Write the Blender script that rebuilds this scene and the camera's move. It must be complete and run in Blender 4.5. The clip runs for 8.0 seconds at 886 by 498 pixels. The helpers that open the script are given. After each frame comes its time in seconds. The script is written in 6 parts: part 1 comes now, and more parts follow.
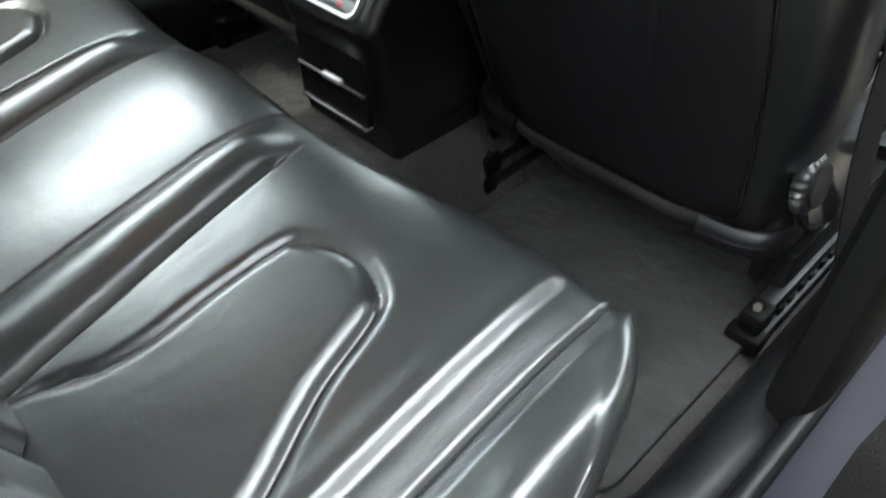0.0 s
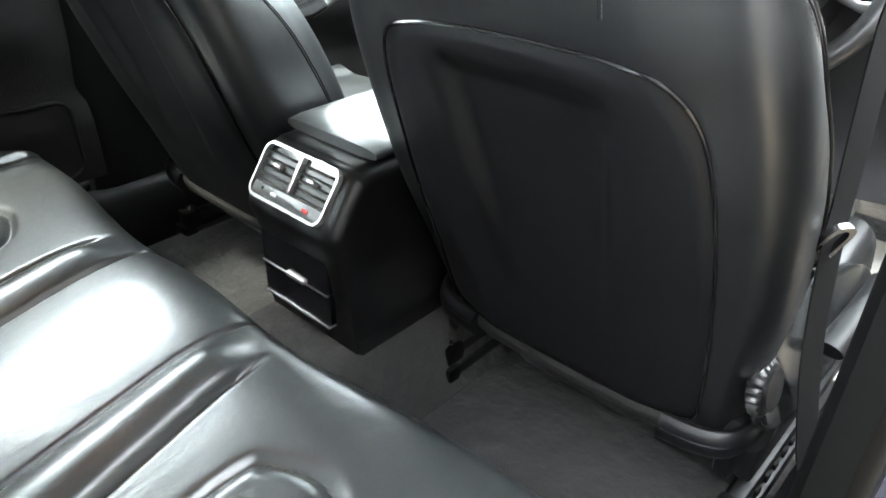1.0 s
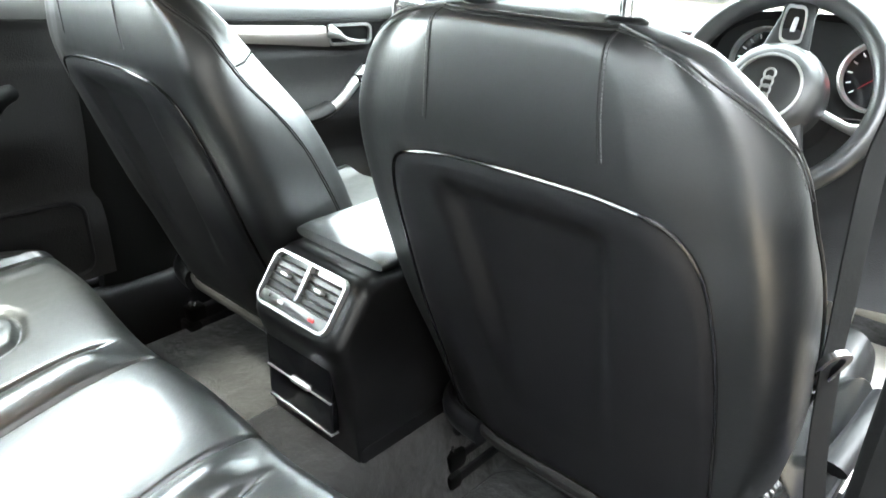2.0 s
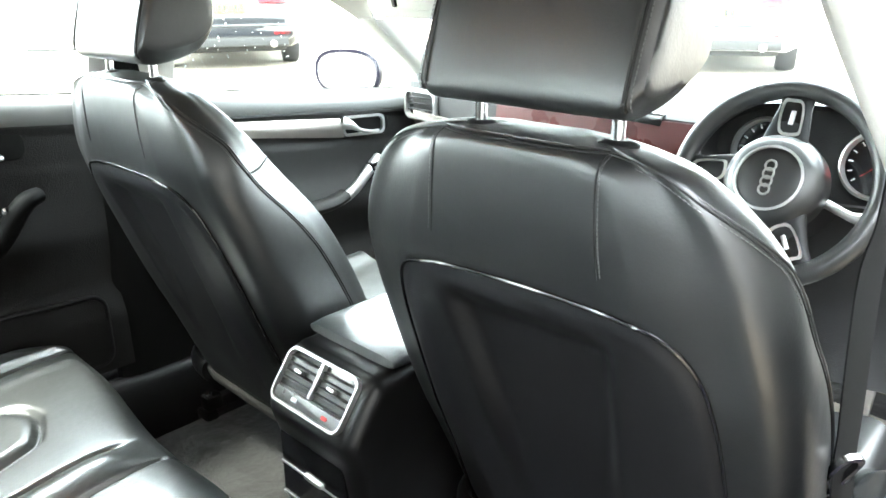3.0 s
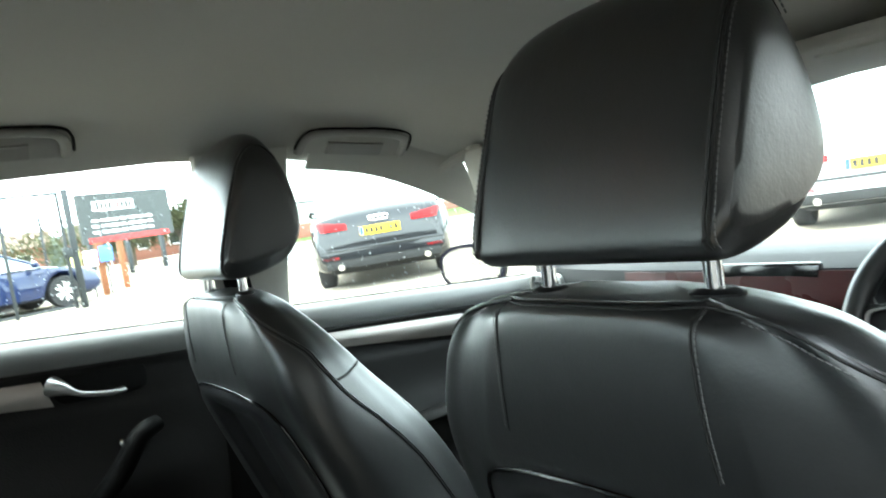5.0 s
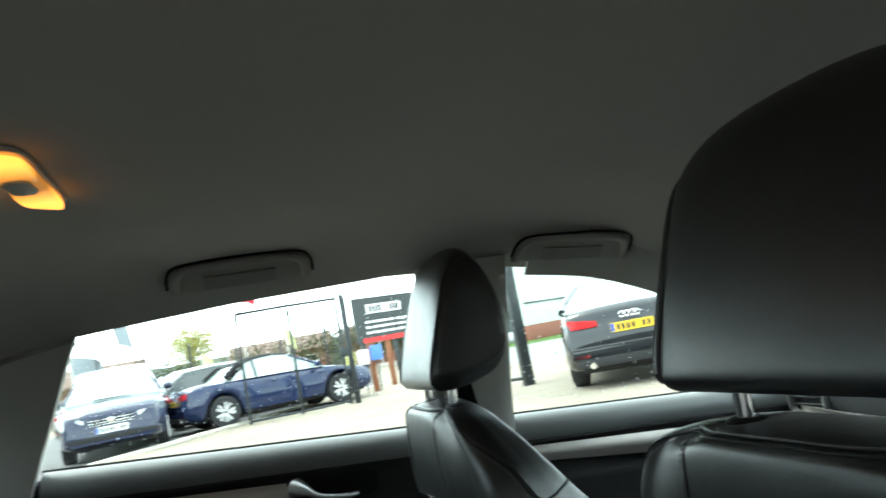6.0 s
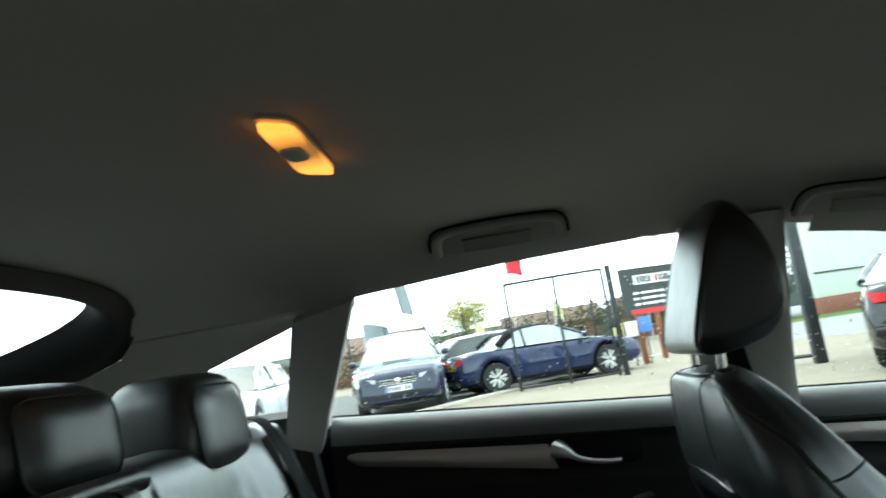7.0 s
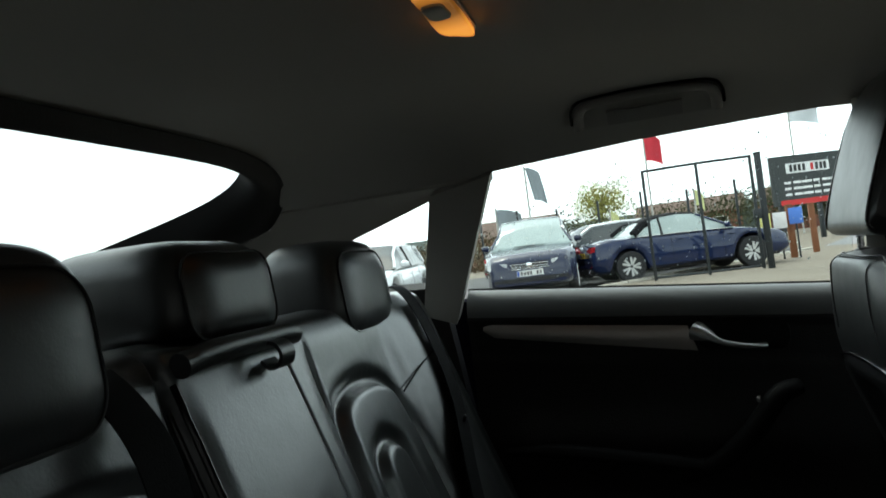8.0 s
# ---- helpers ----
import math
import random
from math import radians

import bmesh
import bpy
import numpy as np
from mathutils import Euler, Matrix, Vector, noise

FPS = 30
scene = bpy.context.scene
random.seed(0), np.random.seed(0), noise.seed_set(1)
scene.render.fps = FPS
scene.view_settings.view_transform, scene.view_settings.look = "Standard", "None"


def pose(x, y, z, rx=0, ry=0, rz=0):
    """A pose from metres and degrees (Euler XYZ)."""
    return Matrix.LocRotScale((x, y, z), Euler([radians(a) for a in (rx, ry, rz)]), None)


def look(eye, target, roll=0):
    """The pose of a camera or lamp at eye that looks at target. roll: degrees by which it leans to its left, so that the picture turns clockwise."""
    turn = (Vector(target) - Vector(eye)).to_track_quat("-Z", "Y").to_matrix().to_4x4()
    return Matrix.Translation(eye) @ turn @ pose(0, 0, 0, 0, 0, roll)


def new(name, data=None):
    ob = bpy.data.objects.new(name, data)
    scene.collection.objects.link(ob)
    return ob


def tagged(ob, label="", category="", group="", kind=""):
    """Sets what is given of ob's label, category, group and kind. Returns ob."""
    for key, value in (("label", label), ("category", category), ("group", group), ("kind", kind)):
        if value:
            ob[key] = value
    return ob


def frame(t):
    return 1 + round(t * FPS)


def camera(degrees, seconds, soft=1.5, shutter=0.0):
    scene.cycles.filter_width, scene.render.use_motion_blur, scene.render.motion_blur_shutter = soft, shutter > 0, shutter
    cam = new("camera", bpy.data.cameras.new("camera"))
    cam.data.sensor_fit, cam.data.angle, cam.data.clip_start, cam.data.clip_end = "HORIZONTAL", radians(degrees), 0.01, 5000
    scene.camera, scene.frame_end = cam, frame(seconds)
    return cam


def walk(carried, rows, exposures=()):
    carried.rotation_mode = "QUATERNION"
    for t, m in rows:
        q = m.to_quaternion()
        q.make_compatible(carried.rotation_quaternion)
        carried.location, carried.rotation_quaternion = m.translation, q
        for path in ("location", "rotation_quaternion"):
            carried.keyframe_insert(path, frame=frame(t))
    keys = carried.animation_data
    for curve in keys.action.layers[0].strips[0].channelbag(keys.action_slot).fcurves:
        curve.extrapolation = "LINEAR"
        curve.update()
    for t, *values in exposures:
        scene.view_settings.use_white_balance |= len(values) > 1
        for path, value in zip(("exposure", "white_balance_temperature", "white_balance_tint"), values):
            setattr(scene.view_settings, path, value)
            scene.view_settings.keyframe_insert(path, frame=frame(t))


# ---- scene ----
cam = camera(62.3, 8.0, soft=1.6, shutter=0.3)
PATH = [
    (0, (0.755, -0.522, 0.944), (-0.299, 0.482, -0.427), -1.0),
    (0.5, (0.742, -0.515, 0.971), (-0.373, 0.676, -0.186), -0.0),
    (1, (0.734, -0.505, 0.999), (-0.417, 0.754, -0.044), 0.4),
    (1.5, (0.729, -0.506, 1.02), (-0.456, 0.796, 0.07), 1.3),
    (2, (0.729, -0.507, 1.043), (-0.496, 0.826, 0.192), 1.0),
    (3.5, (0.742, -0.492, 1.102), (-0.59, 0.854, 0.459), -1.2),
    (4, (0.741, -0.475, 1.108), (-0.621, 0.866, 0.519), -1.7),
    (4.5, (0.717, -0.423, 1.061), (-0.8, 0.837, 0.724), -3.4),
    (4.7, (0.707, -0.393, 1.045), (-0.854, 0.833, 0.794), -6.7),
    (5.8, (0.713, -0.306, 1.047), (-1.144, 0.401, 1.275), -10.4),
    (6, (0.717, -0.29, 1.052), (-1.191, 0.257, 1.299), -10.7),
    (6.5, (0.713, -0.275, 1.055), (-1.257, -0.082, 1.344), -9.8),
    (7, (0.692, -0.275, 1.034), (-1.28, -0.44, 1.33), -9.3),
    (7.5, (0.673, -0.28, 1.021), (-1.257, -0.767, 1.223), -8.6),
    (8, (0.676, -0.289, 1.017), (-1.243, -0.851, 1.059), -7.3),
]
walk(cam, [(t, look(eye, target, roll)) for t, eye, target, roll in PATH],
     exposures=[(0.0, 2.35, 6600, 6), (0.6, 2.8, 6600, 6), (1.3, 3.25, 6600, 6), (2.0, 3.65, 6600, 5), (3.5, 3.4, 6500, 3), (4.2, 2.95, 6350, 2), (4.7, 2.4, 6350, 0), (5.8, 0.85, 6250, -4), (7.0, 0.3, 6250, -4), (8.0, -0.75, 6450, 1)])

# ---- daylight: a bright, thinly clouded sky ----
SUN_ELEV, SUN_ROT = radians(60), radians(225)
world = bpy.data.worlds.new("sky")
scene.world = world
world.use_nodes = True
wn, wl = world.node_tree.nodes, world.node_tree.links
sky = wn.new("ShaderNodeTexSky")
sky.sky_type, sky.sun_disc = "NISHITA", False
sky.sun_elevation, sky.sun_rotation = SUN_ELEV, SUN_ROT
sky.air_density, sky.dust_density, sky.ozone_density = 1.0, 4.0, 1.0
cloud = wn.new("ShaderNodeTexNoise")
cloud.inputs["Scale"].default_value, cloud.inputs["Detail"].default_value = 2.2, 6.0
wco = wn.new("ShaderNodeTexCoord")
wl.new(wco.outputs["Generated"], cloud.inputs["Vector"])
cr = wn.new("ShaderNodeValToRGB")
cr.color_ramp.elements[0].position, cr.color_ramp.elements[0].color = 0.32, (0.35, 0.35, 0.35, 1)
cr.color_ramp.elements[1].position, cr.color_ramp.elements[1].color = 0.62, (1, 1, 1, 1)
wl.new(cloud.outputs["Fac"], cr.inputs["Fac"])
wmix = wn.new("ShaderNodeMixRGB")
wmix.inputs["Color2"].default_value = (9.5, 10.0, 10.6, 1)
wl.new(cr.outputs["Color"], wmix.inputs["Fac"])
wl.new(sky.outputs["Color"], wmix.inputs["Color1"])
bg = wn["Background"]
bg.inputs["Strength"].default_value = 0.42
wl.new(wmix.outputs["Color"], bg.inputs["Color"])

sun = new("sun", bpy.data.lights.new("sun", "SUN"))
sun.data.energy, sun.data.angle, sun.data.color = 2.0, radians(14), (1.0, 0.96, 0.9)
sun.rotation_euler = (radians(90) - SUN_ELEV, 0, radians(-45))
sun.location = (0, 0, 30)

# ---- materials ----
def mat(name, color, rough=0.5, metal=0.0, spec=0.5, var=0.0, var_scale=8.0, bump=0.0, bump_scale=200.0,
        bump2=0.0, bump2_scale=20.0, rough_var=0.0, coat=0.0, coat_rough=0.06, kind="NOISE", sheen=0.0, grain=None):
    """A surface with two scales of variation: broad stains and fine relief."""
    m = bpy.data.materials.new(name)
    m.use_nodes = True
    n, l = m.node_tree.nodes, m.node_tree.links
    p = n["Principled BSDF"]
    p.inputs["Base Color"].default_value = (*color, 1)
    p.inputs["Roughness"].default_value = rough
    p.inputs["Metallic"].default_value = metal
    p.inputs["Specular IOR Level"].default_value = spec
    p.inputs["Coat Weight"].default_value = coat
    p.inputs["Coat Roughness"].default_value = coat_rough
    p.inputs["Sheen Weight"].default_value = sheen
    co = n.new("ShaderNodeTexCoord")
    if var or rough_var:
        big = n.new("ShaderNodeTexNoise")
        big.inputs["Scale"].default_value, big.inputs["Detail"].default_value = var_scale, 5.0
        l.new(co.outputs["Object"], big.inputs["Vector"])
        if var:
            ramp = n.new("ShaderNodeMixRGB")
            ramp.inputs["Color1"].default_value = (*[c * (1 - var) for c in color], 1)
            ramp.inputs["Color2"].default_value = (*[min(1, c * (1 + var)) for c in color], 1)
            l.new(big.outputs["Fac"], ramp.inputs["Fac"])
            l.new(ramp.outputs["Color"], p.inputs["Base Color"])
        if rough_var:
            mr = n.new("ShaderNodeMapRange")
            mr.inputs["From Min"].default_value, mr.inputs["From Max"].default_value = 0.3, 0.7
            mr.inputs["To Min"].default_value, mr.inputs["To Max"].default_value = rough - rough_var, rough + rough_var
            l.new(big.outputs["Fac"], mr.inputs["Value"])
            l.new(mr.outputs["Result"], p.inputs["Roughness"])
    prev = None
    for amount, scale, tex in ((bump2, bump2_scale, "NOISE"), (bump, bump_scale, kind)):
        if not amount:
            continue
        t = n.new("ShaderNodeTexVoronoi" if tex == "VORONOI" else "ShaderNodeTexNoise")
        t.inputs["Scale"].default_value = scale
        if grain and scale == bump_scale:
            mp = n.new("ShaderNodeMapping")
            mp.inputs["Scale"].default_value = grain
            l.new(co.outputs["Object"], mp.inputs["Vector"])
            l.new(mp.outputs["Vector"], t.inputs["Vector"])
        else:
            l.new(co.outputs["Object"], t.inputs["Vector"])
        b = n.new("ShaderNodeBump")
        b.inputs["Strength"].default_value, b.inputs["Distance"].default_value = amount, 0.6 / scale
        l.new(t.outputs["Distance" if tex == "VORONOI" else "Fac"], b.inputs["Height"])
        if prev:
            l.new(prev.outputs["Normal"], b.inputs["Normal"])
        prev = b
    if prev:
        l.new(prev.outputs["Normal"], p.inputs["Normal"])
        if coat:
            l.new(prev.outputs["Normal"], p.inputs["Coat Normal"])
    return m


def glass_mat(name, tint=(0.93, 0.96, 0.95), gloss=0.9):
    """Thin sheet glass: clear with a Fresnel gloss."""
    m = bpy.data.materials.new(name)
    m.use_nodes = True
    n, l = m.node_tree.nodes, m.node_tree.links
    out = n["Material Output"]
    n.remove(n["Principled BSDF"])
    tr, gl, mx, fr = (n.new(k) for k in ("ShaderNodeBsdfTransparent", "ShaderNodeBsdfGlossy", "ShaderNodeMixShader", "ShaderNodeLayerWeight"))
    tr.inputs["Color"].default_value = (*tint, 1)
    gl.inputs["Roughness"].default_value = 0.02
    gl.inputs["Color"].default_value = (gloss, gloss, gloss, 1)
    pw, ad = n.new("ShaderNodeMath"), n.new("ShaderNodeMath")
    pw.operation, ad.operation = "POWER", "MULTIPLY_ADD"
    pw.inputs[1].default_value = 4.5
    ad.inputs[1].default_value, ad.inputs[2].default_value = 0.7, 0.035
    l.new(fr.outputs["Facing"], pw.inputs[0])
    l.new(pw.outputs[0], ad.inputs[0])
    l.new(ad.outputs[0], mx.inputs["Fac"])
    l.new(tr.outputs["BSDF"], mx.inputs[1])
    l.new(gl.outputs["BSDF"], mx.inputs[2])
    l.new(mx.outputs["Shader"], out.inputs["Surface"])
    return m


def glow_mat(name, color, strength):
    m = bpy.data.materials.new(name)
    m.use_nodes = True
    p = m.node_tree.nodes["Principled BSDF"]
    p.inputs["Base Color"].default_value = (*color, 1)
    p.inputs["Emission Color"].default_value = (*color, 1)
    p.inputs["Emission Strength"].default_value = strength
    return m


LEATHER = mat("black_leather", (0.0065, 0.007, 0.0075), 0.38, spec=0.9, coat=0.18, coat_rough=0.42, var=0.2, var_scale=26, rough_var=0.03,
              bump=0.10, bump_scale=420, bump2=0.03, bump2_scale=45)
LEATHER_SEAT = mat("black_seat_leather", (0.021, 0.023, 0.023), 0.32, spec=1.0, coat=0.9, coat_rough=0.36, var=0.22, var_scale=30, rough_var=0.02,
                   bump=0.14, bump_scale=360, bump2=0.04, bump2_scale=38, grain=(1.0, 0.35, 1.0))
PANEL = mat("seat_back_vinyl", (0.0075, 0.0075, 0.0085), 0.45, spec=0.35, var=0.2, var_scale=5, rough_var=0.06, bump=0.2, bump_scale=600)
THREAD = mat("grey_thread", (0.11, 0.11, 0.11), 0.6)
CREASE = mat("seam_shadow_thread", (0.008, 0.008, 0.008), 0.7)
PLASTIC = mat("satin_black_plastic", (0.007, 0.007, 0.008), 0.42, spec=0.32, var=0.2, var_scale=12, bump=0.15, bump_scale=700, rough_var=0.05)
PLASTIC_DARK = mat("deep_black_plastic", (0.004, 0.004, 0.004), 0.65, spec=0.15, var=0.2, var_scale=12, bump=0.2, bump_scale=500)
PLASTIC_MATT = mat("matt_black_plastic", (0.014, 0.014, 0.015), 0.6, spec=0.35, var=0.25, var_scale=6, bump=0.35, bump_scale=480, kind="VORONOI")
DOOR_SKIN = mat("black_door_trim", (0.015, 0.0142, 0.0142), 0.62, spec=0.2, var=0.2, var_scale=5, bump=0.35, bump_scale=420, kind="VORONOI", rough_var=0.05)
# dark ledge plastic, its base colour raised to stand in for sky sheen
LEDGE = mat("soft_ledge_sky_sheen", (0.15, 0.152, 0.15), 0.45, spec=0.6, var=0.15, var_scale=6, bump=0.2, bump_scale=500, rough_var=0.05)
PILLAR = mat("light_grey_pillar_trim", (0.40, 0.39, 0.365), 0.65, spec=0.3, var=0.05, var_scale=5, bump=0.25, bump_scale=500)
HEADLINER = mat("grey_headliner_fabric", (0.36, 0.35, 0.326), 0.95, spec=0.1, var=0.05, var_scale=3, bump=0.3, bump_scale=900, sheen=0.1)
CARPET = mat("dark_carpet", (0.055, 0.053, 0.051), 0.98, spec=0.1, var=0.35, var_scale=6, bump=0.9, bump_scale=420, bump2=0.5, bump2_scale=30, sheen=0.15)
MAT_RUG = mat("grey_floor_mat", (0.042, 0.041, 0.040), 0.98, spec=0.1, var=0.35, var_scale=9, bump=0.9, bump_scale=360, bump2=0.4, bump2_scale=25, sheen=0.15)
ALU = mat("brushed_aluminium", (0.47, 0.43, 0.40), 0.42, metal=1.0, var=0.06, var_scale=20, bump=0.05, bump_scale=300, rough_var=0.05)
SATIN = mat("satin_silver", (0.55, 0.55, 0.545), 0.34, metal=0.8, rough_var=0.05, var_scale=30)
DULL_CHROME = mat("worn_chrome", (0.22, 0.22, 0.22), 0.25, metal=1.0, rough_var=0.05, var_scale=40)
CHROME = mat("chrome", (0.85, 0.85, 0.86), 0.08, metal=1.0, rough_var=0.03, var_scale=15)
STEEL = mat("worn_black_steel", (0.02, 0.02, 0.021), 0.45, metal=0.5, var=0.3, var_scale=30, bump=0.1, bump_scale=120)
GLOSS_BLACK = mat("gloss_black", (0.008, 0.008, 0.009), 0.12, spec=0.6, rough_var=0.04, var_scale=9)
BELT = mat("woven_belt", (0.007, 0.007, 0.0075), 0.8, spec=0.12, bump=0.6, bump_scale=700, var=0.15, var_scale=40)
RED_TRIM = mat("dark_red_trim", (0.06, 0.008, 0.008), 0.3, spec=0.5, var=0.25, var_scale=7, rough_var=0.08)
RED = mat("red_plastic", (0.55, 0.02, 0.02), 0.4, var=0.1, var_scale=40)
LABEL_RED = mat("red_label", (0.62, 0.03, 0.04), 0.5, var=0.08, var_scale=30)
WHITE = mat("white_print", (0.8, 0.8, 0.78), 0.5, var=0.04, var_scale=30)
GREY_PLASTIC = mat("light_grey_plastic", (0.42, 0.41, 0.38), 0.5, var=0.06, var_scale=8, bump=0.2, bump_scale=600)
WINDOW = glass_mat("window_glass")
DIAL_GLASS = glass_mat("dial_glass", (0.9, 0.9, 0.9))

# ---- mesh tools ----
def link(name, bm, material, parent=None, label="", smooth=40):
    me = bpy.data.meshes.new(name)
    bmesh.ops.recalc_face_normals(bm, faces=bm.faces)
    lim = radians(smooth)
    for f in bm.faces:
        f.smooth = True
    for e in bm.edges:
        if len(e.link_faces) == 2 and e.calc_face_angle(0) > lim:
            e.smooth = False
    bm.to_mesh(me)
    bm.free()
    me.materials.append(material)
    ob = new(name, me)
    if parent:
        ob.parent = parent
    if label:
        ob["label"] = label
    return ob


def part(name, bm, material, parent, label="", smooth=40):
    """One mesh object under a thing or under a part."""
    return link(name, bm, material, parent, label, smooth)


def thing(name, at, label, category, group="", kind=""):
    ob = new(name)
    ob.location = at
    ob.empty_display_size = 0.05
    return tagged(ob, label, category, group, kind)


def struct(name, bm, material, label, category, smooth=40):
    return tagged(link(name, bm, material, None, "", smooth), label, category, "", "structure")


def move(bm, m):
    bmesh.ops.transform(bm, matrix=m, verts=bm.verts)
    return bm


def join(*bms):
    """Several bmeshes as one."""
    out = bmesh.new()
    for b in bms:
        base = [out.verts.new(v.co) for v in b.verts]
        b.verts.index_update()
        for f in b.faces:
            try:
                out.faces.new([base[v.index] for v in f.verts])
            except ValueError:
                pass
        b.free()
    return out


def box(x0, x1, y0, y1, z0, z1, bevel=0.0, seg=2):
    bm = bmesh.new()
    bmesh.ops.create_cube(bm, size=1)
    for v in bm.verts:
        v.co = ((x0 + x1) / 2 + v.co.x * (x1 - x0), (y0 + y1) / 2 + v.co.y * (y1 - y0), (z0 + z1) / 2 + v.co.z * (z1 - z0))
    if bevel:
        bmesh.ops.bevel(bm, geom=list(bm.edges), offset=bevel, segments=seg, profile=0.5, affect="EDGES")
    return bm


def loft(rings, cap=True, closed=True):
    """Skin over rings of equally many points."""
    bm = bmesh.new()
    vs = [[bm.verts.new(p) for p in r] for r in rings]
    n = len(rings[0])
    for a, b in zip(vs, vs[1:]):
        for i in range(n if closed else n - 1):
            j = (i + 1) % n
            bm.faces.new((a[i], a[j], b[j], b[i]))
    if cap and closed:
        bm.faces.new(vs[0])
        bm.faces.new(vs[-1])
    return bm


def grid(f, us, vs):
    """A sheet of f(u, v)."""
    return loft([[f(u, v) for u in us] for v in vs], closed=False)


def steps(a, b, n):
    return [a + (b - a) * i / n for i in range(n + 1)]


def thick(bm, t):
    """Give a sheet a thickness against its normals."""
    bmesh.ops.recalc_face_normals(bm, faces=bm.faces)
    bmesh.ops.solidify(bm, geom=list(bm.faces), thickness=t)
    return bm


def smoothstep(a, b, x):
    t = min(1.0, max(0.0, (x - a) / (b - a)))
    return t * t * (3 - 2 * t)


def lerp(table, x):
    """Values of a table of (x, a, b, ...) at x, eased between rows."""
    if x <= table[0][0]:
        return table[0][1:]
    for p, q in zip(table, table[1:]):
        if x <= q[0]:
            k = (x - p[0]) / (q[0] - p[0])
            return tuple(a + (b - a) * k for a, b in zip(p[1:], q[1:]))
    return table[-1][1:]


def spline(pts, n=8, closed=False):
    """A smooth line through the given points (Catmull-Rom)."""
    pts = [Vector(p) for p in pts]
    out = []
    m = len(pts)
    for i in range(m if closed else m - 1):
        if closed:
            a, b, c, d = pts[i - 1], pts[i], pts[(i + 1) % m], pts[(i + 2) % m]
        else:
            a, b, c, d = pts[max(i - 1, 0)], pts[i], pts[i + 1], pts[min(i + 2, m - 1)]
        for k in range(n):
            t = k / n
            out.append(0.5 * (2 * b + (c - a) * t + (2 * a - 5 * b + 4 * c - d) * t * t + (3 * b - a - 3 * c + d) * t ** 3))
    if not closed:
        out.append(pts[-1])
    return out


def tube(pts, r, sides=8, closed=False, flat=1.0, up=(0, 0, 1)):
    """A round or flattened bar along a line; flat squeezes it along up."""
    pts = [Vector(p) for p in pts]
    rings = []
    m = len(pts)
    up = Vector(up)
    for i, p in enumerate(pts):
        a = pts[i - 1] if (i or closed) else pts[0]
        b = pts[(i + 1) % m] if (i < m - 1 or closed) else pts[-1]
        d = (b - a).normalized()
        s = d.cross(up)
        if s.length < 1e-4:
            s = d.cross(Vector((1, 0.1, 0)))
        s.normalize()
        n = s.cross(d).normalized()
        rr = r(i / max(1, m - 1)) if callable(r) else r
        rings.append([p + s * rr * math.cos(2 * math.pi * k / sides) + n * rr * flat * math.sin(2 * math.pi * k / sides) for k in range(sides)])
    if closed:
        rings.append(rings[0])
        bm = loft(rings, cap=False)
        bmesh.ops.remove_doubles(bm, verts=bm.verts, dist=1e-6)
        return bm
    return loft(rings)


def strap(pts, w, t, across):
    """A flat band along a line; across is the direction of its width."""
    pts = [Vector(p) for p in pts]
    rings = []
    for i, p in enumerate(pts):
        d = (pts[min(i + 1, len(pts) - 1)] - pts[max(i - 1, 0)]).normalized()
        a = Vector(across)
        a = (a - d * a.dot(d)).normalized()
        n = d.cross(a)
        rings.append([p + a * w / 2 + n * t / 2, p - a * w / 2 + n * t / 2, p - a * w / 2 - n * t / 2, p + a * w / 2 - n * t / 2])
    return loft(rings)


def round_rect(w, h, r, n=6):
    """Outline of a rounded rectangle about the origin."""
    out = []
    for cx, cy, a0 in ((w / 2 - r, h / 2 - r, 0), (-w / 2 + r, h / 2 - r, 90), (-w / 2 + r, -h / 2 + r, 180), (w / 2 - r, -h / 2 + r, 270)):
        for k in range(n + 1):
            a = radians(a0 + 90 * k / n)
            out.append((cx + r * math.cos(a), cy + r * math.sin(a)))
    return out


def plate(outline, t, bevel=0.0, m=None):
    """A flat outline in xy with a thickness along +z and eased upper edges."""
    n = len(outline)
    cx, cy = sum(p[0] for p in outline) / n, sum(p[1] for p in outline) / n
    rings = [[Vector((x, y, 0)) for x, y in outline]]
    if bevel:
        for k in range(4):
            a = radians(30 * k)
            s = bevel * (1 - math.cos(a))
            rings.append([Vector((x - s * (x - cx) / max(1e-6, math.hypot(x - cx, y - cy)), y - s * (y - cy) / max(1e-6, math.hypot(x - cx, y - cy)), t - bevel + bevel * math.sin(a))) for x, y in outline])
    else:
        rings.append([Vector((x, y, t)) for x, y in outline])
    bm = loft(rings)
    return move(bm, m) if m else bm


def frame_ring(outer, inner, t, m=None):
    """A flat frame between two outlines of equally many points."""
    o0, o1 = [Vector((x, y, 0)) for x, y in outer], [Vector((x, y, t)) for x, y in outer]
    i0, i1 = [Vector((x, y, 0)) for x, y in inner], [Vector((x, y, t)) for x, y in inner]
    bm = loft([o0, o1, i1, i0, o0], cap=False)
    bmesh.ops.remove_doubles(bm, verts=bm.verts, dist=1e-6)
    return move(bm, m) if m else bm


def lathe(profile, m=None, seg=32):
    """A body of turning about z from (radius, height) pairs."""
    rings = [[Vector((r * math.cos(2 * math.pi * k / seg), r * math.sin(2 * math.pi * k / seg), z)) for k in range(seg)] for r, z in profile]
    bm = loft(rings)
    return move(bm, m) if m else bm


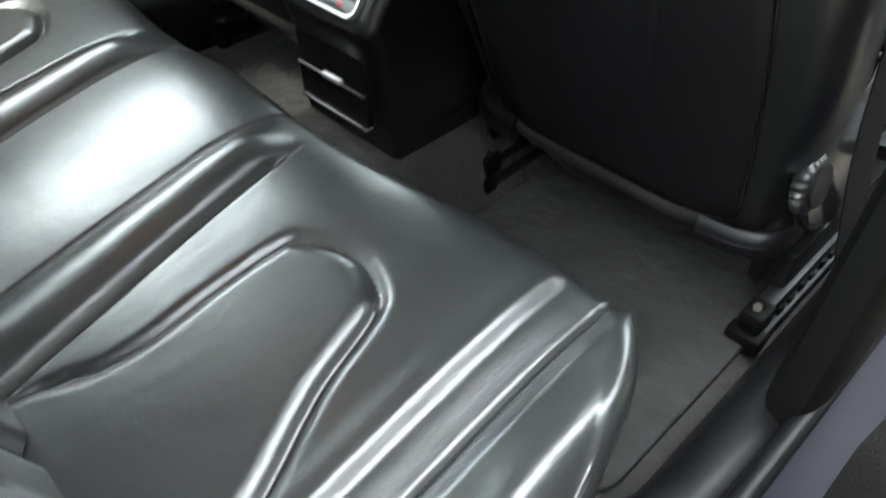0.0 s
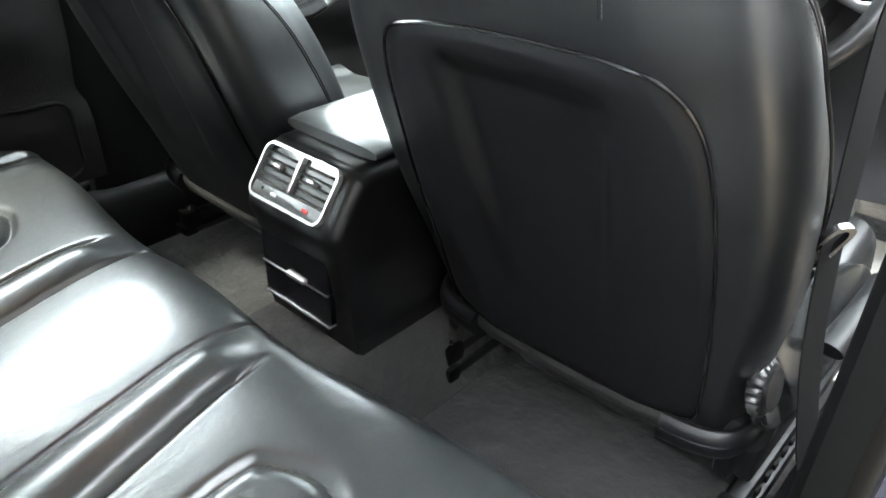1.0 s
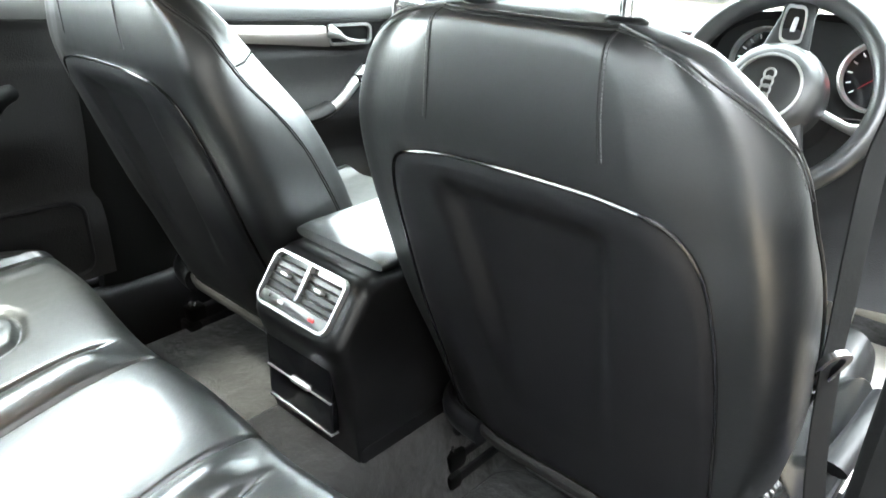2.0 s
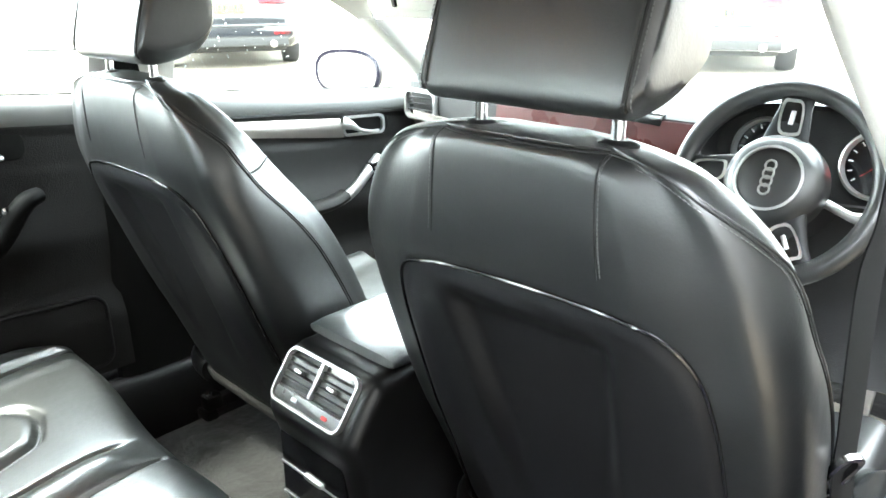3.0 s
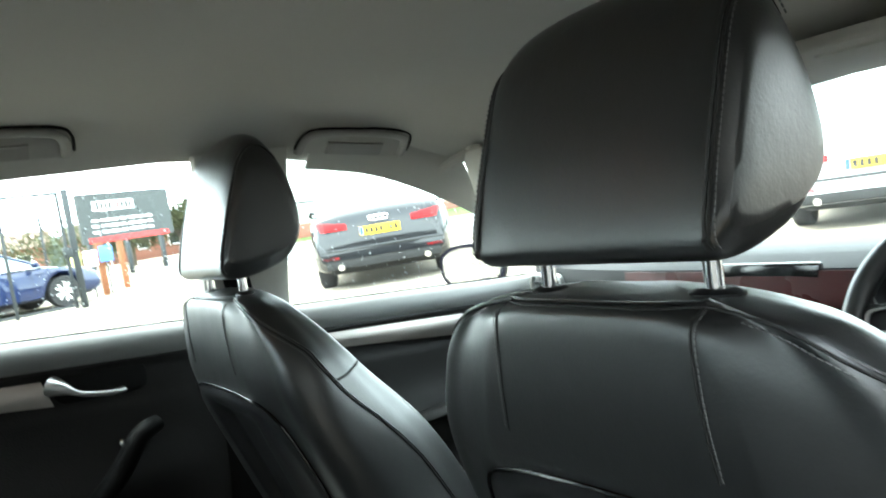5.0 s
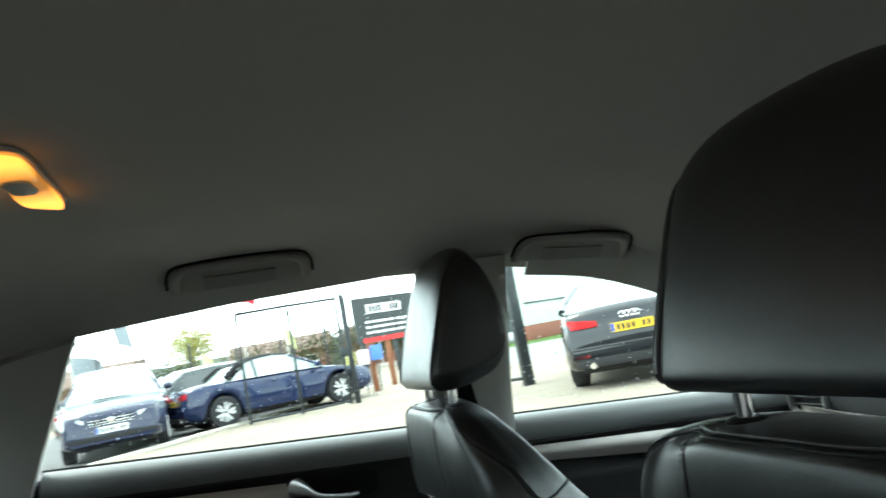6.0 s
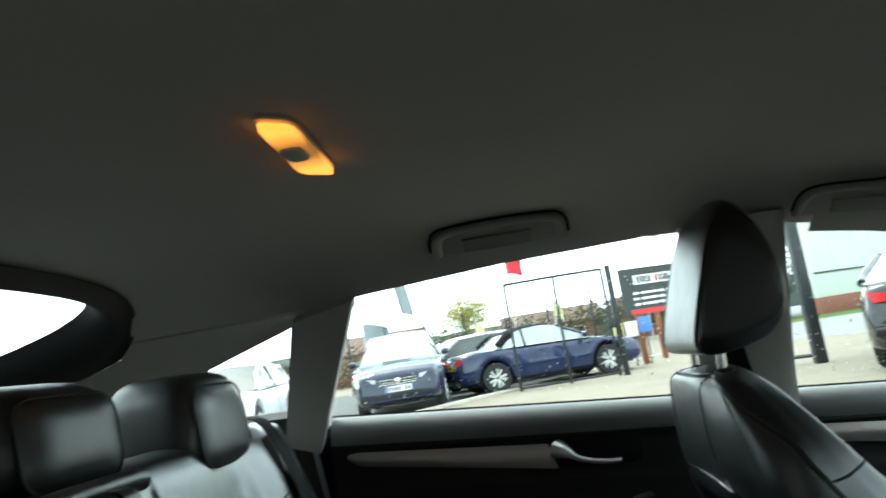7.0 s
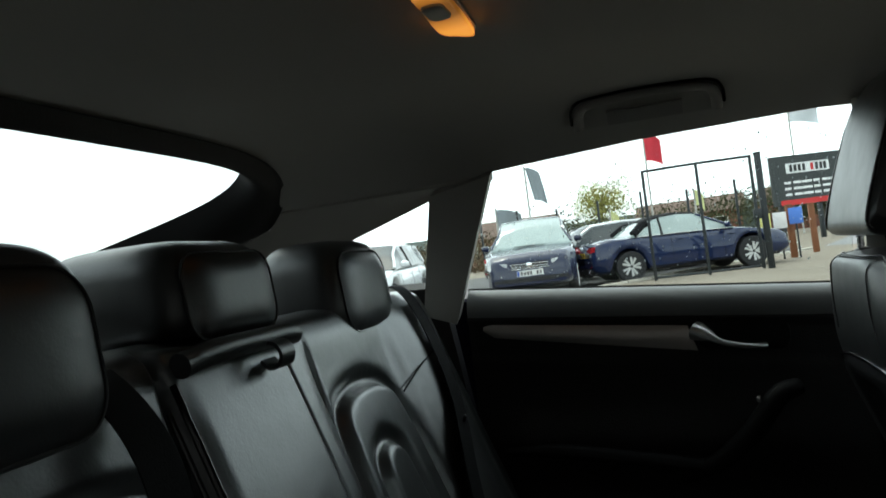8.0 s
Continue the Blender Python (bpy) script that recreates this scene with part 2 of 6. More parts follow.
def basis(origin, x, y, z):
    """A matrix that lays local axes along the given directions."""
    x, y, z = (Vector(v).normalized() for v in (x, y, z))
    m = Matrix((x, y, z)).transposed().to_4x4()
    m.translation = origin
    return m


def seg_dist(px, py, line):
    """Distance from a point to a polyline in the plane."""
    best = 9.0
    for (ax, ay), (bx, by) in zip(line, line[1:]):
        dx, dy = bx - ax, by - ay
        k = max(0.0, min(1.0, ((px - ax) * dx + (py - ay) * dy) / (dx * dx + dy * dy + 1e-12)))
        best = min(best, math.hypot(px - ax - k * dx, py - ay - k * dy))
    return best


def bump1(x, c, w):
    return math.exp(-((x - c) / w) ** 2)


def stitches(pts, length=0.0032, gap=0.0014, r=0.0005):
    """A row of stitches along a line, as one mesh."""
    pts = [Vector(p) for p in pts]
    bms, acc, on = [], 0.0, True
    lines, cur = [], [pts[0]]
    for a, b in zip(pts, pts[1:]):
        d = (b - a).length
        pos = 0.0
        while pos < d:
            room = (length if on else gap) - acc
            if pos + room > d:
                acc += d - pos
                if on:
                    cur.append(b)
                break
            pos += room
            p = a.lerp(b, pos / d)
            if on:
                cur.append(p)
                lines.append(cur)
            cur, on, acc = [p], not on, 0.0
    for ln in lines:
        if len(ln) > 1 and (ln[-1] - ln[0]).length > 1e-4:
            bms.append(tube([ln[0], ln[-1]], r, 5))
    return join(*bms)

# ---- the car's shell ----
RAIL = [(-1.30, 0.95), (-1.0, 1.035), (-0.86, 1.088), (-0.677, 1.14), (-0.556, 1.158), (-0.30, 1.172), (-0.03, 1.176), (0.18, 1.163), (0.376, 1.128), (0.50, 1.085), (0.633, 1.024), (0.80, 0.93), (0.95, 0.84)]
CROWN = [(-1.30, 1.13), (-1.0, 1.203), (-0.87, 1.236), (-0.70, 1.262), (-0.46, 1.272), (0.0, 1.262), (0.30, 1.232), (0.50, 1.185), (0.66, 1.135), (0.95, 0.98)]
SILL = [(-1.0, 0.99), (-0.65, 0.962), (-0.05, 0.908), (0.5, 0.86), (0.95, 0.82)]


def rail_z(y):
    return lerp(RAIL, y)[0]


def sill_z(y):
    return lerp(SILL, y)[0]


def side_x(z, y):
    """Inner face of the side windows: it leans in towards the roof."""
    return 0.715 - 0.115 * (z - sill_z(y)) / max(0.05, rail_z(0) - sill_z(0))


def edge_z(y):
    """Height of the headliner along its side; behind the doors it stays level."""
    return rail_z(y) + 0.012 if y > -0.6 else 1.1642 - 0.014 * (-0.6 - y)


def roof_z(x, y):
    k = min(1.0, abs(x) / 0.6)
    e = edge_z(y)
    return e + (lerp(CROWN, y)[0] - e) * (1 - k ** 6.5)


def roof_front(x):
    return 0.66 - 0.16 * (abs(x) / 0.6) ** 2


H_OX, H_OY, H_OP, H_S = 0.674, 0.392, 0.531, 0.3945


def hatch(x, s):
    """The sloping back: s runs from the roof edge to the tail."""
    return Vector((x, -0.8684 - s * 1.12, 1.2322 - 0.2492 * s + 0.0267 * s * s - 0.0306 * min(2.2, (abs(x) / 0.55) ** 5.48)))


def hatch_edge(x):
    """Where the tailgate frame meets the roof lining."""
    ds = H_OY * (1 - min(1, abs(x) / H_OX) ** (2 / H_OP)) ** (H_OP / 2)
    return -0.8684 - 1.12 * (H_S - ds)


def headliner(x, k):
    y0, y1 = hatch_edge(x) - 0.03, roof_front(x)
    y = y0 + (y1 - y0) * k
    return Vector((x, y, roof_z(x, y)))


bm = grid(headliner, steps(-0.605, 0.605, 60), steps(0, 1, 60))
ceiling = struct("ceiling", thick(bm, -0.012), HEADLINER, "light grey woven fabric headliner of the car", "ceiling")

# outer roof skin
PAINT = mat("dark_navy_paint", (0.005, 0.0045, 0.011), 0.35, spec=0.08, coat=0.0, var=0.1, var_scale=4, rough_var=0.04)
bm = grid(lambda x, k: headliner(x, k) + Vector((0, 0, 0.045)), steps(-0.64, 0.64, 40), steps(-0.02, 1.03, 40))
struct("roof", thick(bm, 0.01), PAINT, "dark navy painted steel car roof", "roof")

# floor pan, centre tunnel, sills
def floor_z(x, y):
    t = smoothstep(0.15, 0.10, abs(x)) * (0.325 - 0.19)
    up = smoothstep(-0.20, -0.30, y) * 0.10
    return 0.19 + t + up


bm = grid(lambda x, y: Vector((x, y, floor_z(x, y))), steps(-0.70, 0.70, 90), steps(-0.60, 1.25, 90))
struct("floor", thick(bm, 0.02), CARPET, "dark grey carpeted car floor with centre tunnel", "floor")
for sx, tag in ((1, "right"), (-1, "left")):
    prof = [(0.612, 0.19), (0.622, 0.26), (0.636, 0.305), (0.652, 0.322), (0.675, 0.325), (0.692, 0.318)]
    prof = [(p.x, p.z) for p in spline([(a, 0, b) for a, b in prof], 4)]
    bm = loft([[Vector((sx * (x - 0.05 * smoothstep(-0.12, -0.34, y)), y, z + 0.10 * smoothstep(-0.22, -0.50, y))) for x, z in prof] for y in steps(-0.62, 1.2, 50)], closed=False)
    struct("trim_sill_" + tag, thick(bm, 0.004), PLASTIC, "black plastic door sill trim beside the carpet", "sill trim")
    bm = tube([(sx * 0.704, y, 0.328 + 0.05 * smoothstep(-0.3, -0.6, y)) for y in steps(-0.62, 1.2, 40)], 0.012, 10)
    struct("trim_seal_" + tag, bm, PLASTIC, "black rubber door seal on the sill", "door seal")
    bm = loft([[Vector((sx * x, y, z)) for x, z in ((0.692, 0.317), (0.76, 0.318), (0.82, 0.305), (0.855, 0.28), (0.865, 0.2))] for y in steps(-0.95, 1.25, 20)], closed=False)
    struct("trim_jamb_" + tag, thick(bm, 0.006), PAINT, "dark navy painted sill of the car body", "body sill")

# lower outer skin, bonnet and tail, so that the car is closed
def skin(sx):
    prof = [(0.865, 0.2), (0.90, 0.32), (0.915, 0.55), (0.905, 0.72), (0.87, 0.84), (0.80, 0.895)]
    return prof


for sx, tag, spans in ((-1, "left", ((-1.15, 1.25),)), (1, "right", ((1.03, 1.25),))):
    for a, b in spans:
        bm = loft([[Vector((sx * x, y, z + (sill_z(y) - 0.92) * smoothstep(0.6, 0.9, z))) for x, z in skin(sx)] for y in steps(a, b, 24)], closed=False)
        struct("wall_" + tag, thick(bm, 0.008), PAINT, "dark navy painted outer side of the car", "body side")
bm = loft([[Vector((x, y, 0.80 - 0.12 * ((y - 1.2) / 1.1) ** 2 - 0.22 * smoothstep(1.8, 2.35, y) - 0.10 * (abs(x) / 0.9) ** 4)) for x in steps(-0.88, 0.88, 30)] for y in steps(1.2, 2.35, 24)], closed=False)
struct("bonnet", thick(bm, 0.01), PAINT, "dark navy painted bonnet beyond the windscreen", "bonnet")
bm = loft([[Vector((sx * 0.9 * (1 - 0.12 * smoothstep(1.6, 2.35, y)), y, z)) for z in steps(0.25, 0.72 - 0.18 * smoothstep(1.7, 2.35, y), 6)] for sx in (-1,) for y in steps(1.2, 2.35, 12)], closed=False)
struct("wing_left", thick(bm, 0.01), PAINT, "dark navy painted front wing", "wing")
bm = loft([[Vector((0.9 * (1 - 0.12 * smoothstep(1.6, 2.35, y)), y, z)) for z in steps(0.25, 0.72 - 0.18 * smoothstep(1.7, 2.35, y), 6)] for y in steps(1.2, 2.35, 12)], closed=False)
struct("wing_right", thick(bm, 0.01), PAINT, "dark navy painted front wing", "wing")
bm = loft([[Vector((x * (1 - 0.1 * k), -2.05 - 0.14 * k * (1 - k) * 4 + 0.02, 0.25 + 0.72 * k)) for x in steps(-0.86, 0.86, 10)] for k in steps(0, 1, 10)], closed=False)
struct("tail", thick(bm, 0.01), PAINT, "dark navy painted tail of the car", "tail")
for sx, tag, a in ((-1, "left", -1.15), (1, "right", -0.92)):
    bm = loft([[Vector((sx * x * (1 - 0.06 * smoothstep(-1.5, -2.05, y)), y, z + 0.02 * smoothstep(0.6, 0.9, z))) for x, z in skin(sx)] for y in steps(-2.05, a, 14)], closed=False)
    struct("wing_rear_" + tag, thick(bm, 0.008), PAINT, "dark navy painted rear wing", "wing")


# ---- pillars ----
def pillar(name, sx, pts, widths, material, label, cat="pillar"):
    """A swept trim pillar: points run along it, widths are its extents along the car."""
    rings = []
    P = spline(pts, 6)
    for i, p in enumerate(P):
        w = lerp([(k / (len(widths) - 1), v) for k, v in enumerate(widths)], i / (len(P) - 1))[0]
        ring = []
        for k in range(16):
            a = 2 * math.pi * k / 16
            c, s = math.cos(a), math.sin(a)
            ring.append(p + Vector((0.028 * math.copysign(abs(c) ** 0.7, c), w / 2 * math.copysign(abs(s) ** 0.55, s), 0)))
        rings.append(ring)
    return struct(name, loft(rings), material, label, cat)


for sx, tag in ((-1, "left"), (1, "right")):
    pillar("pillar_b_" + tag, sx, [(sx * 0.685, 0.10, 0.30), (sx * 0.69, 0.10, 0.60), (sx * 0.692, 0.103, 0.82)], [0.22, 0.18, 0.17], PLASTIC_DARK, "black lower trim of the door pillar")
    pr = 0.0 if sx < 0 else 0.034
    pillar("pillar_upper_" + tag, sx, [(sx * 0.690, 0.103, 0.82), (sx * 0.668, 0.103, 0.92), (sx * (0.612 - pr * 0.5), 0.106 - pr, 1.08), (sx * (0.585 - pr), 0.11 - pr, 1.19)], [0.17, 0.17, 0.17, 0.18], PILLAR, "light grey upper trim of the door pillar")
    pillar("pillar_a_" + tag, sx, [(sx * 0.602, 0.66, 1.012), (sx * 0.635, 0.76, 0.955), (sx * 0.68, 0.92, 0.86), (sx * 0.70, 1.02, 0.79)], [0.06, 0.08, 0.09, 0.1], PILLAR, "light grey trim of the windscreen pillar")
    inner = spline([(sx * 0.535, 0.24, 1.206), (sx * 0.515, 0.42, 1.184), (sx * 0.522, 0.53, 1.148), (sx * 0.545, 0.590, 1.080), (sx * 0.566, 0.630, 1.020), (sx * 0.60, 0.70, 0.972)], 6)
    outer = spline([(sx * (side_x(rail_z(y), y) + 0.006), y, rail_z(y)) for y in (0.24, 0.37, 0.48, 0.575, 0.655, 0.74)], 6)
    bm = grid(lambda i, k: outer[i].lerp(inner[i], k) + Vector((-sx * 0.010, 0, 0.004)) * math.sin(math.pi * k), range(len(inner)), steps(0, 1, 8))
    struct("trim_a_" + tag, thick(bm, 0.004), HEADLINER, "grey fabric trim between the windscreen pillar and the roof", "trim")


# ---- rear side: pillar trim behind the door, quarter window, hatch ----
def side_pt(sx, y, z, off=0.0):
    return Vector((sx * (side_x(z, y) - off), y, z))


def quad_sheet(sx, corners, nu=10, nv=10, off=0.0):
    """A sheet on the leaning side plane between four (y, z) corners, in order round."""
    (a, b, c, d) = [Vector(p) for p in corners]
    def f(u, v):
        p = (a * (1 - u) + b * u) * (1 - v) + (d * (1 - u) + c * u) * v
        return side_pt(sx, p.x, p.y, off)
    return grid(f, steps(0, 1, nu), steps(0, 1, nv))


for sx, tag in ((-1, "left"), (1, "right")):
    # light trim between door window and quarter window
    bm = quad_sheet(sx, [(-0.742, 0.935), (-0.680, 0.912), (-0.553, 1.175), (-0.672, 1.155)], off=0.012)
    struct("pillar_c_" + tag, thick(bm, 0.035), PILLAR, "light grey trim of the slanting rear pillar", "pillar")
    # fabric corner between the roof lining, the quarter window and the tailgate
    def corner(u, v):
        y = -0.56 - 0.75 * u
        if y > hatch_edge(0.604):
            top = Vector((0.604, y, edge_z(y) if y > hatch_edge(0.604) else 0))
        else:
            q = (H_S - (-0.8684 - y) / 1.12) / H_OY
            top = hatch(H_OX * (1 - min(1, abs(q)) ** (2 / H_OP)) ** (H_OP / 2), (-0.8684 - y) / 1.12)
        low = side_pt(1, y, rail_z(y) if y > -0.95 else max(0.97, rail_z(y) - 0.3 * (-0.95 - y)), 0.004)
        p = top.lerp(low, v)
        p.x = sx * (p.x + 0.012 * math.sin(math.pi * v))
        p.z += 0.006 * math.sin(math.pi * v)
        return p
    struct("trim_rear_upper_" + tag, thick(grid(corner, steps(0, 1, 50), steps(0, 1, 12)), 0.006), HEADLINER, "grey fabric trim above the quarter window", "trim")
    bm = quad_sheet(sx, [(-0.70, 0.60), (-0.70, 0.985), (-1.3, 1.0), (-1.3, 0.60)], off=0.0)
    struct("trim_rear_lower_" + tag, thick(bm, 0.03), PLASTIC_MATT, "black lower trim beside the rear seat", "trim")
    g = quad_sheet(sx, [(-0.68, 0.975), (-0.667, 1.145), (-1.0, 1.04), (-1.0, 0.985)], off=-0.03)
    struct("window_quarter_" + tag, thick(g, 0.004), WINDOW, "clear triangular quarter window glass", "window")

# hatch surround and hatch glass
def squircle(a, rx, ry, p):
    c, q = math.cos(a), math.sin(a)
    return rx * math.copysign(abs(c) ** p, c), ry * math.copysign(abs(q) ** p, q)


rings = []
for k in steps(0, 1, 10):
    ring = []
    for a in steps(0, 2 * math.pi * 159 / 160, 159):
        hx, hs = squircle(a, 0.516, 0.362, 0.44)
        ox, os_ = squircle(a, H_OX, H_OY, H_OP)
        p = hatch(hx + (ox - hx) * k, H_S + hs + (os_ - hs) * k)
        p.z -= 0.022 * math.sin(math.pi * min(1, k * 1.15)) - 0.02 * (1 - smoothstep(0, 0.15, k))
        ring.append(p)
    rings.append(ring)
struct("hatch_frame", loft(rings, cap=False), PLASTIC_MATT, "black plastic inner frame of the tailgate", "tailgate")
bm = grid(lambda x, s: hatch(x, s) + Vector((0, 0, 0.03)), steps(-0.60, 0.60, 30), steps(-0.01, 1.0, 30))
struct("window_rear", thick(bm, 0.004), WINDOW, "large sloping rear window glass of the tailgate", "window")
bm = grid(lambda x, s: hatch(x, s) + Vector((0, 0, 0.02 - 0.10 * smoothstep(0.8, 1.06, s))), steps(-0.62, 0.62, 20), steps(0.72, 1.06, 8))
struct("boot_lid", thick(bm, 0.006), PAINT, "dark navy painted boot lid below the rear window", "boot lid")
bm = grid(lambda x, y: Vector((x, y, 0.90 + 0.01 * math.sin(3 * y))), steps(-0.64, 0.64, 16), steps(-1.95, -0.90, 16))
struct("parcel_shelf", thick(bm, 0.02), CARPET, "dark carpeted parcel shelf under the rear window", "shelf")

for sx, tag in ((-1, "left"), (1, "right")):
    bm = grid(lambda k, s: hatch(0.655, s).lerp(Vector((0.70, hatch(0.655, s).y, 0.86)), k) * Vector((1, 1, 1)) if sx > 0 else hatch(-0.655, s).lerp(Vector((-0.70, hatch(-0.655, s).y, 0.86)), k), steps(0, 1, 6), steps(0.34, 1.0, 20))
    struct("trim_flank_" + tag, thick(bm, 0.004), PLASTIC_MATT, "black side trim of the luggage space", "trim")
# windscreen and dashboard base
def screen(x, k):
    y0, z0 = roof_front(x), roof_z(x, roof_front(x)) + 0.012
    y1, z1 = 1.30 - 0.20 * (abs(x) / 0.66) ** 2, 0.80
    return Vector((x * (1 + 0.12 * k), y0 + (y1 - y0) * k, z0 + (z1 - z0) * k + 0.03 * math.sin(math.pi * k)))


bm = grid(screen, steps(-0.60, 0.60, 30), steps(0, 1, 20))
struct("windscreen", thick(bm, 0.004), WINDOW, "clear raked windscreen glass", "window")
bm = tube([headliner(x, 1.0) + Vector((0, 0.008, -0.006)) for x in steps(-0.56, 0.56, 30)], 0.013, 8)
struct("trim_header", bm, HEADLINER, "grey fabric edge over the windscreen", "trim")

# ---- doors on the far side: trim card, inlay, handle, armrest, window ----
def card_x(y, z, y0, y1):
    """Depth of the door card inwards from the glass plane."""
    top = sill_z(y)
    d = z - top
    base = 0.03 * smoothstep(0.0, -0.035, d) + 0.012 * smoothstep(-0.03, -0.06, d)
    base -= 0.008 * smoothstep(-0.055, -0.07, d)
    base += 0.004 * smoothstep(-0.12, -0.14, d)
    arm = bump1(d, -0.27 + 0.05 * (y - (y0 + y1) / 2), 0.055) * 0.035 * smoothstep(y0 - 0.02, y0 + 0.12, y) * smoothstep(y1 + 0.02, y1 - 0.2, y)
    low = 0.022 * smoothstep(-0.36, -0.44, d)
    return 0.715 - base - arm - low


def door(name, sx, y0, y1, handle_y, m=None, label=""):
    d = thing(name, (0, 0, 0), label, "car door", "", "structure")
    ys, zs = steps(y0, y1, 60), steps(0, 1, 90)
    def f(y, k):
        z = 0.36 + (sill_z(y) - 0.36) * k
        return Vector((sx * card_x(y, z, y0, y1), y, z))
    part("door_card", thick(grid(f, ys, zs), 0.002), DOOR_SKIN, d)
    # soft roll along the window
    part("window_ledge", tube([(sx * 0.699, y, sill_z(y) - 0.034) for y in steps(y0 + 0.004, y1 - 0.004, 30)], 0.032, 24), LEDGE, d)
    part("window_seal", tube([(sx * 0.716, y, sill_z(y) - 0.005) for y in steps(y0 + 0.004, y1 - 0.004, 30)], 0.003, 8), PLASTIC, d)
    # aluminium inlay strip, tapering to the rear
    a0, a1 = y0 + 0.03, handle_y - 0.005
    def inlay(k, v):
        y = a0 + (a1 - a0 + 0.012 * v) * k
        top = sill_z(y) - 0.066 - 0.004 * k - 0.006 * (1 - smoothstep(-0.03, 0.05, k))
        h = 0.006 + 0.018 * smoothstep(-0.02, 0.06, k) + 0.020 * k
        z = top - h * v
        return Vector((sx * (card_x(y, top - 0.03, y0, y1) - 0.007 - 0.004 * math.sin(math.pi * v)), y, z))
    part("inlay", thick(grid(inlay, steps(0, 1, 40), steps(0, 1, 8)), 0.006), ALU, d, "brushed aluminium inlay strip")
    # release handle: cup behind, bright lever before it
    hz = sill_z(handle_y) - 0.090
    part("handle_cup", plate([(x * 1.0, y) for x, y in round_rect(0.15, 0.052, 0.02)], 0.006, 0.003, basis((sx * 0.683, handle_y + 0.085, hz - 0.004), (0, 1, -0.06), (0, 0, 1), (-sx, 0, 0))), PLASTIC_DARK, d)
    lever = tube(spline([(sx * 0.674, handle_y + 0.008, hz + 0.010), (sx * 0.662, handle_y + 0.026, hz + 0.002), (sx * 0.657, handle_y + 0.05, hz - 0.012), (sx * 0.660, handle_y + 0.09, hz - 0.022), (sx * 0.674, handle_y + 0.118, hz - 0.025)], 6), lambda k: 0.021 - 0.015 * smoothstep(0.0, 0.5, k), 12, flat=0.8)
    part("door_handle", lever, SATIN, d, "satin silver release lever")
    # window frame uprights and glass
    def gl(u, v):
        y = y0 + (y1 - y0) * u
        return Vector((sx * side_x(sill_z(y) + (rail_z(y) + 0.02 - sill_z(y)) * v, y), y, sill_z(y) - 0.01 + (rail_z(y) + 0.03 - sill_z(y)) * v)) + Vector((sx * 0.012, 0, 0))
    return d, gl


d1, gl1 = door("door_1", -1, -0.655, 0.02, -0.255, label="black rear door trim with aluminium inlay and silver handle")
part("pane", thick(grid(gl1, steps(0.0, 1, 20), steps(0, 1, 12)), 0.004), WINDOW, d1, "clear side window glass")
d2, gl2 = door("door_2", -1, 0.17, 1.02, 0.60, label="black front door trim with aluminium inlay and silver handle")
part("pane", thick(grid(gl2, steps(0.0, 1, 20), steps(0, 1, 12)), 0.004), WINDOW, d2, "clear side window glass")
part("armrest", tube(spline([(-0.675, -0.60, 0.655), (-0.648, -0.52, 0.658), (-0.640, -0.38, 0.640), (-0.645, -0.25, 0.617)], 6), 0.022, 12, flat=0.7), PLASTIC_DARK, d1)
# pull handle and bin on the rear door
part("pull_grip", tube(spline([(-0.655, -0.30, 0.60), (-0.632, -0.245, 0.625), (-0.622, -0.18, 0.68), (-0.622, -0.135, 0.735), (-0.640, -0.10, 0.745)], 8), lambda k: 0.014 + 0.004 * math.sin(math.pi * k), 12), PLASTIC_DARK, d1)
part("pull_cap", lathe([(0.0, 0.0), (0.005, 0.0), (0.006, 0.003), (0.003, 0.005), (0.0, 0.005)], basis((-0.612, -0.165, 0.735), (0, 1, 0), (0, 0, 1), (1, 0, 0)), 16), CHROME, d1, "small chrome screw cap")
def bin_shape(s):
    return [(x * s, y * s) for x, y in round_rect(0.26, 0.15, 0.03)]
part("door_bin", plate(bin_shape(1.0), 0.014, 0.006, basis((-0.668, -0.145, 0.455), (0, 1, -0.05), (0, 0, 1), (1, 0, 0))), DOOR_SKIN, d1)
part("bin_rim", tube([Vector((-0.655, -0.145 + x, 0.455 + y - 0.05 * x)) for x, y in bin_shape(0.98)], 0.0045, 8, True, up=(1, 0, 0)), PLASTIC, d1)
# front door: armrest shelf, switch grip
part("armrest", tube(spline([(-0.665, 0.30, 0.575), (-0.645, 0.42, 0.588), (-0.64, 0.52, 0.59), (-0.65, 0.575, 0.60)], 6), 0.028, 12, flat=0.6), DOOR_SKIN, d2)
part("pull_grip", tube(spline([(-0.655, 0.54, 0.575), (-0.640, 0.60, 0.605), (-0.638, 0.655, 0.65), (-0.655, 0.70, 0.672)], 6), 0.013, 10), SATIN, d2, "satin silver pull grip")
part("switch", box(-0.648, -0.625, 0.655, 0.685, 0.648, 0.668, 0.004), PLASTIC, d2)
part("switch_mark", box(-0.6245, -0.6235, 0.662, 0.672, 0.655, 0.66, 0), SATIN, d2)

hz2 = sill_z(0.60) - 0.090
part("handle_frame", frame_ring(round_rect(0.135, 0.050, 0.016), round_rect(0.122, 0.038, 0.012), 0.010, basis((-0.678, 0.672, hz2 - 0.004), (0, 1, -0.06), (0, 0, 1), (1, 0, 0))), SATIN, d2, "satin silver handle surround")

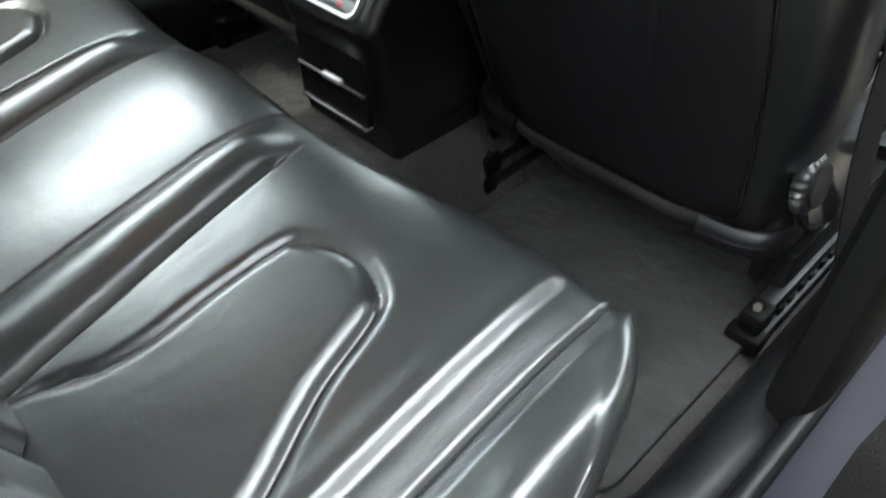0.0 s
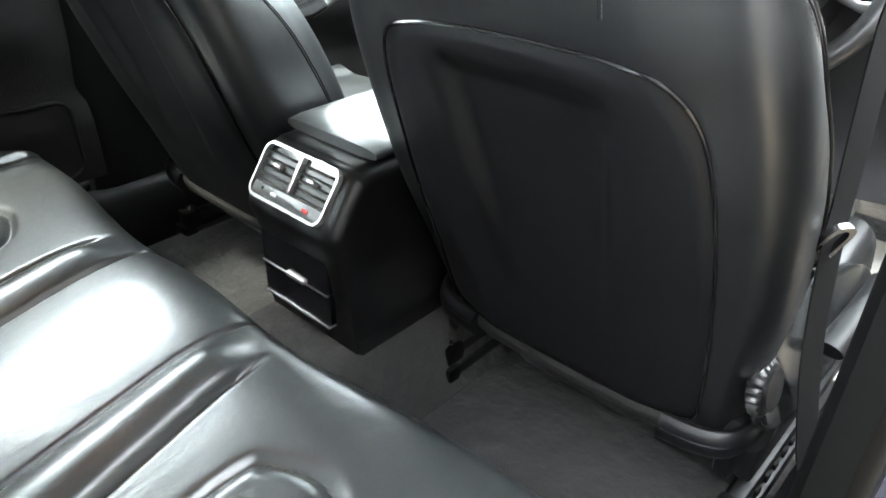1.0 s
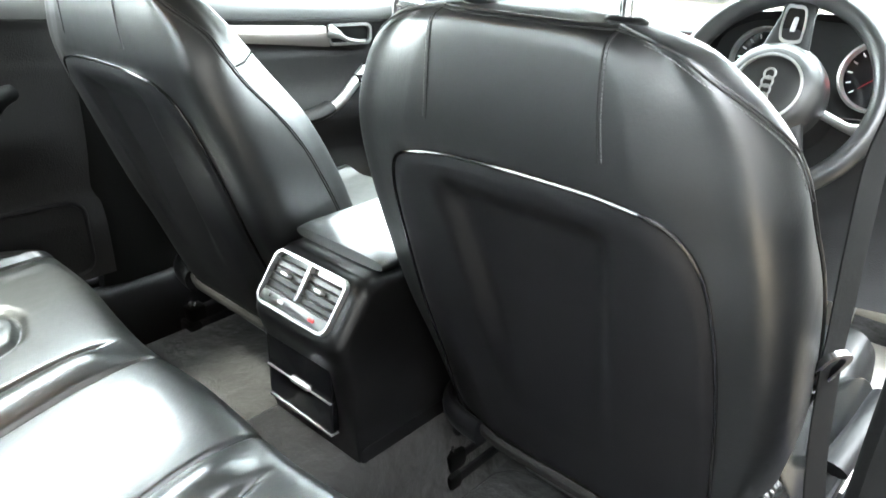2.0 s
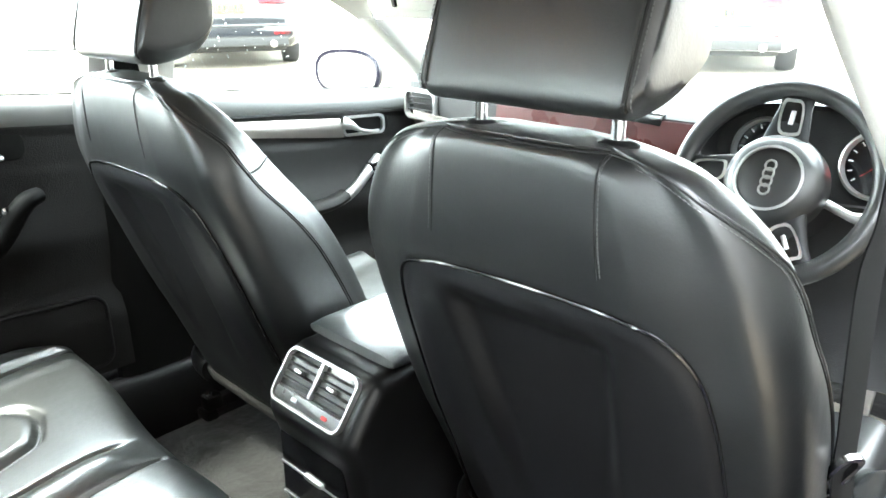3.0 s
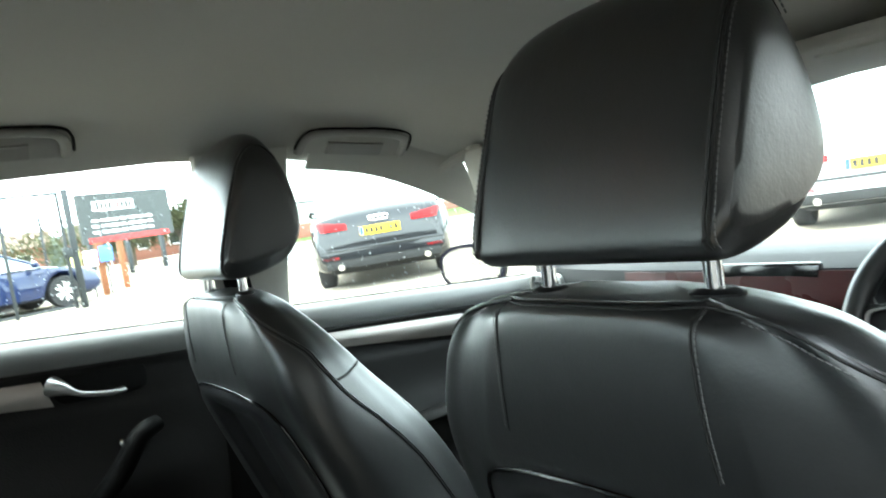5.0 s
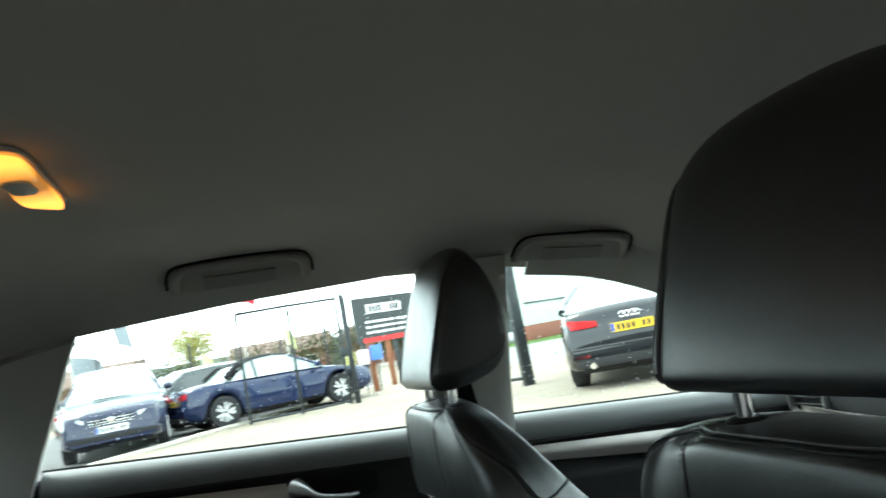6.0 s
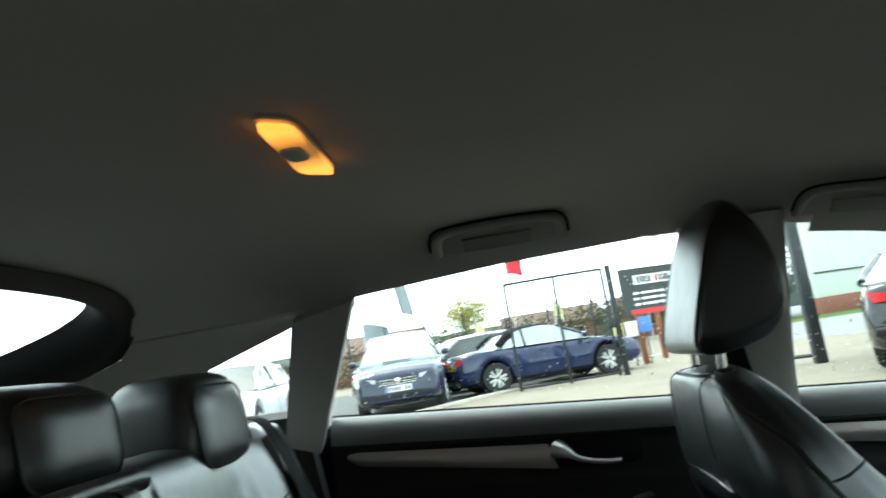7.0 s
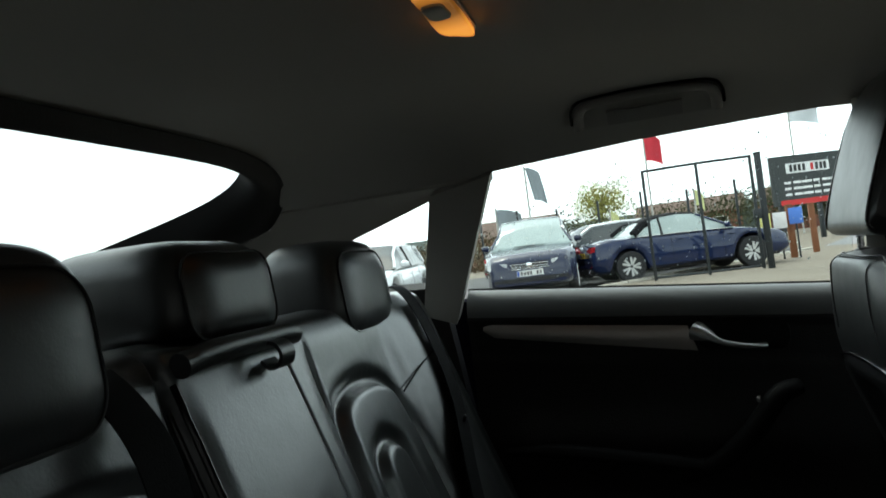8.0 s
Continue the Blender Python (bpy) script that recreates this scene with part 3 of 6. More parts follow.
# near side: both doors swung wide open, the unseen front one to add light
d3, gl3 = door("door_3", 1, 0.19, 1.02, 0.60, label="black front door standing open beside the driver's seat")
part("pane", thick(grid(gl3, steps(0.0, 1, 20), steps(0, 1, 12)), 0.004), WINDOW, d3, "clear side window glass")
bm = loft([[Vector((x, y, z + (sill_z(y) - 0.92) * smoothstep(0.6, 0.9, z))) for x, z in ((0.865, 0.22), (0.90, 0.32), (0.915, 0.55), (0.905, 0.72), (0.87, 0.86), (0.80, 0.92), (0.74, 0.93))] for y in steps(0.19, 1.02, 16)], closed=False)
part("door_skin", thick(bm, 0.008), PAINT, d3, "dark navy painted outer skin")
d3.matrix_world = Matrix.Translation((0.86, 1.03, 0)) @ Matrix.Rotation(radians(62), 4, "Z") @ Matrix.Translation((-0.86, -1.03, 0))
d4, gl4 = door("door_4", 1, -0.655, 0.02, -0.255, label="black rear door standing wide open")
part("pane", thick(grid(gl4, steps(0.0, 1, 20), steps(0, 1, 12)), 0.004), WINDOW, d4, "clear side window glass")
bm = loft([[Vector((x, y, z + (sill_z(y) - 0.92) * smoothstep(0.6, 0.9, z))) for x, z in ((0.865, 0.22), (0.90, 0.32), (0.915, 0.55), (0.905, 0.72), (0.87, 0.86), (0.80, 0.92), (0.74, 0.93))] for y in steps(-0.655, 0.02, 16)], closed=False)
part("door_skin", thick(bm, 0.008), PAINT, d4, "dark navy painted outer skin")
d4.matrix_world = Matrix.Translation((0.80, 0.03, 0)) @ Matrix.Rotation(radians(68), 4, "Z") @ Matrix.Translation((-0.80, -0.03, 0))

# ---- front seats ----
SEAT_REAR = [(0.30, 0.190), (0.34, 0.165), (0.37, 0.146), (0.50, 0.100), (0.60, 0.062), (0.70, 0.026), (0.816, -0.014), (0.88, -0.023), (0.93, -0.024), (0.952, -0.0225), (0.959, -0.019), (0.9635, -0.010), (0.9665, 0.006), (0.968, 0.024)]
SEAT_HALF = [(0.30, 0.18), (0.34, 0.205), (0.40, 0.220), (0.49, 0.234), (0.58, 0.248), (0.68, 0.250), (0.75, 0.247), (0.80, 0.242), (0.85, 0.234), (0.885, 0.222), (0.913, 0.203), (0.934, 0.180), (0.949, 0.159), (0.957, 0.135), (0.962, 0.112), (0.9655, 0.085), (0.968, 0.045)]
SEAT_DEPTH = [(0.30, 0.12), (0.40, 0.17), (0.50, 0.20), (0.62, 0.205), (0.74, 0.188), (0.80, 0.165), (0.86, 0.130), (0.90, 0.105), (0.93, 0.085), (0.950, 0.070), (0.959, 0.060), (0.9635, 0.048), (0.9665, 0.030), (0.968, 0.012)]


def dense(table):
    """The table with smooth values between its rows."""
    return [(p.x, p.y) for p in spline([(a, b, 0) for a, b in table], 8)]


SEAT_REAR, SEAT_HALF, SEAT_DEPTH = dense(SEAT_REAR), dense(SEAT_HALF), dense(SEAT_DEPTH)


def seat_section(z):
    """Half of the backrest's section at a height, from the middle of the back round the side to the middle of the front."""
    yr, hw, dp = lerp(SEAT_REAR, z)[0], lerp(SEAT_HALF, z)[0], lerp(SEAT_DEPTH, z)[0]
    c = min(0.05, dp * 0.45)
    low = 1 - smoothstep(0.80, 0.93, z)
    pts = [(0, 0), (0.45 * hw, 0.0005), (hw - 1.9 * c, 0.004), (hw - 1.0 * c, 0.012 + 0.05 * c), (hw - 0.35 * c, 0.45 * c), (hw, 1.15 * c),
           (hw * 0.962, 0.62 * dp + 0.2 * c), (hw * (0.925 - 0.02 * low), 0.84 * dp), (hw * (0.86 - 0.03 * low), 0.985 * dp), (hw * (0.77 - 0.03 * low), 0.985 * dp), (hw * 0.62, (0.90 - 0.22 * low) * dp), (hw * 0.3, (0.88 - 0.32 * low) * dp), (0, (0.88 - 0.34 * low) * dp)]
    return [Vector((p.x, yr + p.y, z)) for p in spline([(x, y, 0) for x, y in pts], 5)]


def back_ring(z):
    half = seat_section(z)
    ring = half + [Vector((-p.x, p.y, p.z)) for p in half[-2:0:-1]]
    yr = lerp(SEAT_REAR, z)[0]
    for p in ring:
        # room for the dished rear panel
        if p.y < yr + 0.012:
            p.y += 0.024 * smoothstep(0.155, 0.13, abs(p.x)) * smoothstep(0.42, 0.46, z) * smoothstep(0.822, 0.80, z)
    return ring


SECTIONS = {}


def rear_y(x, z):
    """Rear face of the backrest at (x, z)."""
    key = round(z, 4)
    if key not in SECTIONS:
        half = seat_section(key)
        top = max(range(len(half)), key=lambda i: half[i].x)
        SECTIONS[key] = [(p.x, p.y) for p in half[:top + 1]]
    return lerp(SECTIONS[key], abs(x))[0]


# how far round the side the long seam lies, by height
SEAM_RUN = [(-0.9605, 0.225), (-0.956, 0.285), (-0.945, 0.315), (-0.935, 0.335), (-0.913, 0.375), (-0.885, 0.415), (-0.85, 0.45), (-0.79, 0.485), (-0.72, 0.512), (-0.60, 0.53), (-0.40, 0.54)]


def side_pos(z, k):
    """A point on the side of the backrest: k runs from the rear face to the front."""
    half = seat_section(z)
    i = k * (len(half) - 1)
    j = min(len(half) - 2, int(i))
    return half[j].lerp(half[j + 1], i - j)


def panel_outline():
    """Outline of the rear panel in (x, z)."""
    return [(p.x, p.y) for p in spline([(-0.190, 0.44, 0), (-0.186, 0.56, 0), (-0.178, 0.68, 0), (-0.168, 0.765, 0), (-0.146, 0.810, 0), (-0.098, 0.826, 0), (-0.05, 0.831, 0), (0.0, 0.833, 0),
            (0.06, 0.833, 0), (0.105, 0.831, 0), (0.148, 0.822, 0), (0.175, 0.795, 0), (0.188, 0.745, 0), (0.194, 0.66, 0), (0.192, 0.56, 0), (0.184, 0.44, 0), (0.176, 0.392, 0), (0.150, 0.380, 0), (0.07, 0.377, 0), (-0.07, 0.377, 0), (-0.160, 0.380, 0), (-0.184, 0.394, 0)], 5, True)]


def panel_relief(x, z):
    """The panel's own relief: a narrow shoulder, then a knee dish that runs out downwards."""
    w = 0.105 - 0.16 * max(0.0, 0.80 - z) * 0.55
    side = smoothstep(w, w - 0.030, abs(x - 0.008))
    pit = side * smoothstep(0.812, 0.775, z) * smoothstep(0.46, 0.68, z)
    return 0.004 - 0.019 * pit


# side view of the head restraint, from the lower rear corner up and round
HEAD_SIDE = [Vector((p.x, p.y)) for p in spline([(-0.004, 0.987, 0), (-0.016, 0.994, 0), (-0.017, 1.010, 0), (-0.006, 1.055, 0), (0.012, 1.112, 0), (0.026, 1.150, 0), (0.040, 1.170, 0), (0.056, 1.177, 0), (0.074, 1.168, 0), (0.093, 1.138, 0), (0.105, 1.095, 0), (0.108, 1.062, 0), (0.101, 1.030, 0), (0.080, 1.005, 0), (0.050, 0.993, 0), (0.020, 0.987, 0)], 5, True)]


def head_ring(x, tall):
    """The restraint's outline at a distance from its middle."""
    t = abs(x) / 0.118
    edge = 0.86 + 0.14 * math.sqrt(max(0.0, 1 - smoothstep(0.80, 0.985, t) ** 2)) if t < 0.985 else 0.86 * math.sqrt(max(0.0, 1 - ((t - 0.985) / 0.0152) ** 2))
    h = tall * (1 - 0.05 * t ** 2 - 0.07 * t ** 4 - 0.10 * t ** 10)
    ring = []
    for p in HEAD_SIDE:
        y, z = p.x, 0.987 + (p.y - 0.987) * h
        cy, cz = 0.046 * (0.5 + 0.5 * h), 1.068 - 0.016 * (1 - h) * 5
        front = 1 - 0.05 * smoothstep(0.45, 1.0, t) * smoothstep(0.03, 0.10, p.x)
        lift = 0.010 * smoothstep(0.84, 0.985, t) * smoothstep(1.06, 0.985, p.y) * min(1.0, edge / 0.86)
        ring.append(Vector((x, cy + (y * front - cy) * edge, cz + (z - cz) * edge + lift)))
    return ring


def front_seat(name, label, tall, cover):
    s = thing(name, (0, 0, 0), label, "car seat", "front seats")
    zs = [0.30, 0.31, 0.33, 0.35, 0.375] + steps(0.40, 0.92, 40) + [0.926, 0.932, 0.938, 0.943, 0.947, 0.951, 0.954, 0.9565, 0.959, 0.9605, 0.962, 0.9635, 0.965, 0.966, 0.967, 0.968]
    part("backrest", loft([back_ring(z) for z in zs]), LEATHER, s, "black leather backrest shell")
    # rear panel: a sheet inside its outline, dished in the middle
    out = panel_outline()
    cx, cz = 0.005, 0.62
    rings = []
    for k in steps(1.0, 0.002, 44):
        ring = []
        for x, z in out:
            px, pz = cx + (x - cx) * k, cz + (z - cz) * k
            lift = 0.0012 + panel_relief(px, pz) * smoothstep(1.0, 0.93, k)
            ring.append(Vector((px, rear_y(px, pz) - max(lift, 0.0012), pz)) if lift < 0.0012 and k > 0.97 else Vector((px, rear_y(px, pz) - lift, pz)))
        rings.append(ring)
    part("back_panel", loft(rings, cap=False), PANEL, s, "dark vinyl rear panel")
    part("piping", tube([(x, rear_y(x, z) - 0.0022, z) for x, z in out], 0.0021, 8, True, up=(0, 1, 0)), GLOSS_BLACK, s, "shiny black piping round the rear panel")
    # seams down from the top edge, beside the grained middle field
    for sx in (-1, 1):
        line = [(sx * (0.088 + 0.006 * k * k), rear_y(sx * 0.09, 0.9605 - 0.10 * k) - 0.0004, 0.9605 - 0.10 * k) for k in steps(0, 1, 16)]
        part("seam", tube(line, lambda k: 0.0011 * (1 - 0.6 * k), 6), CREASE, s)
        part("stitching", stitches([(x + sx * 0.0035, y - 0.0005, z) for x, y, z in line], 0.0028, 0.0012, 0.0006), THREAD, s)
        # long seam: along the rear edge of the shoulder, then forwards down the side
        pts = []
        for z in steps(0.9605, 0.93, 24)[:-1] + steps(0.93, 0.40, 80):
            k = lerp(SEAM_RUN, -z)[0]
            p = side_pos(z, k)
            pts.append(Vector((sx * p.x, p.y, p.z)) + Vector((sx * 0.0004, -0.0003, 0.0002)))
        part("seam", tube(pts, 0.0010, 6), CREASE, s)
        welt = [p + Vector((sx * 0.0004, 0.0036, 0.0012)) for p in pts]
        part("welt", tube(welt, 0.0012, 6), LEATHER, s)
        part("stitching", stitches([p + Vector((-sx * 0.0045 * smoothstep(0.88, 0.95, p.z), -0.0046 * smoothstep(0.96, 0.90, p.z) - 0.0006, -0.0030 * smoothstep(0.90, 0.95, p.z))) for p in pts], 0.003, 0.0014, 0.0006), THREAD, s)
        z0 = 0.847
        base = lerp(SEAM_RUN, -z0)[0]
        cross = [side_pos(z0 + 0.010 * k, base + 0.22 * k) for k in steps(0, 1, 14)]
        part("cross_seam", tube([Vector((sx * (p.x + 0.0004), p.y, p.z)) for p in cross], 0.0016, 6), CREASE, s)
    top = [(x, rear_y(x, 0.9605) - 0.0004, 0.9607) for x in steps(-0.088, 0.088, 30)]
    part("seam", tube(top, 0.0010, 6), CREASE, s)
    part("welt", tube([(x, y + 0.003, z + 0.003) for x, y, z in top], 0.0012, 6), LEATHER, s)
    part("stitching", stitches([(x, y - 0.0006, z - 0.0045) for x, y, z in top], 0.0028, 0.0012, 0.0006), THREAD, s)
    # head restraint on two posts
    xs = [0.118, 0.1178, 0.1172, 0.1162, 0.115, 0.1125, 0.110, 0.107, 0.104, 0.101, 0.098] + steps(0.094, 0.0, 18)
    head = part("headrest", loft([head_ring(-x, tall) for x in xs] + [head_ring(x, tall) for x in reversed(xs[:-1])]), LEATHER, s, "black leather head restraint")
    for sx in (-1, 1):
        ring = head_ring(sx * 0.1055, tall)
        rim_line = [ring[i % len(ring)] + Vector((sx * 0.0006, -0.0010, 0)) for i in range(4, 44)]
        part("seam", tube(rim_line, 0.0014, 6), CREASE, head)
        part("welt", tube([p + Vector((-sx * 0.003, -0.0006, 0)) for p in rim_line], 0.0016, 6), LEATHER, head)
        part("stitching", stitches([p + Vector((sx * 0.0042, 0.0006, 0)) for p in rim_line], 0.0028, 0.0014, 0.0006), THREAD, head)
        px = 0.012 + sx * 0.072
        part("post", tube([(px, 0.012, 0.950), (px, 0.014, 1.005)], 0.0060, 14), CHROME, s, "chrome headrest post")
        part("collar", lathe([(0.015, 0.0), (0.015, 0.003), (0.010, 0.006), (0.008, 0.006)], Matrix.Translation((px, 0.014, 0.9625)) @ Matrix.Diagonal((1.25, 0.8, 1, 1)), 24), PLASTIC, s)
    # cushion with bolsters
    def cush(k):
        y = 0.215 + 0.42 * k
        hw = 0.250 - 0.02 * k
        h = 0.375 + 0.03 * k - 0.06 * smoothstep(0.9, 1.0, k)
        ring = []
        for j in range(48):
            a = 2 * math.pi * j / 48
            c, q = math.cos(a), math.sin(a)
            x = hw * math.copysign(abs(c) ** 0.5, c)
            z = 0.075 * math.copysign(abs(q) ** 0.6, q)
            if z > 0:
                z += 0.025 * smoothstep(0.6, 0.9, abs(x) / hw)
            ring.append(Vector((x, y, h + z)))
        return ring
    part("cushion", loft([cush(k) for k in steps(0, 1, 20)]), cover, s, "black leather seat cushion")
    # fabric valance under the rear panel, plastic corner covers, rails
    val = [(-0.0035, 0.381), (-0.006, 0.374), (-0.004, 0.364), (0.004, 0.357), (0.03, 0.352), (0.10, 0.352)]
    part("valance", thick(grid(lambda x, i: Vector((x, rear_y(x, 0.38) + lerp([(n, q[0]) for n, q in enumerate(val)], i)[0], lerp([(n, q[1]) for n, q in enumerate(val)], i)[0])), steps(-0.20, 0.155, 24), steps(0, 5, 15)), 0.003), VALANCE, s, "dark grey fabric strip under the rear panel")
    for sx in (-1, 1):
        line = spline([(sx * 0.143, 0.142, 0.366), (sx * 0.185, 0.147, 0.366), (sx * 0.216, 0.160, 0.370), (sx * 0.230, 0.190, 0.378), (sx * 0.234, 0.26, 0.386)], 6)
        cover = part("base_corner", tube(line, lambda k: 0.0115, 14, flat=1.75), PLASTIC, s, "black plastic corner cover of the seat base")
        part("cover_line", tube([p + Vector((sx * 0.004 * k, -0.0108, 0.004)) for k, p in zip(steps(0, 1, 12), line[1:14])], 0.0008, 5), PLASTIC, cover)
        part("base_shell", join(box(sx * 0.215 - 0.012, sx * 0.215 + 0.012, 0.17, 0.62, 0.30, 0.40, 0.01)), PLASTIC, s)
        rail = part("rail", box(sx * 0.232 - 0.020, sx * 0.232 + 0.020, 0.17, 0.72, 0.195, 0.222, 0.004), STEEL, s, "black steel seat rail")
        part("rail_slider", box(sx * 0.232 - 0.011, sx * 0.232 + 0.011, 0.19, 0.66, 0.222, 0.250, 0.004), STEEL, rail)
        part("rail_cover", join(box(sx * 0.232 - 0.024, sx * 0.232 + 0.024, 0.158, 0.188, 0.195, 0.226, 0.007), box(sx * 0.232 - 0.016, sx * 0.232 + 0.016, 0.166, 0.205, 0.224, 0.258, 0.006)), PLASTIC_DARK, rail)
        part("rail_bolt", lathe([(0.0, 0), (0.0085, 0), (0.0085, 0.005), (0.006, 0.008), (0.0, 0.008)], basis((sx * 0.232, 0.182, 0.258), (1, 0, 0), (0, 0.8, 0.6), (0, -0.6, 0.8)), 6), CHROME, rail, "chrome bolt head")
        for k in range(7):
            part("rail_tooth", box(sx * 0.232 + sx * 0.012 - 0.004, sx * 0.232 + sx * 0.012 + 0.004, 0.225 + 0.030 * k, 0.238 + 0.030 * k, 0.222, 0.236 - 0.004 * (k % 2), 0.0015, 1), PLASTIC_DARK, rail)
        part("rail_leg", box(sx * 0.225 - 0.012, sx * 0.225 + 0.012, 0.24, 0.60, 0.25, 0.31, 0.006), STEEL, s)
    return s


VALANCE = mat("dark_seat_base_fabric", (0.020, 0.019, 0.018), 0.75, spec=0.25, var=0.2, var_scale=14, bump=0.3, bump_scale=500)
driver_seat = front_seat("driver_seat", "black leather front seat with piped rear panel beside the steering wheel", 0.95, LEATHER)
driver_seat.location = (0.352, 0, 0)
passenger_seat = front_seat("passenger_seat", "black leather front passenger seat with a dented side bolster", 1.05, LEATHER_SEAT)
passenger_seat.location = (-0.355, -0.045, 0)
# outboard trim and adjusters of the driver's seat
SHELL = mat("smooth_black_seat_trim", (0.012, 0.013, 0.013), 0.20, spec=0.9, var=0.15, var_scale=9, rough_var=0.04)
trim_line = spline([(-0.055, -0.085, 0), (-0.06, 0.02, 0), (-0.03, 0.10, 0), (0.005, 0.140, 0), (0.035, 0.115, 0), (0.065, 0.05, 0), (0.12, 0.015, 0), (0.24, -0.01, 0), (0.31, -0.05, 0), (0.30, -0.095, 0), (0.12, -0.11, 0)], 6, True)
part("recliner_trim", plate([(p.x, p.y) for p in trim_line], 0.014, 0.009, basis((0.214, 0.225, 0.485), (0, 1, 0), (-0.34, 0, 0.94), (0.94, 0, 0.34))), SHELL, driver_seat, "smooth glossy outer seat trim")
KNOB = mat("ribbed_grey_black_plastic", (0.02, 0.02, 0.02), 0.30, spec=0.7, var=0.2, var_scale=40, rough_var=0.05)
kn = []
for z, r in ((0.0, 0.027), (0.003, 0.031), (0.013, 0.031), (0.017, 0.027), (0.018, 0.0)):
    kn.append([Vector(((r + (0.0020 * math.cos(20 * a) if r > 0.03 else 0)) * math.cos(a), (r + (0.0020 * math.cos(20 * a) if r > 0.03 else 0)) * math.sin(a), z)) for a in steps(0, 2 * math.pi * 99 / 100, 99)])
kb = basis((0.228, 0.158, 0.470), (0, 1, 0), (-0.2, 0, 1), (1, 0, 0.2))
knob = part("recline_knob", move(loft(kn), kb), KNOB, driver_seat, "ribbed satin black recline wheel")
part("knob_cap", lathe([(0.024, 0.0), (0.024, 0.004), (0.0, 0.006)], kb @ Matrix.Translation((0, 0, 0.0175)), 32), PLASTIC, knob)
part("height_lever", tube(spline([(0.262, 0.30, 0.45), (0.270, 0.37, 0.475), (0.270, 0.45, 0.48)], 6), lambda k: 0.018 - 0.004 * k, 12, flat=0.7), PLASTIC, driver_seat)


# ---- rear bench ----
U_GROOVE = [(p.x, p.y) for p in spline([(-0.137, 0.350, 0), (-0.118, 0.318, 0), (-0.098, 0.285, 0), (-0.086, 0.235, 0), (-0.083, 0.165, 0), (-0.076, 0.104, 0), (-0.062, 0.084, 0), (-0.010, 0.070, 0), (0.036, 0.084, 0), (0.054, 0.105, 0), (0.068, 0.158, 0), (0.083, 0.198, 0), (0.112, 0.268, 0), (0.135, 0.36, 0)], 4)]


U_AREA = U_GROOVE + [(0.2, 0.6), (-0.16, 0.6)]


def in_poly(x, y, poly):
    """Whether a point lies inside a polygon."""
    hit = False
    for (ax, ay), (bx, by) in zip(poly, poly[1:] + poly[:1]):
        if (ay > y) != (by > y) and x < (bx - ax) * (y - ay) / (by - ay) + ax:
            hit = not hit
    return hit


def bench_relief(x, s):
    """Relief of the cushion: s is the way back from the front lip."""
    t = abs(x)
    on = smoothstep(-0.02, 0.05, s)
    d = 0.006 * max(0.0, 1 - (t / 0.115) ** 2)
    d -= 0.005 * bump1(t, 0.1155, 0.0035)
    if 0.1155 < t < 0.182:
        d += 0.015 * math.sin(math.pi * (t - 0.1155) / 0.0665) * on
    d -= 0.010 * bump1(t, 0.184, 0.006) * on
    on2 = smoothstep(-0.055, -0.005, s)
    d += 0.0025 * bump1(t, 0.490, 0.016) * on2
    d -= 0.007 * smoothstep(0.496, 0.514, t) * on2
    d -= 0.005 * smoothstep(0.512, 0.548, t) * on2
    d += 0.009 * smoothstep(0.549, 0.572, t)
    d -= 0.005 * bump1(t, 0.549, 0.0035)
    d -= 0.040 * smoothstep(0.595, 0.655, t) ** 2
    gx = t - 0.362
    if abs(gx) < 0.17:
        q = seg_dist(gx, s, U_GROOVE)
        if in_poly(gx, s, U_AREA):
            d += 0.006 * smoothstep(0.0, 0.020, q) - 0.007 * math.exp(-(q / 0.0045) ** 2)
        else:
            d -= 0.007 * math.exp(-(q / 0.0075) ** 2) * (1 if gx > -0.12 else 0.5)
    d += 0.0010 * noise.noise(Vector((x * 11, s * 11, 1.7)))
    d += 0.00012 * noise.noise(Vector((x * 70 + 20 * s, s * 30, 4.1)))
    return d


CUSH_PROF = spline([(0, -0.174, 0.27), (0, -0.158, 0.34), (0, -0.143, 0.42), (0, -0.140, 0.455), (0, -0.150, 0.479), (0, -0.178, 0.491), (0, -0.25, 0.488), (0, -0.36, 0.466), (0, -0.46, 0.443), (0, -0.54, 0.424), (0, -0.62, 0.405)], 34)


def upholstery(prof, xs, relief, start, shape=None):
    """A padded sheet: profile in the side view, relief along its normal."""
    arc = [0.0]
    for a, b in zip(prof, prof[1:]):
        arc.append(arc[-1] + (b - a).length)
    rings = []
    for i, p in enumerate(prof):
        d = (prof[min(i + 1, len(prof) - 1)] - prof[max(i - 1, 0)]).normalized()
        n = Vector((0, d.z, -d.y))
        if n.z < 0 and abs(n.z) > abs(n.y):
            n = -n
        if n.y < 0 and abs(n.y) >= abs(n.z):
            n = -n
        row = []
        for x in xs:
            q = p + n * relief(x, arc[i] - start)
            q.x = x
            if shape:
                q = shape(q, arc[i] - start)
            row.append(q)
        rings.append(row)
    return loft(rings, closed=False)


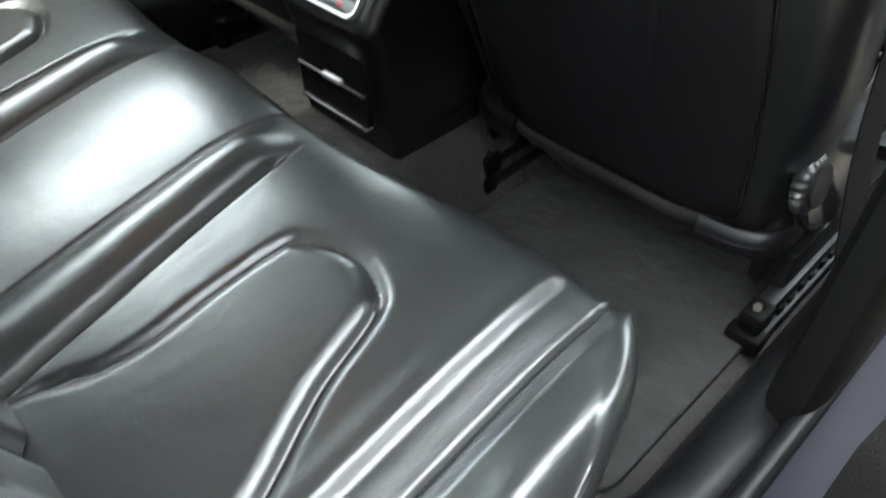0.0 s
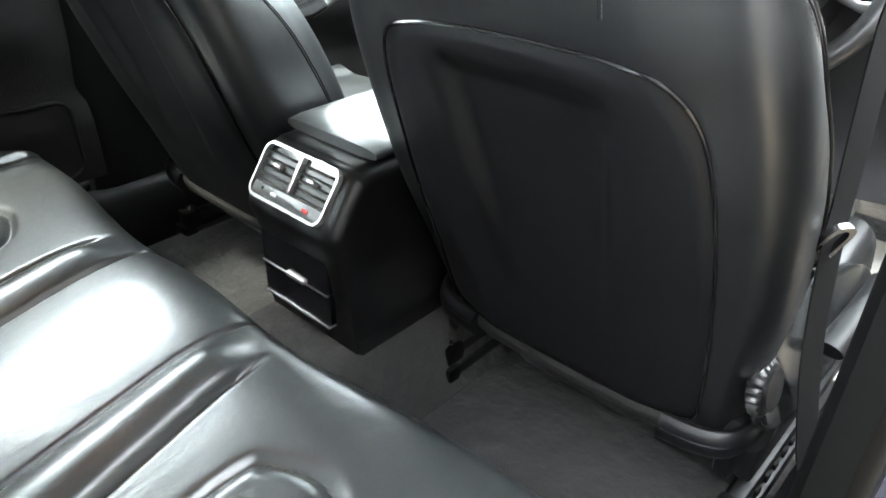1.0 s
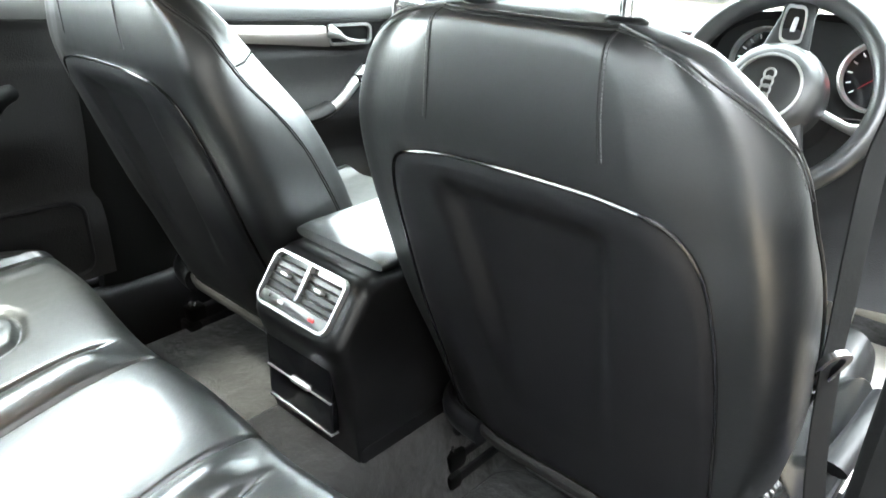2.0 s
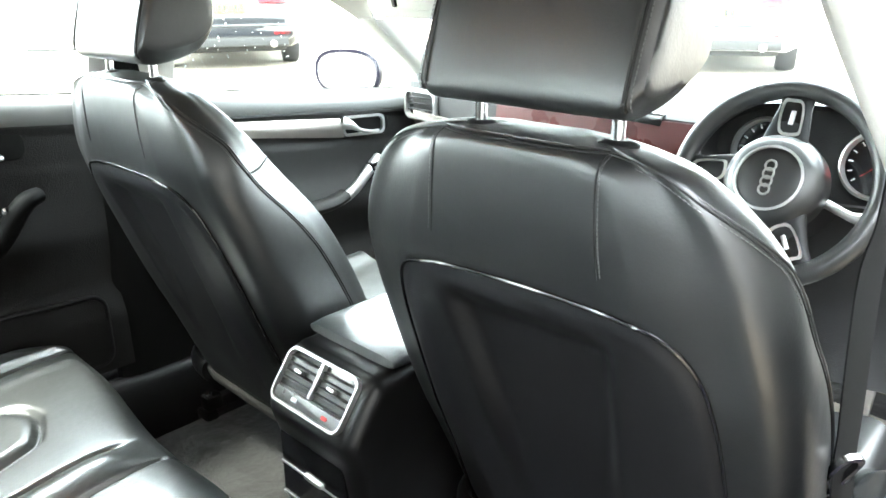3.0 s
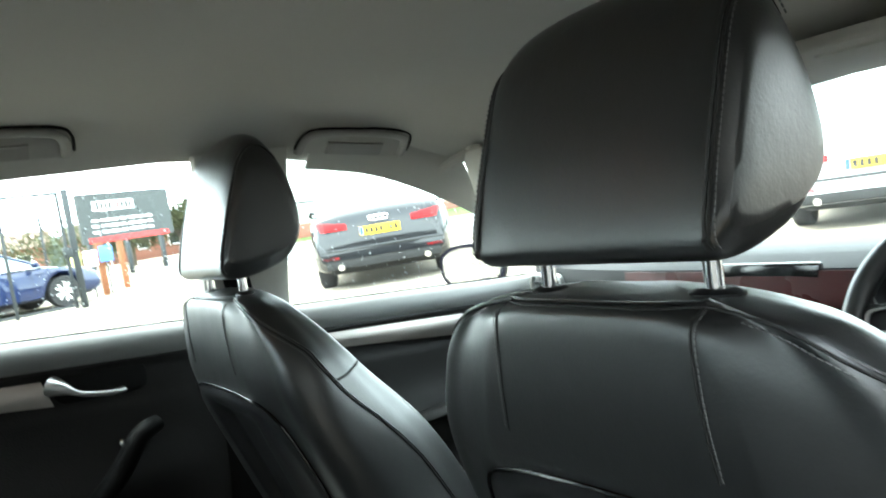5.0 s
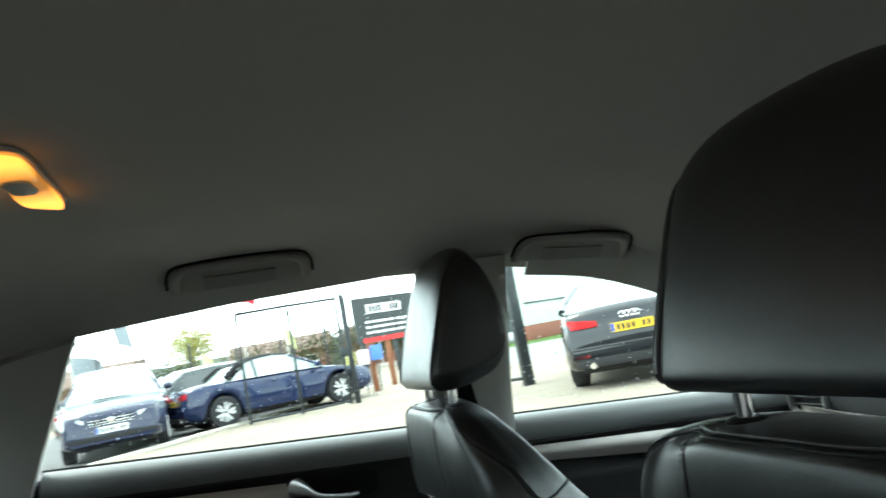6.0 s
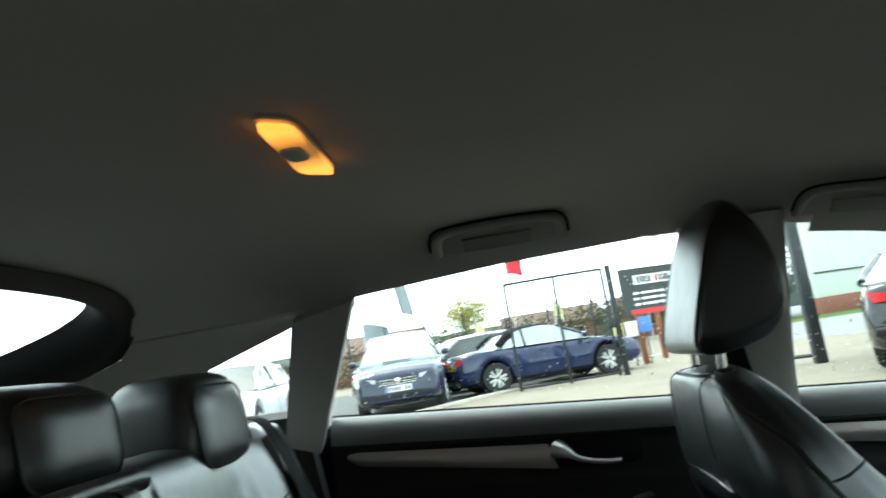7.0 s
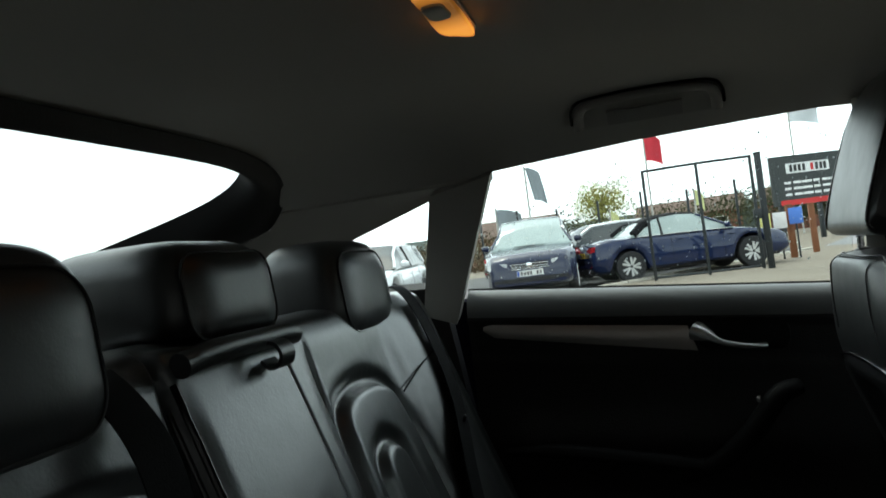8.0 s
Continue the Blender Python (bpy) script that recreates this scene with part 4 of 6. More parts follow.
def bench_shape(q, s):
    a = abs(q.x)
    if a > 0.56:
        q.x = math.copysign(0.56 + (a - 0.56) * 0.9, q.x)
    # the outer front corner is rounded off
    e = max(0.0, (abs(q.x) - 0.548) / 0.098)
    q.y -= 0.145 * e ** 1.7 * smoothstep(-0.55, -0.22, q.y)
    q.y += 0.024 * smoothstep(0.16, 0.45, a) * smoothstep(-0.36, -0.17, q.y)
    # the rolls beside the middle seat spread towards the back
    w = smoothstep(0.115, 0.18, a) * smoothstep(0.245, 0.185, a)
    q.x += math.copysign(0.095 * max(0.0, s) * w, q.x)
    return q


bench = thing("rear_bench", (0, -0.4, 0.2), "black leather rear seat bench with grooved seat pads", "car seat")
bench.location = (0, 0, 0)
xs = steps(-0.655, 0.655, 760)
bm = upholstery(CUSH_PROF, xs, bench_relief, 0.257, bench_shape)
part("cushion", bm, LEATHER_SEAT, bench, "black leather bench cushion with stitched bolsters")


def on_bench(x, s):
    """A point on the cushion, s metres behind the lip."""
    arc, i = 0.0, 0
    for i, (a, b) in enumerate(zip(CUSH_PROF, CUSH_PROF[1:])):
        L = (b - a).length
        if arc + L >= s + 0.257:
            p = a.lerp(b, (s + 0.257 - arc) / L)
            break
        arc += L
    p = p.copy()
    d = (CUSH_PROF[i + 1] - CUSH_PROF[i]).normalized()
    n = Vector((0, d.z, -d.y))
    if n.z < 0 and abs(n.z) > abs(n.y):
        n = -n
    if n.y < 0 and abs(n.y) >= abs(n.z):
        n = -n
    p += n * (bench_relief(x, s) + 0.0005)
    p.x = x
    return bench_shape(p, s)


for sx in (-1, 1):
    for xx in (0.115, 0.549):
        part("seam", tube([on_bench(sx * xx, s) for s in steps(-0.03, 0.36, 40)], 0.0013, 6), CREASE, bench)
        part("stitching", stitches([on_bench(sx * (xx + 0.005), s) for s in steps(-0.02, 0.36, 40)]), THREAD, bench)
    part("piping", tube([on_bench(sx * 0.654, s) for s in steps(-0.10, 0.36, 30)], 0.0035, 8), LEATHER, bench)
    part("side_valance", thick(grid(lambda s, k: on_bench(sx * 0.6545, s) + Vector((-sx * 0.012 * k, 0, -0.16 * k)), steps(-0.14, 0.36, 24), steps(0, 1, 5)), 0.004), LEATHER, bench)


# backrest: leaning sheet with armrest panel in the middle
BACK_PROF = spline([(0, -0.521, 0.40), (0, -0.535, 0.44), (0, -0.555, 0.50), (0, -0.590, 0.60), (0, -0.627, 0.70), (0, -0.663, 0.80), (0, -0.700, 0.90), (0, -0.722, 0.955), (0, -0.745, 0.975), (0, -0.80, 0.975), (0, -0.86, 0.95)], 34)
ARCH_O = [(p.x, p.y) for p in spline([(-0.12, 0.02, 0), (-0.115, 0.20, 0), (-0.104, 0.33, 0), (-0.080, 0.388, 0), (0.0, 0.406, 0), (0.080, 0.388, 0), (0.104, 0.33, 0), (0.115, 0.20, 0), (0.12, 0.02, 0)], 6)]
ARCH_I = [(x * 0.50 - 0.010, s - 0.085) for x, s in ARCH_O]


def back_relief(x, s):
    t = abs(x)
    m = abs(x - 0.030)
    d = 0.006 * smoothstep(0.102, 0.092, m) * smoothstep(0.515, 0.50, s)
    d -= 0.010 * bump1(m, 0.103, 0.004) * smoothstep(0.53, 0.50, s)
    d -= 0.008 * bump1(t, 0.135, 0.005) * smoothstep(0.50, 0.44, s)
    gx = t - 0.248
    d -= 0.008 * smoothstep(0.15, 0.11, abs(gx)) * smoothstep(0.50, 0.40, s)
    d += 0.022 * smoothstep(0.37, 0.47, t) * smoothstep(0.60, 0.50, t) * smoothstep(0.56, 0.40, s)
    if abs(gx) < 0.17:
        for line, depth in ((ARCH_O, 0.011), (ARCH_I, 0.010)):
            q = seg_dist(gx, s, line)
            inside = in_poly(gx, s, line)
            d -= depth * math.exp(-(q / (0.010 if inside else 0.013)) ** 2)
            if inside:
                d += 0.004 * smoothstep(0.0, 0.02, q)
    d -= 0.05 * smoothstep(0.60, 0.67, t) ** 2
    d += 0.0009 * noise.noise(Vector((x * 10, s * 10, 9.7)))
    return d


rear_back = bench
part("backrest", upholstery(BACK_PROF, steps(-0.67, 0.67, 520), back_relief, 0.102), LEATHER_SEAT, rear_back, "black leather backrest with arched grooves")


def on_back(x, z, off=0.0):
    for a, b in zip(BACK_PROF, BACK_PROF[1:]):
        if b.z >= z:
            k = (z - a.z) / (b.z - a.z)
            break
    p = a.lerp(b, k)
    d = (b - a).normalized()
    return Vector((x, p.y, p.z)) + Vector((0, d.z, -d.y)) * off


# armrest trim: ledge, dark slot, pull loop
part("armrest_ledge", tube(spline([on_back(-0.09, 0.952, 0.016), on_back(-0.05, 0.953, 0.020), on_back(0.07, 0.953, 0.020), on_back(0.122, 0.950, 0.016)], 6), 0.012, 12), LEATHER, rear_back)
part("armrest_edge", tube([on_back(0.128, z, 0.005) for z in steps(0.46, 0.94, 30)], 0.0035, 8), GLOSS_BLACK, rear_back)
part("armrest_edge", tube([on_back(0.145, z, 0.003) for z in steps(0.46, 0.92, 30)], 0.0025, 8), GLOSS_BLACK, rear_back)
for sx in (-1, 1):
    part("seam", tube(spline([on_back(sx * 0.49, 0.872, 0.024), on_back(sx * 0.42, 0.858, 0.014), on_back(sx * 0.355, 0.838, -0.002)], 6), 0.0016, 6), CREASE, rear_back)
part("pull_loop", strap(spline([on_back(-0.020, 0.950, 0.020), on_back(-0.020, 0.944, 0.034), on_back(-0.020, 0.934, 0.037), on_back(-0.020, 0.925, 0.030), on_back(-0.020, 0.926, 0.018), on_back(-0.020, 0.936, 0.012)], 6), 0.028, 0.004, (1, 0, 0)), LEATHER, rear_back, "black leather pull loop")


def rear_headrest(name, w, h, d, x, y, z, label, front=0.60):
    hd = thing(name, (x, y, z), label, "headrest", "rear headrests")
    rings = []
    for k in steps(0, 1, 22):
        a = radians(-90 + 180 * k)
        zz = h / 2 * math.copysign(abs(math.sin(a)) ** 0.6, math.sin(a))
        r = max(0.03, math.cos(a)) ** 0.45
        t = zz / h + 0.5
        ring = []
        for j in range(48):
            b = 2 * math.pi * j / 48
            c, q = math.cos(b), math.sin(b)
            xx = w / 2 * r * (1 - 0.10 * t) * math.copysign(abs(c) ** 0.36, c)
            yy = d / 2 * r * math.copysign(abs(q) ** 0.48, q) - 0.10 * zz
            ring.append(Vector((xx, yy, zz)))
        rings.append(ring)
    part("cover", loft(rings), LEATHER, hd)
    ol = round_rect(w * front, h * 0.80, h * 0.24, 8)
    pm = basis((0, d * 0.5 - 0.006, -0.006), (-1, 0, 0), (0, -0.10, 1), (0, 1, 0.10))
    dome = [[pm @ Vector((px * k, py * k, 0.013 * (1 - k ** 4))) for px, py in ol] for k in steps(1.0, 0.02, 14)]
    part("front_pad", loft(dome), LEATHER, hd, "smooth padded leather front")
    part("pad_seam", tube([pm @ Vector((px, py, 0.001)) for px, py in ol], 0.0016, 6, True, up=(0, 1, 0)), CREASE, hd)
    for sx in (-1, 1):
        part("post", tube([(sx * w * 0.22, 0, -h / 2 + 0.02), (sx * w * 0.22, 0.0, -h / 2 - 0.03)], 0.006, 10), CHROME, hd)
    return hd


rear_headrest("rear_headrest", 0.225, 0.15, 0.135, -0.365, -0.785, 1.0, "black leather rear headrest over the outer seat", 0.78)
rear_headrest("rear_headrest", 0.25, 0.16, 0.14, 0.318, -0.765, 0.995, "black leather rear headrest near the open door", 0.78)
rear_headrest("centre_headrest", 0.205, 0.110, 0.185, 0.0, -0.808, 1.022, "low black leather centre headrest above the armrest", 0.80)

# ---- centre console ----
CONSOLE = mat("piano_black_console", (0.006, 0.006, 0.0065), 0.33, spec=0.5, var=0.2, var_scale=12, rough_var=0.05, bump=0.08, bump_scale=700)
SLAT = mat("grey_vent_slat", (0.05, 0.05, 0.052), 0.35, spec=0.6, var=0.15, var_scale=40)
STRIP = mat("dark_satin_strip", (0.16, 0.16, 0.16), 0.30, metal=0.7, var=0.15, var_scale=40, rough_var=0.05)
console = thing("centre_console", (0, 0, 0), "black centre console with silver-framed rear air vents", "console")
# side profile (y, z) of the box, from low rear round the top
CP = [(0.012, 0.325), (0.004, 0.40), (-0.006, 0.47), (-0.016, 0.505), (-0.016, 0.525), (0.0, 0.552), (0.030, 0.590), (0.048, 0.598), (0.09, 0.600), (0.45, 0.595), (0.45, 0.325)]
cprof = [Vector((0, p.x, p.y)) for p in spline([(y, z, 0) for y, z in CP], 5)]
rings = []
for x in [-0.098, -0.0975, -0.096, -0.0935, -0.090, -0.085, -0.079, -0.072] + steps(-0.06, 0.06, 8) + [0.072, 0.079, 0.085, 0.090, 0.0935, 0.096, 0.0975, 0.098]:
    over = max(0.0, abs(x) - 0.072) / 0.026
    ins = 0.024 * (1 - math.sqrt(max(0.0, 1 - over * over)))
    ring = []
    for p in cprof:
        c = Vector((0, max(0.07, min(0.40, p.y)), max(0.36, min(0.52, p.z))))
        d = c - p
        ring.append(Vector((x, p.y, p.z)) + (d.normalized() * min(ins * smoothstep(0.36, 0.50, p.z), d.length) if d.length > 1e-6 else Vector()))
    rings.append(ring)
part("console_body", loft(rings), CONSOLE, console)
part("console_foot", box(-0.10, 0.10, 0.016, 0.42, 0.30, 0.345, 0.006), CONSOLE, console)
vm = basis((-0.002, 0.012, 0.562), (1, 0, 0), (0, 0.6, 0.8), (0, -0.8, 0.6))
part("vent_well", plate(round_rect(0.152, 0.079, 0.015), 0.003, 0, vm), GLOSS_BLACK, console)
vent = part("vent_frame", frame_ring(round_rect(0.154, 0.081, 0.016), round_rect(0.1465, 0.0735, 0.0125), 0.0115, vm), SATIN, console, "satin silver vent surround")
part("vent_divider", plate(round_rect(0.0062, 0.054, 0.002), 0.0115, 0.002, vm @ Matrix.Translation((0, 0.010, 0))), SATIN, vent)
part("control_strip", plate(round_rect(0.144, 0.017, 0.003), 0.0085, 0.002, vm @ Matrix.Translation((0, -0.0275, 0))), STRIP, vent, "silver control strip below the vents")
for sx in (-1, 1):
    for k in range(5):
        part("vent_slat", box(-0.0335, 0.0335, -0.0011, 0.0011, 0.002, 0.0098, 0.0008, 1), SLAT, vent).matrix_local = vm @ Matrix.Translation((sx * 0.0375, 0.0285 - 0.0105 * k, 0)) @ Matrix.Rotation(radians(18), 4, "X")
    part("vent_tab", plate(round_rect(0.016, 0.0055, 0.002), 0.0135, 0.002, vm @ Matrix.Translation((sx * 0.0365 - 0.003, 0.010, 0))), SATIN, vent, "silver vent adjuster tab")
    part("seat_heat_switch", plate(round_rect(0.012, 0.0055, 0.002), 0.0098, 0.001, vm @ Matrix.Translation((sx * 0.034 + 0.008, -0.0275, 0))), RED if sx > 0 else SATIN, vent, "small red-marked switch" if sx > 0 else "small silver switch")
# storage flap under the vents, with two bright lines and a tab
fm = basis((-0.005, 0.0035, 0.41), (1, 0, 0), (0, 0.02, 1), (0, -1, 0.02))
part("flap", plate(round_rect(0.146, 0.125, 0.006), 0.012, 0.003, fm @ Matrix.Translation((0, 0.02, 0))), GLOSS_BLACK, console, "gloss black storage flap")
part("flap_line", plate(round_rect(0.146, 0.0024, 0.0008), 0.0135, 0, fm @ Matrix.Translation((0, 0.012, 0))), SATIN, console)
part("flap_line", plate(round_rect(0.146, 0.0024, 0.0008), 0.0135, 0, fm @ Matrix.Translation((0, -0.042, 0))), SATIN, console)
part("flap_tab", plate(round_rect(0.042, 0.0075, 0.003), 0.018, 0.003, fm @ Matrix.Translation((0.008, 0.016, 0))), SATIN, console, "silver pull tab")
part("side_seam", tube(spline([(0.0968, 0.028, 0.50), (0.0968, 0.035, 0.53), (0.0968, 0.06, 0.565), (0.0968, 0.10, 0.575)], 6), 0.0012, 6), CREASE, console)
rest = []
for k in steps(0, 1, 16):
    y = 0.070 + 0.33 * k
    r = smoothstep(0, 0.05, k) * 0.4 + 0.6
    rest.append([Vector((0.092 * math.copysign(abs(math.cos(a)) ** 0.4, math.cos(a)), y, 0.610 + 0.013 * r * math.copysign(abs(math.sin(a)) ** 0.6, math.sin(a)))) for a in steps(0, 2 * math.pi * 31 / 32, 31)])
part("armrest_lid", loft(rest), LEATHER_SEAT, console, "black leather armrest lid")
part("gear_panel", box(-0.095, 0.10, 0.45, 0.86, 0.42, 0.56, 0.02), PLASTIC, console)
part("gear_trim", box(-0.085, 0.09, 0.47, 0.80, 0.56, 0.566, 0.002), ALU, console)

# ---- dashboard, instruments, steering wheel ----
dash = thing("dashboard", (0, 0, 0), "black dashboard with dark red glossy trim and silver line", "dashboard")
DP = [(0.76, 0.42), (0.80, 0.52), (0.775, 0.60), (0.755, 0.70), (0.75, 0.76), (0.745, 0.80), (0.75, 0.848), (0.78, 0.868), (0.90, 0.875), (1.15, 0.83), (1.28, 0.79), (1.28, 0.42)]
part("dash_body", loft([[Vector((x, y + 0.10 * (abs(x) / 0.68) ** 3, z)) for y, z in DP] for x in steps(-0.69, 0.69, 40)]), PLASTIC_MATT, dash)
def dtrim(x0, x1, z0, z1, off):
    return thick(grid(lambda x, z: Vector((x, lerp([(0.70, 0.755), (0.76, 0.75), (0.80, 0.745), (0.848, 0.75)], z)[0] + 0.10 * (abs(x) / 0.68) ** 3 - off, z)), steps(x0, x1, 30), steps(z0, z1, 6)), 0.006)
part("dash_trim", dtrim(-0.30, 0.165, 0.79, 0.846, 0.008), RED_TRIM, dash, "dark red glossy trim panel")
part("dash_inlay", dtrim(-0.64, 0.165, 0.745, 0.782, 0.010), ALU, dash, "brushed aluminium trim strip")
for sx in (-1, 1):
    v = part("side_vent", frame_ring(round_rect(0.13, 0.075, 0.02), round_rect(0.115, 0.06, 0.014), 0.014, basis((sx * 0.595, 0.805, 0.80), (1, 0.15 * sx, 0), (0, 0, 1), (0, -1, 0))), SATIN, dash, "silver-framed side vent")
    for k in range(3):
        part("side_vent_slat", box(sx * 0.595 - 0.05, sx * 0.595 + 0.05, 0.80, 0.808, 0.783 + 0.015 * k, 0.787 + 0.015 * k, 0.001, 1), PLASTIC, v)
part("centre_screen", box(-0.10, 0.10, 0.735, 0.75, 0.80, 0.86, 0.005), GLOSS_BLACK, dash)
cl = basis((0.375, 0.735, 0.815), (1, 0, 0), (0, 0.25, 0.97), (0, -0.97, 0.25))
part("cluster_hood", loft([[cl @ Vector((0.185 * math.copysign(abs(math.cos(a)) ** 0.7, math.cos(a)) * s, 0.075 * math.copysign(abs(math.sin(a)) ** 0.8, math.sin(a)) * s + 0.008, zz)) for a in steps(0, 2 * math.pi * 47 / 48, 47)] for s, zz in ((1.0, -0.08), (1.02, 0.03), (0.97, 0.045), (0.94, 0.03), (0.92, 0.0))]), PLASTIC_MATT, dash)
for sx in (-1, 1):
    g = part("gauge", lathe([(0.050, 0.0), (0.054, 0.016), (0.050, 0.018), (0.047, 0.004), (0.0, 0.003)], cl @ Matrix.Translation((sx * 0.085, 0.005, 0.0)), 40), SATIN, dash, "silver-ringed round gauge")
    part("gauge_face", lathe([(0.047, 0.0), (0.047, 0.001), (0.0, 0.001)], cl @ Matrix.Translation((sx * 0.085, 0.005, 0.004)), 40), GLOSS_BLACK, g)
    for k in range(13):
        a = radians(-40 + 260 * k / 12)
        part("gauge_tick", plate(round_rect(0.007, 0.0018, 0.0005, 2), 0.0006, 0, cl @ Matrix.Translation((sx * 0.085 + 0.040 * math.cos(a), 0.005 + 0.040 * math.sin(a), 0.0052)) @ Matrix.Rotation(a, 4, "Z")), WHITE, g)
    part("needle", plate([(-0.004, -0.0008), (0.030, -0.0003), (0.030, 0.0003), (-0.004, 0.0008)], 0.001, 0, cl @ Matrix.Translation((sx * 0.085, 0.005, 0.008)) @ Matrix.Rotation(radians(222), 4, "Z")), RED, g, "red needle")
part("warning_light", lathe([(0.006, 0), (0.005, 0.002), (0.0, 0.002)], cl @ Matrix.Translation((0.085, 0.014, 0.006)), 14), glow_mat("red_warning_glow", (1.0, 0.03, 0.03), 2.5), dash, "lit red warning lamp")

WR = 0.182
tilt = radians(26)
wm = basis((0.354, 0.605, 0.802), (1, 0, 0), (0, math.sin(tilt), math.cos(tilt)), (0, -math.cos(tilt), math.sin(tilt))) @ Matrix.Scale(0.80, 4)
wheel = thing("steering_wheel", (0, 0, 0), "black leather steering wheel turned a quarter, silver ring on hub", "steering wheel")
rim = part("rim", tube([wm @ Vector((WR * math.cos(a), WR * math.sin(a), 0)) for a in steps(0, 2 * math.pi * 71 / 72, 71)], 0.0158, 14, True, up=wm.to_3x3() @ Vector((0, 0, 1))), LEATHER, wheel, "black leather rim")
for a in (52, 128, 232, 308):
    a = radians(a)
    part("rim_seam", tube([wm @ Vector(((WR + 0.0165 * math.cos(b)) * math.cos(a), (WR + 0.0165 * math.cos(b)) * math.sin(a), 0.0165 * math.sin(b))) for b in steps(0, 2 * math.pi * 15 / 16, 15)], 0.0010, 5, True), THREAD, rim)
hub = part("hub", lathe([(0.092, -0.03), (0.092, 0.0), (0.086, 0.018), (0.070, 0.030), (0.035, 0.036), (0.0, 0.037)], wm, 40), LEATHER, wheel, "rounded black airbag hub")
part("hub_ring", lathe([(0.058, 0.0), (0.0615, 0.003), (0.0615, 0.006), (0.057, 0.007), (0.057, 0.0)], wm @ Matrix.Translation((0, 0, 0.031)), 48), SATIN, hub, "silver ring on the hub")
for k in range(4):
    part("badge_ring", tube([wm @ Vector((0.0095 * math.cos(a), 0.0225 - 0.015 * k + 0.0095 * math.sin(a), 0.039)) for a in steps(0, 2 * math.pi * 23 / 24, 23)], 0.0017, 6, True, up=wm.to_3x3() @ Vector((0, 0, 1))), SATIN, hub)
for ang, name in ((90, "upper"), (299, "lower"), (180, "side")):
    am = wm @ Matrix.Rotation(radians(ang), 4, "Z")
    bar = []
    for r, w, zc, t in ((0.06, 0.045, 0.008, 0.012), (0.10, 0.038, 0.006, 0.011), (0.14, 0.030, 0.002, 0.010), (0.178, 0.030, 0.0, 0.008)):
        bar.append([am @ Vector((r, w * math.copysign(abs(math.cos(b)) ** 0.6, math.cos(b)), zc + t * math.sin(b))) for b in steps(0, 2 * math.pi * 19 / 20, 19)])
    sp = part("spoke", loft(bar), PLASTIC, wheel)
    ol = [(0.088, -0.020), (0.105, -0.024), (0.150, -0.016), (0.156, 0.004), (0.150, 0.020), (0.092, 0.014)]
    ol = [(p.x, p.y) for p in spline([(x, y, 0) for x, y in ol], 4, True)]
    c = (sum(x for x, _ in ol) / len(ol), sum(y for _, y in ol) / len(ol))
    inn = [(c[0] + (x - c[0]) * 0.84, c[1] + (y - c[1]) * 0.84) for x, y in ol]
    part("switch_frame", frame_ring(ol, inn, 0.005, am @ Matrix.Translation((0, 0, 0.013))), SATIN, sp, "bright switch surround")
    if ang != 180:
        part("switch_pad", plate(inn, 0.003, 0, am @ Matrix.Translation((0, 0, 0.012))), GLOSS_BLACK, sp)
        part("roller", tube([am @ Vector((0.108 + 0.026 * k, -0.003, 0.0145)) for k in steps(0, 1, 3)], 0.0038, 10), SATIN, sp)
part("column", lathe([(0.06, 0.0), (0.065, -0.08), (0.07, -0.16), (0.0, -0.16)], wm @ Matrix.Translation((0, 0, -0.025)), 28), PLASTIC, wheel)
part("stalk", tube([wm @ Vector((0.05, 0.0, -0.05)), wm @ Vector((0.13, -0.028, -0.052)), wm @ Vector((0.175, -0.032, -0.05))], lambda k: 0.007 + 0.006 * smoothstep(0.5, 0.9, k), 10), SATIN, wheel, "silver-tipped stalk")

# pedals in the driver's footwell
for x, w, h, z in ((0.27, 0.055, 0.06, 0.36), (0.36, 0.055, 0.06, 0.36), (0.45, 0.05, 0.13, 0.33)):
    p = thing("pedal", (x, 0.98, z), "metal-faced black foot pedal", "pedal", "pedals")
    part("pad", plate(round_rect(w, h, 0.008), 0.008, 0.003, basis((0, 0, 0), (1, 0, 0), (0, 0.4, 0.9), (0, -0.9, 0.4))), ALU, p)
    part("arm", tube([(0, 0.01, 0), (0, 0.10, 0.12), (0, 0.16, 0.2)], 0.007, 8), STEEL, p)

# ---- roof fittings ----
lamp = thing("roof_lamp", (0, -0.462, 1.268), "lit amber roof reading lamp with a dark switch", "lamp")
AMBER = glow_mat("amber_lamp_glow", (1.0, 0.36, 0.055), 1.3)
an, al = AMBER.node_tree.nodes, AMBER.node_tree.links
aco, asx, aab, amr = (an.new(k) for k in ("ShaderNodeTexCoord", "ShaderNodeSeparateXYZ", "ShaderNodeMath", "ShaderNodeMapRange"))
aab.operation = "ABSOLUTE"
amr.inputs["From Min"].default_value, amr.inputs["From Max"].default_value = 0.015, 0.065
amr.inputs["To Min"].default_value, amr.inputs["To Max"].default_value = 0.25, 1.5
al.new(aco.outputs["Object"], asx.inputs["Vector"])
al.new(asx.outputs["X"], aab.inputs[0])
al.new(aab.outputs[0], amr.inputs["Value"])
al.new(amr.outputs["Result"], an["Principled BSDF"].inputs["Emission Strength"])
ol = [(p.x, p.y) for p in spline([(0.086, 0.010, 0), (0.078, -0.006, 0), (0.060, -0.020, 0), (0.0, -0.020, 0), (-0.06, -0.018, 0), (-0.100, -0.014, 0), (-0.092, 0.004, 0), (-0.070, 0.022, 0), (0.0, 0.019, 0), (0.06, 0.015, 0)], 5, True)]
